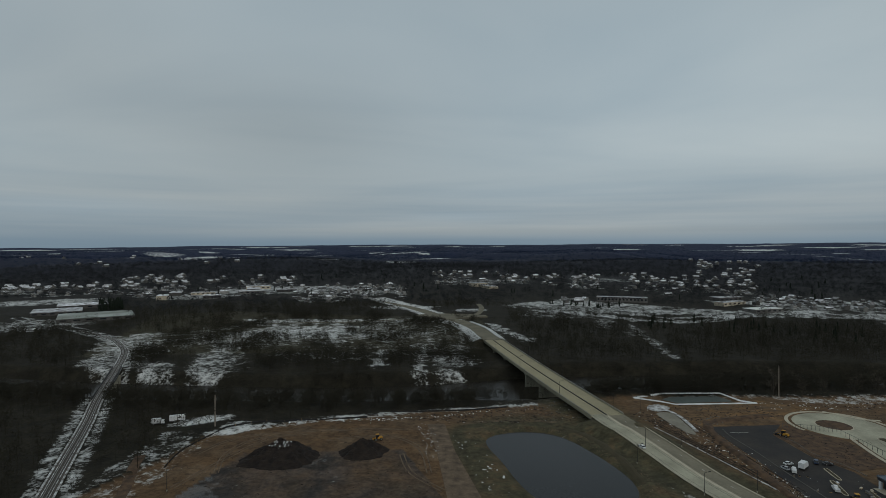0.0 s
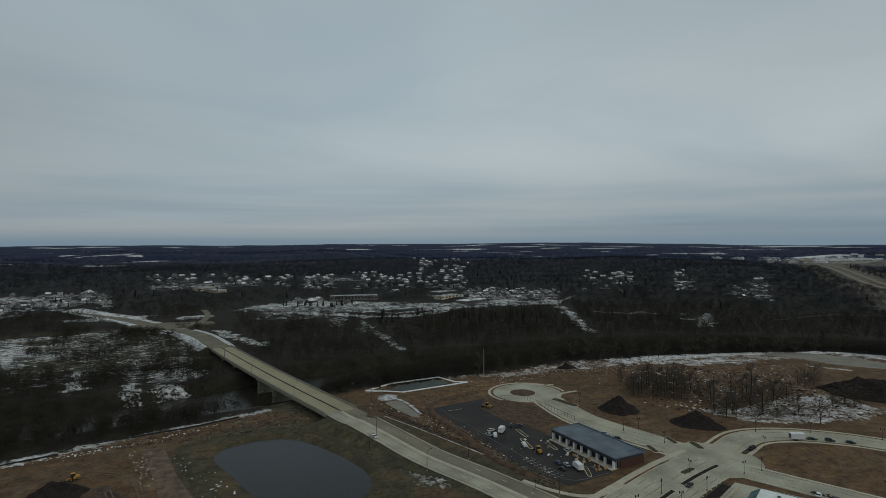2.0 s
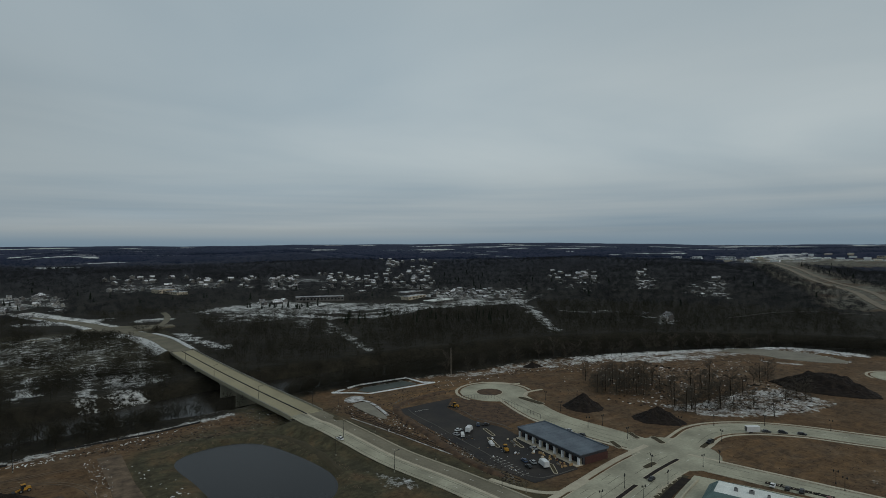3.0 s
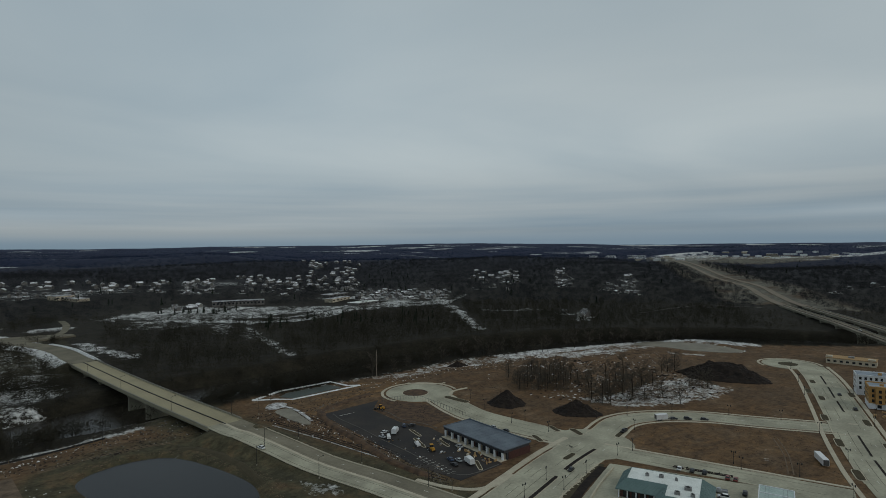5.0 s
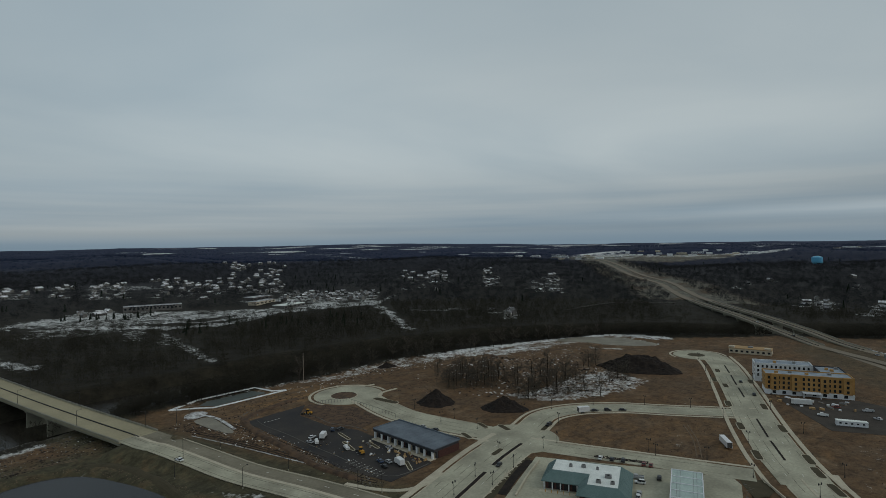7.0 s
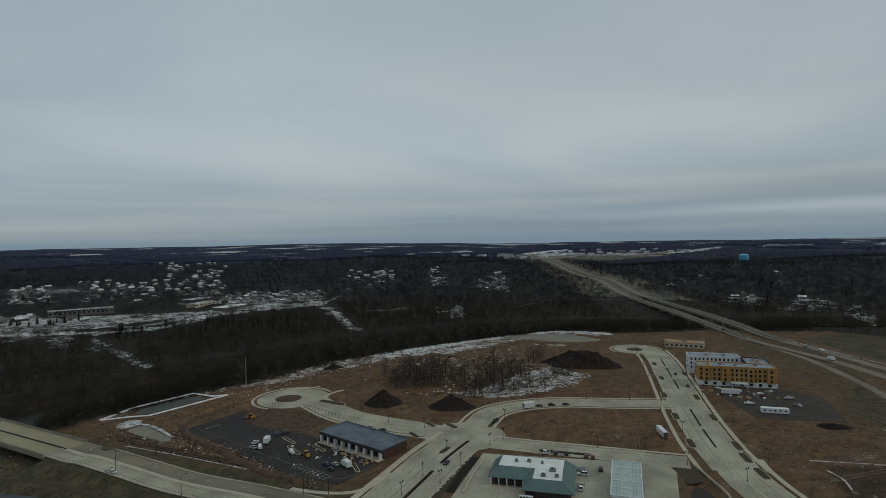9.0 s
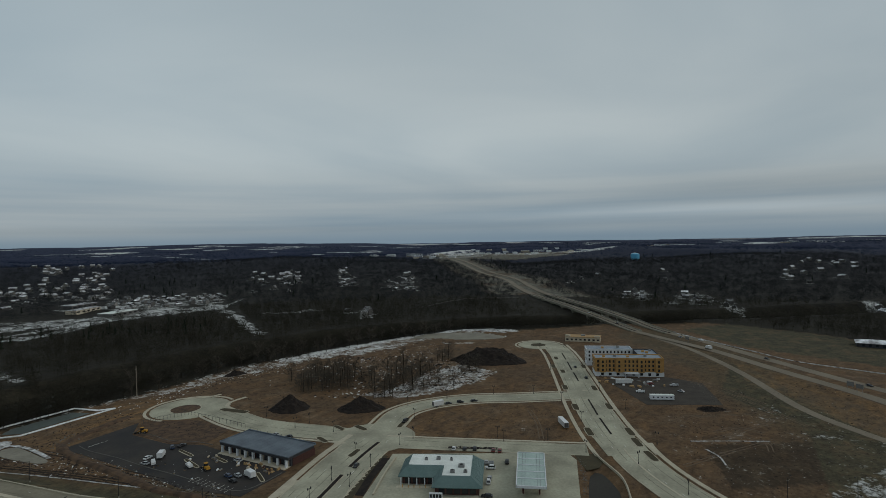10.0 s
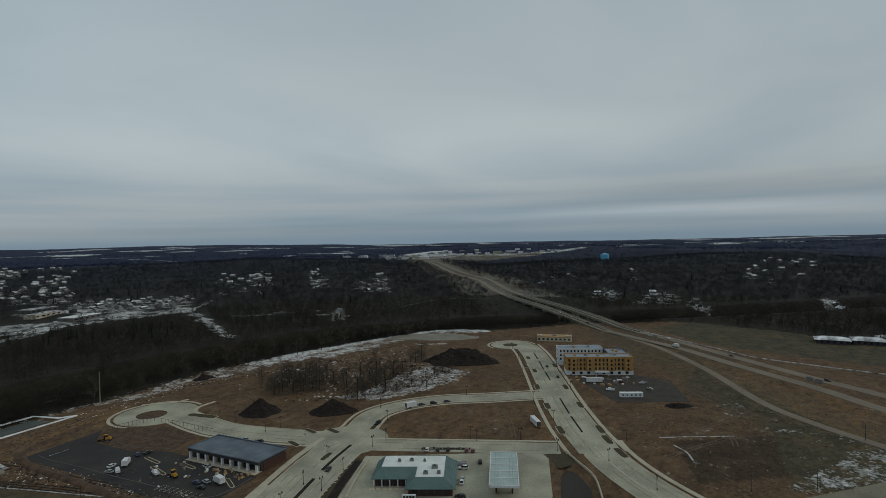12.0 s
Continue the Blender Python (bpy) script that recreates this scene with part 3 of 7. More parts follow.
def ground_sheet():
    az = np.concatenate([np.arange(-46, 112, 0.25), np.arange(112, 314, 3.0)])
    r = [0.02, 40.0, 90.0, 140.0]
    while r[-1] < 4930:
        r.append(r[-1] + np.clip(r[-1] * 0.011, 2.0, 60))
    r = np.array(r)
    A, R = np.meshgrid(np.radians(az), r)
    X, Y = R * np.sin(A), R * np.cos(A)
    x, y = X.ravel(), Y.ravel()
    z = ground_height(x, y)
    n, m = len(r), len(az)
    i, j = np.meshgrid(np.arange(n - 1), np.arange(m), indexing="ij")
    j2 = (j + 1) % m
    f = np.stack([i * m + j, i * m + j2, (i + 1) * m + j2, (i + 1) * m + j], -1).reshape(-1, 4)[:, ::-1]
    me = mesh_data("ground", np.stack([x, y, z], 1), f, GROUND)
    rr = np.hypot(x, y)
    snow = np.maximum(snow_cover(x, y), yard_at(x, y) * 0.61)
    riv = dist_line(RIVER, x, y)
    dev = inside(DEVELOPMENT, x, y).astype(float)
    # a white rim along the top of the river bank, and along the railway
    edge = dist_line(np.array(DEVELOPMENT[3:15]), x, y)
    bank = (1 - fade(3, 12, edge)) * (0.40 + 0.36 * fade(320, 400, x)) * fade(60, 200, x) + (1 - fade(2, 8, edge)) * 0.6 * (x < 60)
    rail = dist_line(RAIL_LINE, x, y)
    snow = np.maximum(snow, np.where(y > 150, (1 - fade(8, 14, rail)) * fade(2, 5, rail) * 0.55, 0))
    snow = np.maximum(snow, bank * (riv > 25))
    patch = inside(WOOD_PATCH, x, y)
    snow = np.maximum(snow, patch * 0.27)
    snow = np.maximum(snow, inside([(371, 213), (397, 202), (383, 164), (354, 166), (321, 174), (296, 190), (286, 222), (314, 214)], x, y) * 0.56)
    for pts, half, amount in (([(371, 340), (402, 310), (445, 300)], 12, 0.62), ([(472, 262), (484, 234)], 3, 0.7), ([(300, 340), (371, 338)], 8, 0.6)):
        d = dist_line(np.array(pts, float), x, y) / half + (value_noise(x / 6, y / 6, 41) - 0.5) * 1.6
        snow = np.maximum(snow, amount * (1 - fade(0.4, 1.2, d)))
    east = dist_line(np.vstack([POND_EAST, POND_EAST[:1]]), x, y)
    snow = np.maximum(snow, (1 - fade(1.5, 5, east)) * 0.55)
    snow = np.maximum(snow, dev * 0.12)
    south = inside([(255, 28), (330, 40), (372, -8), (330, -40), (270, -50), (222, 0)], x, y)
    snow = np.maximum(snow, south * 0.24)
    snow = np.maximum(snow, inside([(318, -12), (375, -10), (350, -48), (300, -78), (282, -66)], x, y) * 0.27)
    snow = np.maximum(snow, inside([(255, -28), (285, -46), (314, -62), (326, -82), (285, -102), (245, -72), (234, -40)], x, y) * 0.46)
    main = dist_line(MAIN_ROAD, x, y)
    snow = np.maximum(snow, (y > 560) * (1 - fade(14, 26, main)) * 0.75)
    snow = np.maximum(snow, inside(BASIN_RIM, x, y) * 0.3)
    snow = np.maximum(snow, inside([(-150, 200), (-124, 200), (-118, 292), (-150, 292)], x, y) * 0.40)
    snow = np.maximum(snow, inside([(330, 357), (390, 339), (490, 311), (555, 285), (560, 240), (540, 262), (470, 287), (380, 320), (330, 338), (230, 345), (215, 358)], x, y) * 0.5)
    yard = inside(YARD, x, y).astype(float)
    pond = dist_line(np.vstack([POND, POND[:1]]), x, y)
    grass = np.clip((1 - fade(16, 30, pond)) + (1 - fade(12, 30, main)) * (y < 400) * (y > 150), 0, 1)
    grass = np.maximum(grass, inside([(392, 14), (361, -6), (344, -26), (312, -40), (296, -56), (318, -74), (345, -53), (388, -36), (470, -4), (480, 10)], x, y) * 0.95)
    hwy = np.minimum(dist_line(HIGHWAY_NEAR, x, y), dist_line(HIGHWAY_FAR, x, y))
    grass = np.maximum(grass, (1 - fade(20, 45, dist_line(RAMP, x, y))) * 0.5 * dev)
    grass = np.maximum(grass, inside([(250, -28), (318, -28), (375, -18), (330, -62), (285, -92), (262, -70)], x, y) * 0.9)
    grass = np.maximum(grass, inside([(480, -260), (520, -80), (560, 0), (640, 60), (700, 20), (660, -60), (590, -160)], x, y) * 1.0)
    grass = np.maximum(grass, inside([(-400, 760), (-330, 490), (-100, 510), (60, 530), (50, 760), (-300, 800)], x, y) * 0.6)
    field = np.maximum(inside(FAR_FIELD, x, y), (x > 900) * (1 - fade(45, 80, hwy))).astype(float)
    orange = inside([(124, 340), (142, 300), (152, 300), (196, 310), (228, 336), (205, 352), (150, 344)], x, y).astype(float)
    orange = np.maximum(orange, inside([(383, -78), (436, -42), (484, 8), (430, 0), (390, -26), (350, -48), (322, -66), (300, -90), (330, -120)], x, y) * 0.55)
    mud = inside([(-110, 200), (-96, 262), (-20, 268), (6, 200)], x, y).astype(float)
    dev = dev * (1 - 0.6 * inside([(289, 18), (320, -35), (268, -33), (242, 5)], x, y))
    orange = np.maximum(orange, inside(LOT_CENTRE, x, y) * 0.4)
    snow = np.maximum(snow, inside([(97, 222), (93, 205), (106, 197), (109, 206)], x, y) * 0.42)
    # far and distant: masks for the haze tint in the ground colour
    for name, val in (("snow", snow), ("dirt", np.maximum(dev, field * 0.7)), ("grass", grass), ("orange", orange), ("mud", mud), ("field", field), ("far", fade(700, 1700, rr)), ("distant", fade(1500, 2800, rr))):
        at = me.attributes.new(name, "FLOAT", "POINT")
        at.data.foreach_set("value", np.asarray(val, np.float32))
    me.polygons.foreach_set("use_smooth", np.ones(len(me.polygons), bool))
    return tagged(new("ground", me), "brown earth, dead grass and old snow patches", "ground", kind="structure")


def ground_material():
    m = bpy.data.materials.new("winter_ground")
    m.use_nodes = True
    nt = m.node_tree
    N, L = nt.nodes.new, nt.links.new
    b = nt.nodes["Principled BSDF"]
    b.inputs["Roughness"].default_value, b.inputs["Specular IOR Level"].default_value = 0.95, 0.15
    co = N("ShaderNodeTexCoord")

    def noise_at(scale, detail=6, rough=0.6, stretch=None):
        n = N("ShaderNodeTexNoise")
        n.inputs["Scale"].default_value, n.inputs["Detail"].default_value, n.inputs["Roughness"].default_value = scale, detail, rough
        n.inputs["Distortion"].default_value = 1.2 if stretch else 0.3
        if stretch:
            mp = N("ShaderNodeMapping")
            mp.inputs["Rotation"].default_value, mp.inputs["Scale"].default_value = (0, 0, radians(stretch[0])), (stretch[1], 1, 1)
            L(co.outputs["Object"], mp.inputs[0]), L(mp.outputs[0], n.inputs["Vector"])
        else:
            L(co.outputs["Object"], n.inputs["Vector"])
        return n.outputs["Fac"]

    def attr(name):
        a = N("ShaderNodeAttribute")
        a.attribute_name = name
        return a.outputs["Fac"]

    def ramp(v, lo, hi, a=0.0, c=1.0):
        r = N("ShaderNodeMapRange")
        for key, val in (("From Min", lo), ("From Max", hi), ("To Min", a), ("To Max", c)):
            r.inputs[key].default_value = val
        L(v, r.inputs["Value"])
        return r.outputs[0]

    def mixc(f, a, c):
        x = N("ShaderNodeMix")
        x.data_type = "RGBA"
        L(f, x.inputs["Factor"]) if not isinstance(f, float) else None
        for key, v in (("A", a), ("B", c)):
            if isinstance(v, tuple):
                x.inputs[key].default_value = (*v, 1)
            else:
                L(v, x.inputs[key])
        return x.outputs["Result"]

    def mul(a, c):
        x = N("ShaderNodeMath")
        x.operation = "MULTIPLY"
        L(a, x.inputs[0])
        if isinstance(c, float):
            x.inputs[1].default_value = c
        else:
            L(c, x.inputs[1])
        return x.outputs[0]

    def add(a, c):
        x = N("ShaderNodeMath")
        x.operation = "ADD"
        L(a, x.inputs[0])
        if isinstance(c, float):
            x.inputs[1].default_value = c
        else:
            L(c, x.inputs[1])
        return x.outputs[0]

    big, mid, small = noise_at(0.012), noise_at(0.06, 8, 0.65), noise_at(0.5, 5)
    streak = noise_at(0.09, 7, 0.65, (25, 0.5))
    streak2 = noise_at(0.7, 5, 0.65, (-62, 0.10))
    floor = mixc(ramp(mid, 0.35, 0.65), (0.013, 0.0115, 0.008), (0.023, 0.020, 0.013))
    dirt = mixc(ramp(streak, 0.28, 0.72), (0.124, 0.072, 0.035), (0.061, 0.040, 0.0235))
    dirt = mixc(ramp(mid, 0.5, 0.72), dirt, (0.148, 0.103, 0.064))
    dirt = mixc(ramp(noise_at(0.022, 5, 0.7), 0.46, 0.66, 0.0, 0.75), dirt, (0.074, 0.050, 0.031))
    mud = mixc(ramp(mid, 0.45, 0.55), (0.068, 0.052, 0.042), (0.032, 0.028, 0.025))
    grass = mixc(ramp(mid, 0.35, 0.65), (0.072, 0.063, 0.036), (0.038, 0.035, 0.021))
    orange = mixc(ramp(streak, 0.38, 0.6), (0.165, 0.095, 0.040), (0.095, 0.064, 0.040))
    field = mixc(ramp(streak, 0.35, 0.65), (0.145, 0.138, 0.110), (0.060, 0.055, 0.045))
    # air haze painted into the floor colour, bluer with distance
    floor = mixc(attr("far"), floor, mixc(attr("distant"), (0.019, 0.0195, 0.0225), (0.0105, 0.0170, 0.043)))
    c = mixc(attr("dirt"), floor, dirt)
    c = mixc(mul(attr("mud"), ramp(big, 0.4, 0.55)), c, mud)
    c = mixc(mul(attr("grass"), ramp(mid, 0.25, 0.5)), c, grass)
    c = mixc(mul(attr("orange"), ramp(mid, 0.35, 0.5)), c, orange)
    c = mixc(mul(attr("field"), ramp(big, 0.35, 0.5)), c, field)
    # snow lies where the cover is thick or the relief holds it
    mid2 = noise_at(0.18, 6, 0.62)
    hold = add(mul(attr("snow"), 0.46), add(mul(mid, 0.42), add(mul(mid2, 0.46), mul(small, 0.46))))
    fac = ramp(hold, 0.87, 1.03)
    white = mixc(ramp(small, 0.3, 0.7), (0.66, 0.68, 0.69), (0.46, 0.46, 0.43))
    tone = N("ShaderNodeHueSaturation")
    rough_tone = add(mul(small, 0.32), add(mul(streak2, 0.13), mul(noise_at(0.16, 8, 0.75), 0.55)))
    L(ramp(rough_tone, 0.36, 0.64, 0.42, 1.65), tone.inputs["Value"])
    L(c, tone.inputs["Color"])
    c = mixc(fac, tone.outputs[0], white)
    L(c, b.inputs["Base Color"])
    # shallow puddles in the yard are smooth
    wet = mul(attr("mud"), ramp(big, 0.57, 0.59))
    L(ramp(wet, 0.0, 1.0, 0.95, 0.2), b.inputs["Roughness"])
    bp = N("ShaderNodeBump")
    bp.inputs["Strength"].default_value, bp.inputs["Distance"].default_value = 0.6, 0.25
    L(small, bp.inputs["Height"]), L(bp.outputs[0], b.inputs["Normal"])
    return m


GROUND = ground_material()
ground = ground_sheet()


def structure(name, me, label, category):
    return tagged(new(name, me), label, category, kind="structure")


def ribbon(name, line, width, mat, label, category="road", lift=0.10, level=None, thick=0.25, offset=0.0):
    """A slab that follows a line over the ground."""
    n = side_lines(line, 1)
    k = len(line)
    zs = np.array([level(p) for p in line]) if level else ground_height(line[:, 0] + n[:, 0] * offset, line[:, 1] + n[:, 1] * offset)
    zs = zs + lift
    L, R = line[:, :2] + n * (offset + width / 2), line[:, :2] + n * (offset - width / 2)
    v = np.vstack([np.c_[L, zs], np.c_[R, zs], np.c_[L, zs - thick], np.c_[R, zs - thick]])
    f = []
    for i in range(k - 1):
        a, b_, c, d = i, k + i, 2 * k + i, 3 * k + i
        f += [(a, b_, b_ + 1, a + 1), (a + 1, c + 1, c, a), (b_, d, d + 1, b_ + 1), (c, c + 1, d + 1, d)]
    f += [(0, 2 * k, 3 * k, k), (k - 1, 2 * k - 1, 4 * k - 1, 3 * k - 1)]
    return structure(name, mesh_data(name, v, f, mat), label, category)


def slab(name, outline, mat, label, category="pavement", z=0.0, thick=0.3):
    return structure(name, Build().prism([tuple(p) for p in outline], z - thick, z).mesh(name, mat), label, category)


def disc(cx, cy, r, n=40, squash=1.0):
    return [(cx + r * math.cos(2 * math.pi * i / n), cy + r * squash * math.sin(2 * math.pi * i / n)) for i in range(n)]


# ---- water ----
RIVER_WIDE = side_lines(RIVER, 1)
v = np.vstack([np.c_[RIVER + RIVER_WIDE * 34, np.full(len(RIVER), -8.0)], np.c_[RIVER - RIVER_WIDE * 34, np.full(len(RIVER), -8.0)]])
k = len(RIVER)
structure("river_water", mesh_data("river_water", v, [(i, k + i, k + i + 1, i + 1) for i in range(k - 1)], RIVERWATER), "dark slow river water between wooded banks", "river")
slab("pond_water", POND * 1.0 + (POND - POND.mean(0)) * 0.04, WATER, "dark grey still water of a detention pond", "pond", z=-1.6, thick=0.2)
slab("small_pond_water", POND_SMALL, MUDWATER, "dark water beside a retaining wall", "pond", z=-1.2, thick=0.2)
slab("east_pond_water", POND_EAST, DULLICE, "still grey water of a second detention pond", "pond", z=-0.7, thick=0.2)
slab("basin_ice", BASIN, ICE, "grey-green ice in a snow-rimmed basin", "pond", z=-0.45, thick=0.2)
slab("basin_pool_water", BASIN_POOL, DULLICE, "grey ice in a narrow basin", "pond", z=-0.35, thick=0.2)

# ---- roads ----
deck_at = lambda p: float(deck_level(np.array(p[1])))
NEAR_PART = MAIN_ROAD[MAIN_ROAD[:, 1] <= 309]
BRIDGE_PART = MAIN_ROAD[(MAIN_ROAD[:, 1] >= 300) & (MAIN_ROAD[:, 1] <= 552)]
FAR_PART = MAIN_ROAD[MAIN_ROAD[:, 1] >= 546]
ribbon("main_road", NEAR_PART, 8.4, CONCRETE, "pale concrete carriageway climbing to a bridge", level=deck_at, lift=0.02, offset=4.9)
ribbon("main_road_inbound", NEAR_PART, 9.6, DUSTY, "dusty tan carriageway climbing to a bridge", level=deck_at, lift=0.02, offset=-5.5)
ribbon("main_road_far", FAR_PART, 18.5, OLDROAD, "grey asphalt road curving off behind the bridge", level=deck_at, lift=0.02)
ribbon("side_road", SIDE_ROAD, 8, OLDROAD, "grey side road with snowy verges", level=lambda p: max(deck_at(p) * 0.9, height(*p)), lift=0.15, thick=2.4)
ribbon("median_strip", NEAR_PART, 1.7, WALK, "bright concrete strip between two carriageways", "pavement", level=deck_at, lift=0.16)
ribbon("west_road", WEST_ROAD, 6, OLDROAD, "thin grey road between snowy verges", lift=0.2)
slab("far_junction", [(-24, 742), (8, 735), (34, 748), (62, 758), (60, 772), (30, 786), (-22, 792), (-38, 772)], OLDROAD, "grey asphalt road junction among snow", "road", 1.74, 2.6)
ribbon("cul_road", CUL_ROAD, 19, CONCRETE, "pale concrete cul-de-sac road")
slab("cul_circle", disc(220, 302, 23), CONCRETE, "pale concrete turning circle", "road", 0.10)
slab("cul_island", disc(217, 303, 8.5), DIRT, "round dirt island in the turning circle", "traffic island", 0.25)
slab("cul_island_kerb", disc(217, 303, 9.1), WALK, "concrete kerb round the island", "kerb", 0.20)
ribbon("curve_road", CURVE_ROAD, 15, CONCRETE, "pale concrete road in a wide curve", lift=0.115)
ribbon("shop_road", SHOP_ROAD, 14, CONCRETE, "pale concrete road past the shop", lift=0.13)
ribbon("avenue_south", AVENUE_SOUTH, 19, CONCRETE, "pale concrete road in a gentle bend", lift=0.15)
ribbon("avenue_south_walk", AVENUE_SOUTH, 2.2, WALK, "concrete sidewalk", "pavement", lift=0.19, offset=12.8)
ribbon("avenue", AVENUE, 20.5, CONCRETE, "broad pale concrete avenue with planted medians", lift=0.145)
slab("avenue_circle", disc(499, 172, 20), CONCRETE, "pale concrete turning circle", "road", 0.16)
ribbon("avenue_circle_walk", np.array([(499 + 22.4 * math.cos(a), 172 + 22.4 * math.sin(a)) for a in np.radians(np.arange(-60, 150, 8))]), 1.8, WALK, "curved concrete sidewalk", "pavement", lift=0.18)
slab("avenue_island", disc(498, 173, 7), GRASS, "round brown island in the turning circle", "traffic island", 0.32)
slab("junction", disc(228, 168, 21), CONCRETE, "pale concrete road junction", "road", 0.16)
ribbon("cross_road", CROSS_ROAD, 25, CONCRETE, "pale concrete road with narrow medians", lift=0.175)
slab("shop_apron", [(213.5, 147), (250.5, 73.5), (244, 67.5), (209, 56.5), (150, 44), (158, 128)], CONCRETE, "pale concrete forecourt of the filling station", "pavement", 0.085)
ribbon("cul_walk", CUL_ROAD, 1.8, WALK, "concrete sidewalk", "pavement", lift=0.16, offset=-11.5)
ribbon("curve_walk", CURVE_ROAD, 1.6, WALK, "concrete sidewalk", "pavement", lift=0.15, offset=10.5)
ribbon("curve_walk_inner", CURVE_ROAD, 1.6, WALK, "concrete sidewalk", "pavement", lift=0.15, offset=-10.0)
ribbon("shop_walk", SHOP_ROAD, 1.6, WALK, "concrete sidewalk", "pavement", lift=0.17, offset=9.0)
ribbon("avenue_walk", AVENUE, 2.2, WALK, "concrete sidewalk", "pavement", lift=0.19, offset=12.8)
ribbon("avenue_walk_inner", AVENUE, 2.0, WALK, "concrete sidewalk", "pavement", lift=0.19, offset=-15.2)
ribbon("cross_walk", CROSS_ROAD, 3.0, WALK, "broad concrete sidewalk", "pavement", lift=0.22, offset=-15.5)
for line, w, mat, nm, lb, off in ((HIGHWAY_NEAR, 9.2, HIGHWAY, "highway_near", "tan concrete highway carriageway", 0.0), (HIGHWAY_FAR, 9.2, HIGHWAY, "highway_far", "tan concrete highway carriageway", 0.0)):
    cut = line[line[:, 0] < 604]
    ribbon(nm, cut, w, mat, lb, level=lambda p: 1.2, lift=0.12)
    ribbon(nm + "_north", line[(line[:, 0] > 884)], w + 2, mat, lb + " beyond the river", level=lambda p: max(7.5, 100.0 * (math.hypot(p[0], p[1]) - 750) / 4150 + 1.6), lift=0.2)
ribbon("slip_road", RAMP, 6, HIGHWAY, "tan concrete slip road", lift=0.12, level=lambda p: 0.6)
ribbon("highway_barrier", FRONTAGE, 0.8, SNOWBANK, "low barrier with old snow beside the highway", "barrier", lift=0.6, thick=0.8)
ribbon("south_road", SOUTH_ROAD, 11, DUSTY, "grey road with snowy kerbs", lift=0.12)
ribbon("valley_road", VALLEY_ROAD, 5, GRAVEL, "thin pale track in the woods", lift=0.25)
LOT = [(146, 300), (188, 304), (174, 288), (174, 258), (181, 240), (180, 226), (176, 178), (150, 177), (144, 205), (146, 250)]
slab("car_park", LOT, ASPHALT, "new black asphalt car park", "car park", 0.09)
slab("foundation_pad", [(175, 288), (190, 303), (206, 278), (203, 246), (183, 241), (175, 258)], DIRT, "churned dirt pad of an unbuilt foundation", "pad", 0.12)
slab("hotel_yard", [(394, 88), (418, 50), (410, 26), (362, 12), (344, 52)], DARKGRAVEL, "dark gravel building yard", "yard", 0.10)
slab("haul_strip", [(-9, 306), (1, 306), (6, 264), (16, 212), (22, 160), (8, 160), (2, 212), (-3, 264)], PALEDIRT, "smooth wet dirt haul road", "track", 0.10)
# grass islands down the avenue
for pts in ([(470, 141.5), (446, 131)], [(438, 127.5), (412, 116.5)], [(404, 113), (382, 103.5)], [(340, 86), (312, 73.8)], [(307, 71.5), (284, 60.5)]):
    ribbon("median_island", smooth_line(pts, 4), 0.9, SOIL, "narrow kerbed island of dark mulch", "traffic island", lift=0.30, thick=0.2)


def kerb_island(cx, cy, turn, long, wide):
    """A rounded island of dead grass at the road's edge, with its kerb."""
    c, d = math.cos(radians(turn)), math.sin(radians(turn))
    for grow, mat, name, z in ((0.35, WALK, "island_kerb", 0.27), (0.0, GRASS, "edge_island", 0.31)):
        ring = []
        for i in range(28):
            a = 2 * math.pi * i / 28
            u, w = (long + grow) * math.copysign(abs(math.cos(a)) ** 0.4, math.cos(a)), (wide + grow) * math.copysign(abs(math.sin(a)) ** 0.4, math.sin(a))
            ring.append((cx + u * c - w * d, cy + u * d + w * c))
        slab(name, ring, mat, "rounded island of dead grass" if name == "edge_island" else "pale kerb round an island", "traffic island", z)


for cx, cy, turn in ((361.4, 107, 23), (321.4, 89, 24), (282.9, 71.5, 26), (367.6, 89, 23), (330.7, 71.5, 24), (291.8, 52.8, 26), (278, 47, 28), (263, 38.4, 32), (418, 133, 24), (427, 111.5, 24), (231, 194, 70), (213, 190, 70), (250, 166, 15), (206, 164, 10)):
    kerb_island(cx, cy, turn, 5.8 if cx > 255 else 4.6, 1.6 if cx > 255 else 1.3)
kerb_island(227.3, 272, 97, 10, 2.4)
ribbon("cul_walk_stub", smooth_line([(229.5, 276), (232, 284), (240, 289.5), (252, 289.5)], 3), 2.2, WALK, "curved end of a concrete sidewalk", "pavement", lift=0.2)
ribbon("cul_walk_end", smooth_line([(228, 328), (240, 314), (249, 310.5)], 3), 2.0, WALK, "short concrete sidewalk by the turning circle", "pavement", lift=0.2)
for i in range(2, len(CROSS_ROAD) - 6, 9):
    ribbon("median_island", CROSS_ROAD[i:i + 8], 2.4, WALK, "pale kerb round a narrow island", "traffic island", lift=0.30, offset=3.4, thick=0.2)
    ribbon("median_island", CROSS_ROAD[i:i + 8], 1.7, SOIL, "narrow kerbed island of dark mulch", "traffic island", lift=0.34, offset=3.4, thick=0.2)
ribbon("corner_walk", smooth_line([(171, 168), (158, 164.5), (148, 167.5), (141, 177), (136, 190)], 3), 2.4, WALK, "curved concrete sidewalk round a corner", "pavement", lift=0.22)


# ---- woods ----
rng = np.random.default_rng(5)


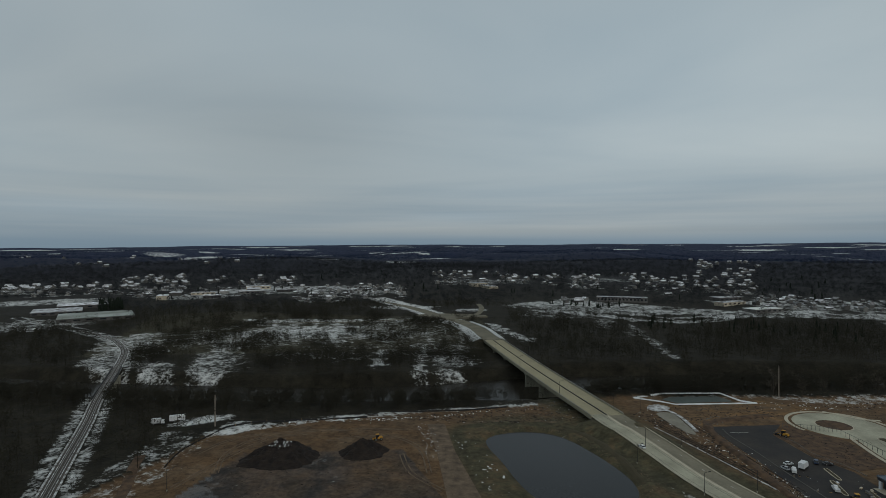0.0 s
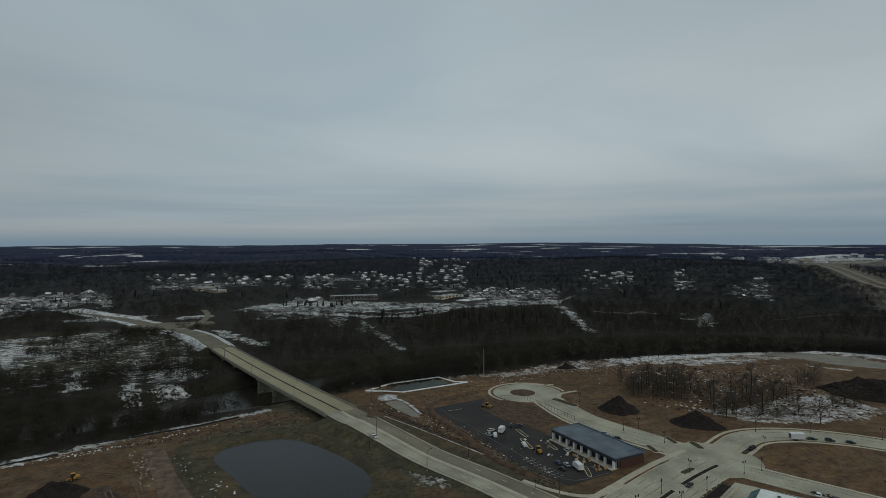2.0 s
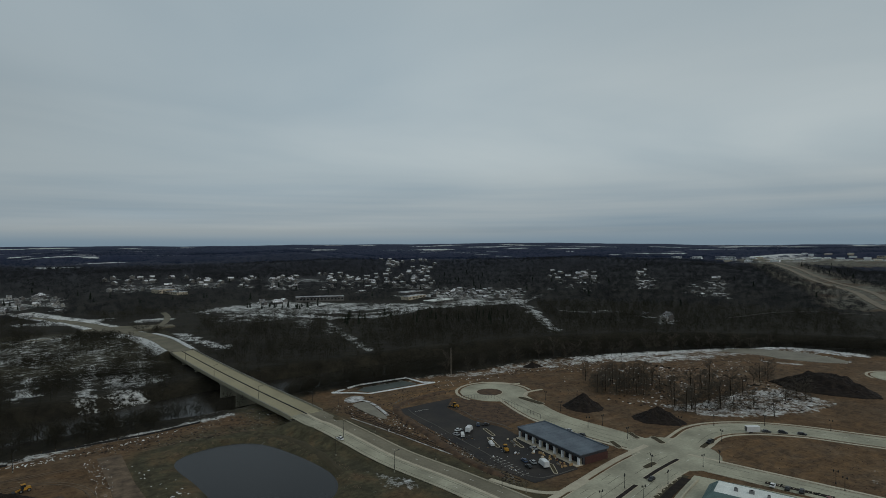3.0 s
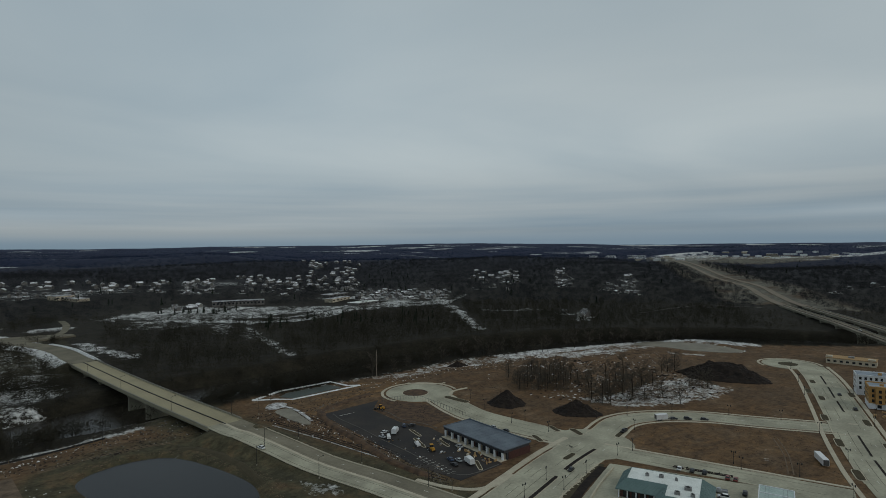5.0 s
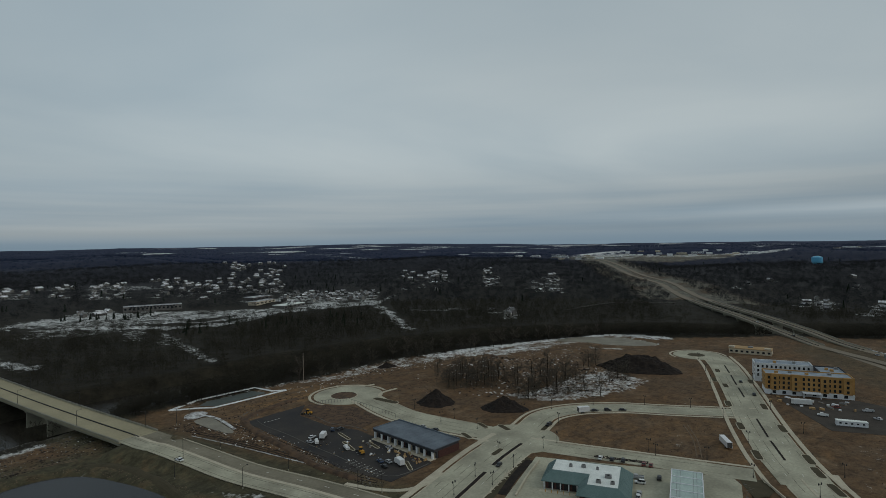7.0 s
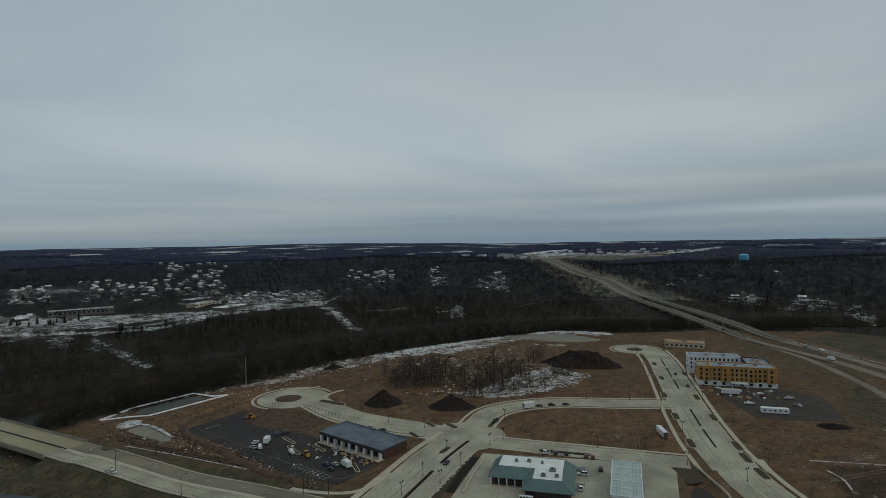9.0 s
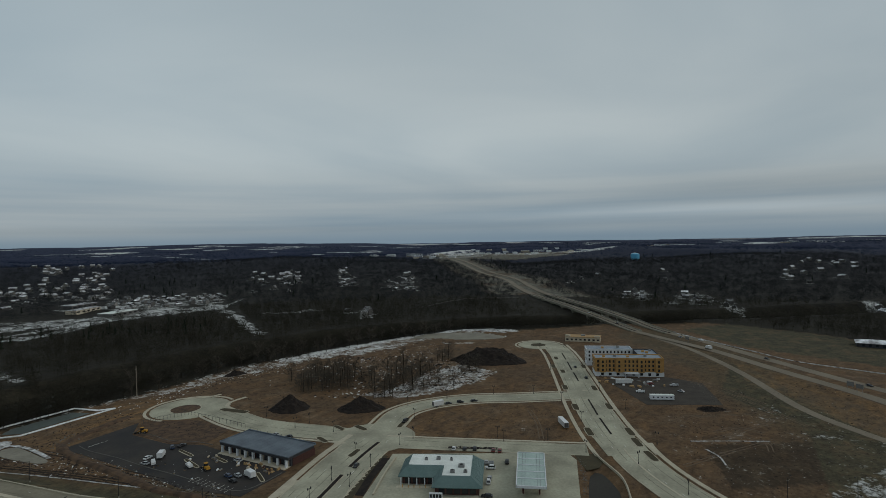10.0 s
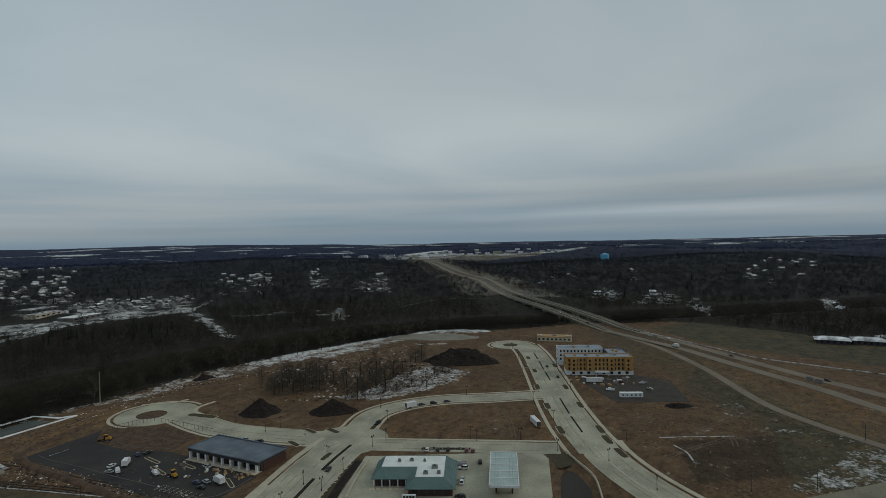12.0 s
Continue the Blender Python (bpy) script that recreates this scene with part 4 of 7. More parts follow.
def bare_tree(seed, limbs=5, twigs=36, wide=0.016):
    """A leafless tree one metre high: trunk, rising limbs and a rounded haze of twigs, as thin tapered blades."""
    g = np.random.default_rng(seed)
    v, f = [], []

    def blade(p, q, w):
        p, q = np.array(p, float), np.array(q, float)
        s = np.cross(q - p, g.normal(size=3))
        s = s / (np.linalg.norm(s) + 1e-9) * w
        i = len(v)
        v.extend([p - s, p + s, q])
        f.append((i, i + 1, i + 2))

    for c, s in ((0.012, 0), (0, 0.012)):
        i = len(v)
        v.extend([np.array((-c, -s, -0.03)), np.array((c, s, -0.03)), np.array((0, 0, 0.72))])
        f.append((i, i + 1, i + 2))
    for k in range(limbs):
        a, h = 2 * np.pi * (k + g.random()) / limbs, g.uniform(0.2, 0.5)
        out = g.uniform(0.15, 0.28)
        blade((0, 0, h), (out * np.cos(a), out * np.sin(a), h + g.uniform(0.15, 0.35)), 0.009)
    for k in range(twigs):
        d = g.normal(size=3)
        d /= np.linalg.norm(d)
        c = np.array((0, 0, 0.60)) + d * np.array((0.30, 0.30, 0.36)) * g.uniform(0.45, 1.0)
        to = d * 0.7 + g.normal(size=3) * 0.6 + np.array((0, 0, 0.35))
        to /= np.linalg.norm(to)
        blade(c, c + to * g.uniform(0.10, 0.2), wide)
    return np.array(v), np.array(f)


def conifer(seed, tiers=7):
    g = np.random.default_rng(seed)
    v, f = [], []
    for t in range(tiers):
        z, r = 0.08 + 0.9 * t / tiers, 0.19 * (1 - t / tiers) + 0.02
        for k in range(7):
            a = 2 * np.pi * (k + g.random()) / 7
            rr = r * g.uniform(0.7, 1.15)
            i = len(v)
            v.extend([np.array((0, 0, z + 0.16)), np.array((rr * np.cos(a - 0.4), rr * np.sin(a - 0.4), z - 0.03)), np.array((rr * np.cos(a + 0.4), rr * np.sin(a + 0.4), z - 0.03))])
            f.append((i, i + 1, i + 2))
    return np.array(v), np.array(f)


def plant(name, templates, xs, ys, hs, mat, label, category, wide=(0.8, 1.25)):
    """Many trees in one mesh."""
    vs, fs, base = [], [], 0
    zs = ground_height(xs, ys)
    pick = rng.integers(len(templates), size=len(xs))
    for k, (tv, tf) in enumerate(templates):
        m = pick == k
        n = int(m.sum())
        if not n:
            continue
        a = rng.uniform(0, 2 * np.pi, n)
        w = hs[m] * rng.uniform(*wide, n)
        c, s = np.cos(a)[:, None], np.sin(a)[:, None]
        px = (tv[None, :, 0] * c - tv[None, :, 1] * s) * w[:, None] + xs[m][:, None]
        py = (tv[None, :, 0] * s + tv[None, :, 1] * c) * w[:, None] + ys[m][:, None]
        pz = tv[None, :, 2] * hs[m][:, None] + zs[m][:, None]
        vs.append(np.stack([px, py, pz], -1).reshape(-1, 3))
        fs.append((tf[None] + (np.arange(n) * len(tv))[:, None, None] + base).reshape(-1, 3))
        base += n * len(tv)
    return tagged(new(name, mesh_data(name, np.vstack(vs), np.vstack(fs), mat)), label, category, kind="stuff")


CLEAR = [(MAIN_ROAD, 17), (SIDE_ROAD, 8), (RAIL_LINE, 8), (HIGHWAY_NEAR, 20), (HIGHWAY_FAR, 20), (VALLEY_ROAD, 6), (RAMP, 12), (WEST_ROAD, 7)]
OPEN_FIELDS = [FAR_FIELD, [(-70, 720), (-20, 690), (60, 660), (95, 740), (90, 850), (-10, 840), (-90, 800)], [bearing(-40, 1140), bearing(-40, 880), bearing(-36, 840), bearing(-29.4, 815), bearing(-29, 850), bearing(-32.5, 960), bearing(-32.8, 1140)]]


def woodland(x, y):
    """How thickly the trees stand, 0 to 1."""
    r = np.hypot(x, y)
    d = 0.55 + 0.9 * (value_noise(x / 90, y / 90, 21) * 0.6 + value_noise(x / 30, y / 30, 22) * 0.4)
    d = np.clip(d, 0, 1)
    d = np.where(inside(DEVELOPMENT, x, y), 0, d)
    d = np.where(dist_line(RIVER, x, y) < 22, 0, d)
    d = d * (1 - 0.9 * yard_at(x, y))
    for line, w in CLEAR:
        d = np.where(dist_line(line, x, y) < w, 0, d)
    for poly in OPEN_FIELDS:
        d = np.where(inside(poly, x, y), 0, d)
    snow = snow_cover(x, y)
    flat_zone = inside([(-330, 640), (-280, 470), (-100, 500), (40, 520), (30, 760), (-300, 800)], x, y)
    d = np.where(flat_zone, d * (1 - fade(0.42, 0.62, snow)), d * (1 - np.where(r < 1500, 1.15, 1.0) * fade(0.15, 0.6, snow)))
    az = np.degrees(np.arctan2(x, y))
    d = np.where(inside([(60, 780), (190, 800), (290, 715), (380, 705), (560, 690), (620, 760), (500, 850), (360, 850), (230, 970), (110, 980), (50, 900)], x, y), d * 0.42, d)
    d = np.where((r > 980) & (r < 1650) & (az < 38), d * 0.72, d)
    # flats beyond the river to the left: broken clumps
    flats = inside([(-330, 640), (-280, 470), (-100, 500), (40, 520), (30, 760), (-300, 800)], x, y)
    d = np.where(flats, d * fade(0.50, 0.60, value_noise(x / 34, y / 34, 23)) * 1.3, d)
    return np.clip(d, 0, 1)


def scatter(count, r0, r1, az0=-50, az1=116):
    a = np.radians(rng.uniform(az0, az1, count))
    r = np.sqrt(rng.uniform(r0 * r0, r1 * r1, count))
    x, y = r * np.sin(a), r * np.cos(a)
    keep = rng.random(count) < woodland(x, y)
    return x[keep], y[keep]


near_trees = [bare_tree(s, 5, 42, 0.015) for s in range(8)]
open_trees = [bare_tree(20 + s) for s in range(6)]
mid_trees = [bare_tree(50 + s, 2, 38, 0.027) for s in range(6)]
far_trees = [bare_tree(90 + s, 1, 16, 0.058) for s in range(5)]
x, y = scatter(21000, 150, 900)
plant("near_woods", near_trees, x, y, rng.uniform(7, 14, len(x)) * np.where(dist_line(HIGHWAY_NEAR, x, y) < 75, 0.55, 1.0), TWIG, "bare grey-brown winter woods along the river", "woods")
# thick scrub on the near bank, which hides most of the water
s = rng.uniform(0.1, 0.75, 5200)
i = (s * (len(RIVER) - 1)).astype(int)
p = RIVER[i] + rng.normal(0, 3, (5200, 2)) - RIVER_WIDE[i] * rng.uniform(21, 60, (5200, 1))
keep = ~inside(DEVELOPMENT, p[:, 0], p[:, 1]) & ((p[:, 0] < 20) | (p[:, 0] > 98)) & (dist_line(RIVER, p[:, 0], p[:, 1]) > 20)
for line, w in CLEAR:
    keep &= dist_line(line, p[:, 0], p[:, 1]) > w * 0.7
plant("bank_scrub", near_trees, p[keep, 0], p[keep, 1], rng.uniform(6, 12, keep.sum()), TWIG, "dense bare scrub on the river bank", "scrub", (0.9, 1.5))
# middle and rear woods use the twig colour with mild haze in it
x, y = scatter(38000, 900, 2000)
plant("middle_woods", mid_trees, x, y, rng.uniform(6, 10.5, len(x)), TWIGMIDHAZE, "bare dark winter woods on rising ground", "woods", (1.3, 2.1))
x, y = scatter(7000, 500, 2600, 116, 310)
plant("rear_woods", mid_trees, x, y, rng.uniform(6, 11, len(x)), TWIGMIDHAZE, "bare woods on the far side of the land", "woods", (1.3, 2.1))
# the farthest woods take the twig colour with strong blue haze in it
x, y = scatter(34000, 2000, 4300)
plant("far_woods", far_trees, x, y, rng.uniform(6, 10, len(x)) * (1 - 0.45 * fade(2800, 4000, np.hypot(x, y))), TWIGFARHAZE, "dark leafless woods reaching the horizon", "woods", (1.4, 2.6))
# brush in clumps on the building land
CLUMPS = [(294, 277), (304, 273), (312, 263), (323, 252), (294, 210), (352, 230), (312, 197), (330, 187), (374, 187), (405, 217), (353, 213), (314, 233), (322, 216), (298, 244), (283, 256), (300, 255)]
pick = np.array(CLUMPS, float)[rng.integers(len(CLUMPS), size=560)]
x, y = pick[:, 0] + rng.normal(0, 6.0, 560), pick[:, 1] + rng.normal(0, 6.0, 560)
plant("patch_brush", open_trees, x, y, rng.uniform(2, 5, len(x)), TWIGLIGHT, "low bare brush between the trees", "brush", (0.9, 1.6))

# clumps of shrubs on the snowy flats
cl, n = [], 0
for k in range(120):
    cx, cy = rng.uniform(-300, 40), rng.uniform(450, 760)
    m = rng.integers(14, 46)
    cl.append(np.c_[cx + rng.normal(0, 9, m), cy + rng.normal(0, 7, m)])
cl = np.vstack(cl)
keep = (dist_line(RIVER, cl[:, 0], cl[:, 1]) > 24) & (snow_cover(cl[:, 0], cl[:, 1]) < 0.58)
for line, w in CLEAR:
    keep &= dist_line(line, cl[:, 0], cl[:, 1]) > w * 0.8
cl = cl[keep]
plant("shrub_clumps", near_trees, cl[:, 0], cl[:, 1], rng.uniform(4, 10, len(cl)), TWIG, "dark bare shrub clumps on snowy flats", "shrubs", (0.9, 1.5))
pick = np.array(CLUMPS, float)[rng.integers(len(CLUMPS), size=90)]
x, y = pick[:, 0] + rng.normal(0, 7, 90), pick[:, 1] + rng.normal(0, 7, 90)
plant("thicket", open_trees, x, y, rng.uniform(6, 11, len(x)), TWIGLIGHT, "thin bare saplings between taller trees", "thicket", (0.7, 1.1))


# ---- the road bridge over the river ----
def line_slab(made, line, half_l, half_r, z0, z1, level):
    """Adds a strip between two offsets of a line, from z0 to z1 over the line's level."""
    n = side_lines(line, 1)
    k = len(line)
    zs = np.array([level(p) for p in line])
    L, R = line[:, :2] + n * half_l, line[:, :2] + n * half_r
    v = np.vstack([np.c_[L, zs + z1], np.c_[R, zs + z1], np.c_[L, zs + z0], np.c_[R, zs + z0]])
    f = []
    for i in range(k - 1):
        a, b, c, d = i, k + i, 2 * k + i, 3 * k + i
        f += [(a, b, b + 1, a + 1), (a + 1, c + 1, c, a), (b, d, d + 1, b + 1), (c, c + 1, d + 1, d)]
    f += [(0, 2 * k, 3 * k, k), (k - 1, 2 * k - 1, 4 * k - 1, 3 * k - 1)]
    return made.add(v, f)


def bridge(name, label, line, width, level, piers, water, pier_len, deck_mat):
    t = thing(name, label, "bridge")
    h = width / 2
    part("deck", line_slab(Build(), line, h, -h, -0.45, 0.02, level), deck_mat, t)
    for o in np.linspace(-h + 1.2, h - 1.2, 5):
        part("girder", line_slab(Build(), line, o + 0.35, o - 0.35, -2.1, -0.45, level), GIRDER, t)
    for s in (-1, 1):
        wall = part("parapet", line_slab(Build(), line, s * h, s * (h - 0.35), 0.02, 0.85, level), GIRDER, t)
        part("top_rail", line_slab(Build(), line, s * (h - 0.10), s * (h - 0.25), 1.10, 1.22, level), STEEL, wall)
    part("centre_barrier", line_slab(Build(), line, 0.2, -0.2, 0.02, 0.5, level), DARKSTEEL, t, "dark low barrier along the middle")
    for q in piers:
        i = int(np.argmin(np.hypot(line[:, 0] - q[0], line[:, 1] - q[1])))
        d = line[min(i + 1, len(line) - 1)] - line[max(i - 1, 0)]
        a = math.degrees(math.atan2(d[1], d[0])) - 90
        top = level(line[i]) - 2.1
        b = Build().box(-pier_len / 2, pier_len / 2, -0.9, 0.9, water - 4, top - 1.0, 0.15).box(-pier_len / 2 - 0.6, pier_len / 2 + 0.6, -1.1, 1.1, top - 1.2, top)
        p = part("pier", b, GIRDER, t)
        p.matrix_basis = pose(line[i][0], line[i][1], 0, 0, 0, a)
    return t


bridge("road_bridge", "long concrete girder bridge over a river", BRIDGE_PART, 20, deck_at, [(70.8, 418), (76, 391), (61, 478), (55, 515)], -8, 16, DECK)
for nm, line in (("highway_bridge", HIGHWAY_NEAR), ("highway_bridge", HIGHWAY_FAR)):
    span = line[(line[:, 0] >= 598) & (line[:, 0] <= 892)]
    lift = lambda p: 1.3 + 6.2 * float(fade(590, 760, p[0]))
    bridge(nm, "long twin highway bridge on concrete piers", span, 12, lift, [tuple(span[i]) for i in range(4, len(span) - 3, 5)], -8, 10, HIGHWAY)

# ---- the railway ----
RAIL_CUT = RAIL_LINE[RAIL_LINE[:, 1] > 130]
on_river = dist_line(RIVER, RAIL_CUT[:, 0], RAIL_CUT[:, 1]) < 42
ribbon("rail_bed", RAIL_CUT, 5.4, BALLAST, "grey ballast bed of a railway", "railway", level=lambda p: 0.0, lift=0.35, thick=0.7)
for o in (-0.72, 0.72):
    ribbon("rail_track", RAIL_CUT, 0.22, RAIL, "worn steel running rail", "railway", level=lambda p: 0.0, lift=0.62, thick=0.2, offset=o)
i0, i1 = np.where(on_river)[0][[0, -1]]
t = thing("rail_bridge", "low dark steel railway bridge over the river", "bridge")
span = RAIL_CUT[i0 - 1:i1 + 2]
for o in (-3.2, 3.2):
    part("side_girder", line_slab(Build(), span, o + 0.25, o - 0.25, -1.9, 1.1, lambda p: 0.35), DARKSTEEL, t)
part("floor_beam", line_slab(Build(), span, 2.9, -2.9, -1.6, -0.5, lambda p: 0.3), DARKSTEEL, t)
for k in range(1, len(span) - 1, 6):
    p = part("pier", Build().box(-5, 5, -0.9, 0.9, -12, -1.3, 0.2), GIRDER, t)
    d = span[k + 1] - span[k - 1]
    p.matrix_basis = pose(span[k][0], span[k][1], 0, 0, 0, math.degrees(math.atan2(d[1], d[0])) - 90)


# ---- heaps of earth ----
def mound(name, label, cx, cy, rx, ry, h, turn, mat, seed, flat=0.0):
    n, m = 64, 26
    v, f = [], []
    for j in range(m + 1):
        q = j / m
        for i in range(n):
            a = 2 * math.pi * i / n
            w = 1 + 0.22 * (noise.noise((math.cos(a) * 1.4, math.sin(a) * 1.4, seed)) + 0.5 * noise.noise((math.cos(a) * 4, math.sin(a) * 4, seed + 5)))
            x, y = rx * q * w * math.cos(a), ry * q * w * math.sin(a)
            prof = (1 - max(0.0, q - flat) / (1 - flat)) ** 1.12
            z = h * prof + 1.3 * noise.noise((x * 0.22, y * 0.22, seed)) * min(1, 3 * (1 - q)) * (h / 8) + (0.55 * noise.noise((x * 0.7, y * 0.7, seed + 9)) + 0.45 * noise.noise((x * 1.9, y * 1.9, seed + 3))) * min(1, 4 * (1 - q))
            v.append((x, y, z if j < m else -0.4))
    for j in range(m):
        for i in range(n):
            a, b = j * n + i, j * n + (i + 1) % n
            f.append((a, b, b + n, a + n)[::-1])
    ob = new(name, mesh_data(name, v, f, mat))
    ob.matrix_basis = pose(cx, cy, 0, 0, 0, turn)
    return tagged(ob, label, "heap", "heaps of topsoil")


tall_heap = mound("earth_mound", "tall black topsoil heap flecked with snow", -76, 257, 19, 15, 9.5, 10, SOIL, 1)
g = random.Random(19)
flecks = Build()
for k in range(46):
    q = tall_heap.data.vertices[64 * g.randrange(3, 9) + g.randrange(64)].co
    w, d = g.uniform(0.15, 0.4), g.uniform(0.3, 1.1)
    flecks.add([(q.x - w, q.y - d, q.z - 0.25), (q.x + w, q.y - d * 0.8, q.z - 0.2), (q.x + w * 0.7, q.y + d, q.z - 0.1), (q.x - w * 0.8, q.y + d * 0.7, q.z - 0.1), (q.x, q.y, q.z + 0.16)], [(0, 1, 4), (1, 2, 4), (2, 3, 4), (3, 0, 4)])
tagged(part("snow_flecks", flecks, SNOW, tall_heap, "flecks of old snow"), kind="stuff")
mound("earth_mound", "black conical topsoil heap in a muddy yard", -38.5, 264, 12, 11, 7.0, 0, SOIL, 2)
mound("earth_mound", "black topsoil heap beside bare trees", 246, 245, 13, 11, 8.6, -60, SOIL, 3)
mound("earth_mound", "dark topsoil heap at the road's edge", 264, 205, 14, 11, 7.6, -60, SOIL, 4)
mound("earth_mound", "long flat-topped black topsoil heap", 417, 187, 34, 18, 9.5, -72, SOIL, 6, 0.35)
mound("earth_mound", "low dark heap of spoil on the river bank", 292, 347, 9, 4, 4.0, -20, SOIL, 7)
mound("earth_mound", "low dark heap of gravel by a building yard", 350, 18, 9, 5, 1.8, -60, SOIL, 8)


# ---- lamps and poles ----
def street_lamp(h=9.0, reach=2.2):
    t = thing("street_lamp", "slim dark steel street lamp with one arm", "street lamp", group="street lamps")
    part("base", Build().tube((0, 0, -0.3), (0, 0, 0.7), 0.28, 0.24, 8), GIRDER, t, "round concrete foot")
    part("pole", Build().tube((0, 0, 0.6), (0, 0, h), 0.13, 0.08, 6), DARKSTEEL, t)
    part("arm", Build().tube((0, 0, h - 0.15), (reach, 0, h + 0.25), 0.07, 0.06, 5), DARKSTEEL, t)
    part("lamp_head", Build().box(reach - 0.3, reach + 0.5, -0.2, 0.2, h + 0.15, h + 0.38, 0.04), DARKSTEEL, t)
    return t


def post_lamp():
    t = thing("post_lamp", "short dark ornamental lamp post with twin heads", "street lamp", group="post lamps")
    part("base", Build().tube((0, 0, -0.3), (0, 0, 0.9), 0.26, 0.16, 8), DARKSTEEL, t)
    part("pole", Build().tube((0, 0, 0.8), (0, 0, 5.6), 0.10, 0.07, 6), DARKSTEEL, t)
    part("arm", Build().tube((-0.8, 0, 5.3), (0.8, 0, 5.3), 0.05, 0.05, 5), DARKSTEEL, t)
    for s in (-0.8, 0.8):
        part("lantern", Build().tube((s, 0, 5.0), (s, 0, 5.7), 0.16, 0.28, 8).tube((s, 0, 5.7), (s, 0, 5.95), 0.30, 0.05, 8), DARKSTEEL, t)
    return t


lamp = street_lamp()
LAMPS = [(97.7, 263.2, 0), (104.5, 218, 10), (116.9, 267.2, 180), (127.1, 220.5, 180), (141, 172, 200), (135, 180, 20), (112, 310, 180), (-40.6, 306.4, 60),
         (133.7, 348.8, 200), (252.8, -36.4, 150), (319.7, -65.4, 150), (240.3, -13.2, 330), (-112.4, 221.8, 20), (37.6, 327.1, 0)]
lamp.matrix_basis = pose(89, 250, height(89, 250), 0, 0, 0)
for x, y, a in LAMPS:
    copy_thing(lamp, pose(x, y, max(height(x, y), deck_at((x, y)) * (abs(x - 100) < 14)), 0, 0, a))
n = side_lines(BRIDGE_PART, 1)
for i in range(3, len(BRIDGE_PART) - 2, 7):
    for s in (1, -1):
        if (i // 7) % 2 == (s > 0):
            p = BRIDGE_PART[i] + n[i] * s * 9.4
            copy_thing(lamp, pose(p[0], p[1], deck_at(p) + 0.05, 0, 0, math.degrees(math.atan2(-s * n[i][1], -s * n[i][0]))))
post = post_lamp()
post.matrix_basis = pose(224.5, 150.2, 0.1)
POSTS = [(158.6, 148.6), (177.7, 153.8), (205.1, 162.3), (263.7, 190), (220.6, 215.9), (225, 192.8), (281, 181.5), (304.6, 167), (255.4, 111), (228, 245.6), (230, 214.3), (234.9, 149), (251.1, 105.9), (262.4, 86.9),
         (251.3, 41.9), (229.7, 20), (254.9, 66), (297.2, 79), (330, 100), (362.6, 84.4), (405, 131), (440, 146), (480, 165), (330, 62), (380, 88), (430, 111), (280, 38), (326, 144), (338, 121), (176, 143), (196, 147), (262, 165), (236, 268)]
for i, (x, y) in enumerate(POSTS):
    copy_thing(post, pose(x, y, 0.1, 0, 0, 37 * i % 180))


def utility_pole(h):
    t = thing("utility_pole", "tall bare grey utility pole", "utility pole", group="utility poles")
    part("pole", Build().tube((0, 0, -0.5), (0, 0, h), 0.42, 0.24, 8), WOODPOLE, t)
    part("crossarm", Build().box(-1.1, 1.1, -0.08, 0.08, h - 2.2, h - 2.0), WOODPOLE, t)
    part("insulator", Build().tube((0, 0, h), (0, 0, h + 0.5), 0.10, 0.06, 6), STEEL, t)
    return t


utility_pole(20.5).matrix_basis = pose(211.2 * 100 / 95 * 0.995, 343.4 * 100 / 95 * 0.995, 0, 0, 0, 30)
utility_pole(18.5).matrix_basis = pose(-124.5, 298, -0.2, 0, 0, 10)


# ---- vehicles ----
def paint(name, c):
    return material(name, c, 0.35, metal=0.2, scale=1.0, amount=0.3, bump=0.02)


PAINTS = {"white": paint("white_paint", (0.66, 0.67, 0.67)), "silver": paint("silver_paint", (0.36, 0.37, 0.38)), "black": paint("black_paint", (0.016, 0.016, 0.018)), "blue": paint("dark_blue_paint", (0.03, 0.05, 0.10)), "red": paint("dark_red_paint", (0.16, 0.03, 0.025))}


def loft(made, sections, cap=True):
    """Joins cross-sections of equal length into a skin."""
    n = len(sections[0])
    base = len(made.v)
    made.v += [tuple(p) for s in sections for p in s]
    for i in range(len(sections) - 1):
        for j in range(n):
            a, b = base + i * n + j, base + i * n + (j + 1) % n
            made.f.append((a, b, b + n, a + n))
    made.f.append(tuple(range(base + n - 1, base - 1, -1)))
    made.f.append(tuple(range(base + (len(sections) - 1) * n, base + len(sections) * n)))
    return made


def wheels(t, xs, half, r=0.34):
    for x in xs:
        for s in (-1, 1):
            w = part("wheel", Build().tube((x, s * (half - 0.2), r), (x, s * half, r), r, r, 12), RUBBER, t)
            part("rim", Build().tube((x, s * half, r), (x, s * (half + 0.02), r), r * 0.6, r * 0.55, 10), STEEL, w)


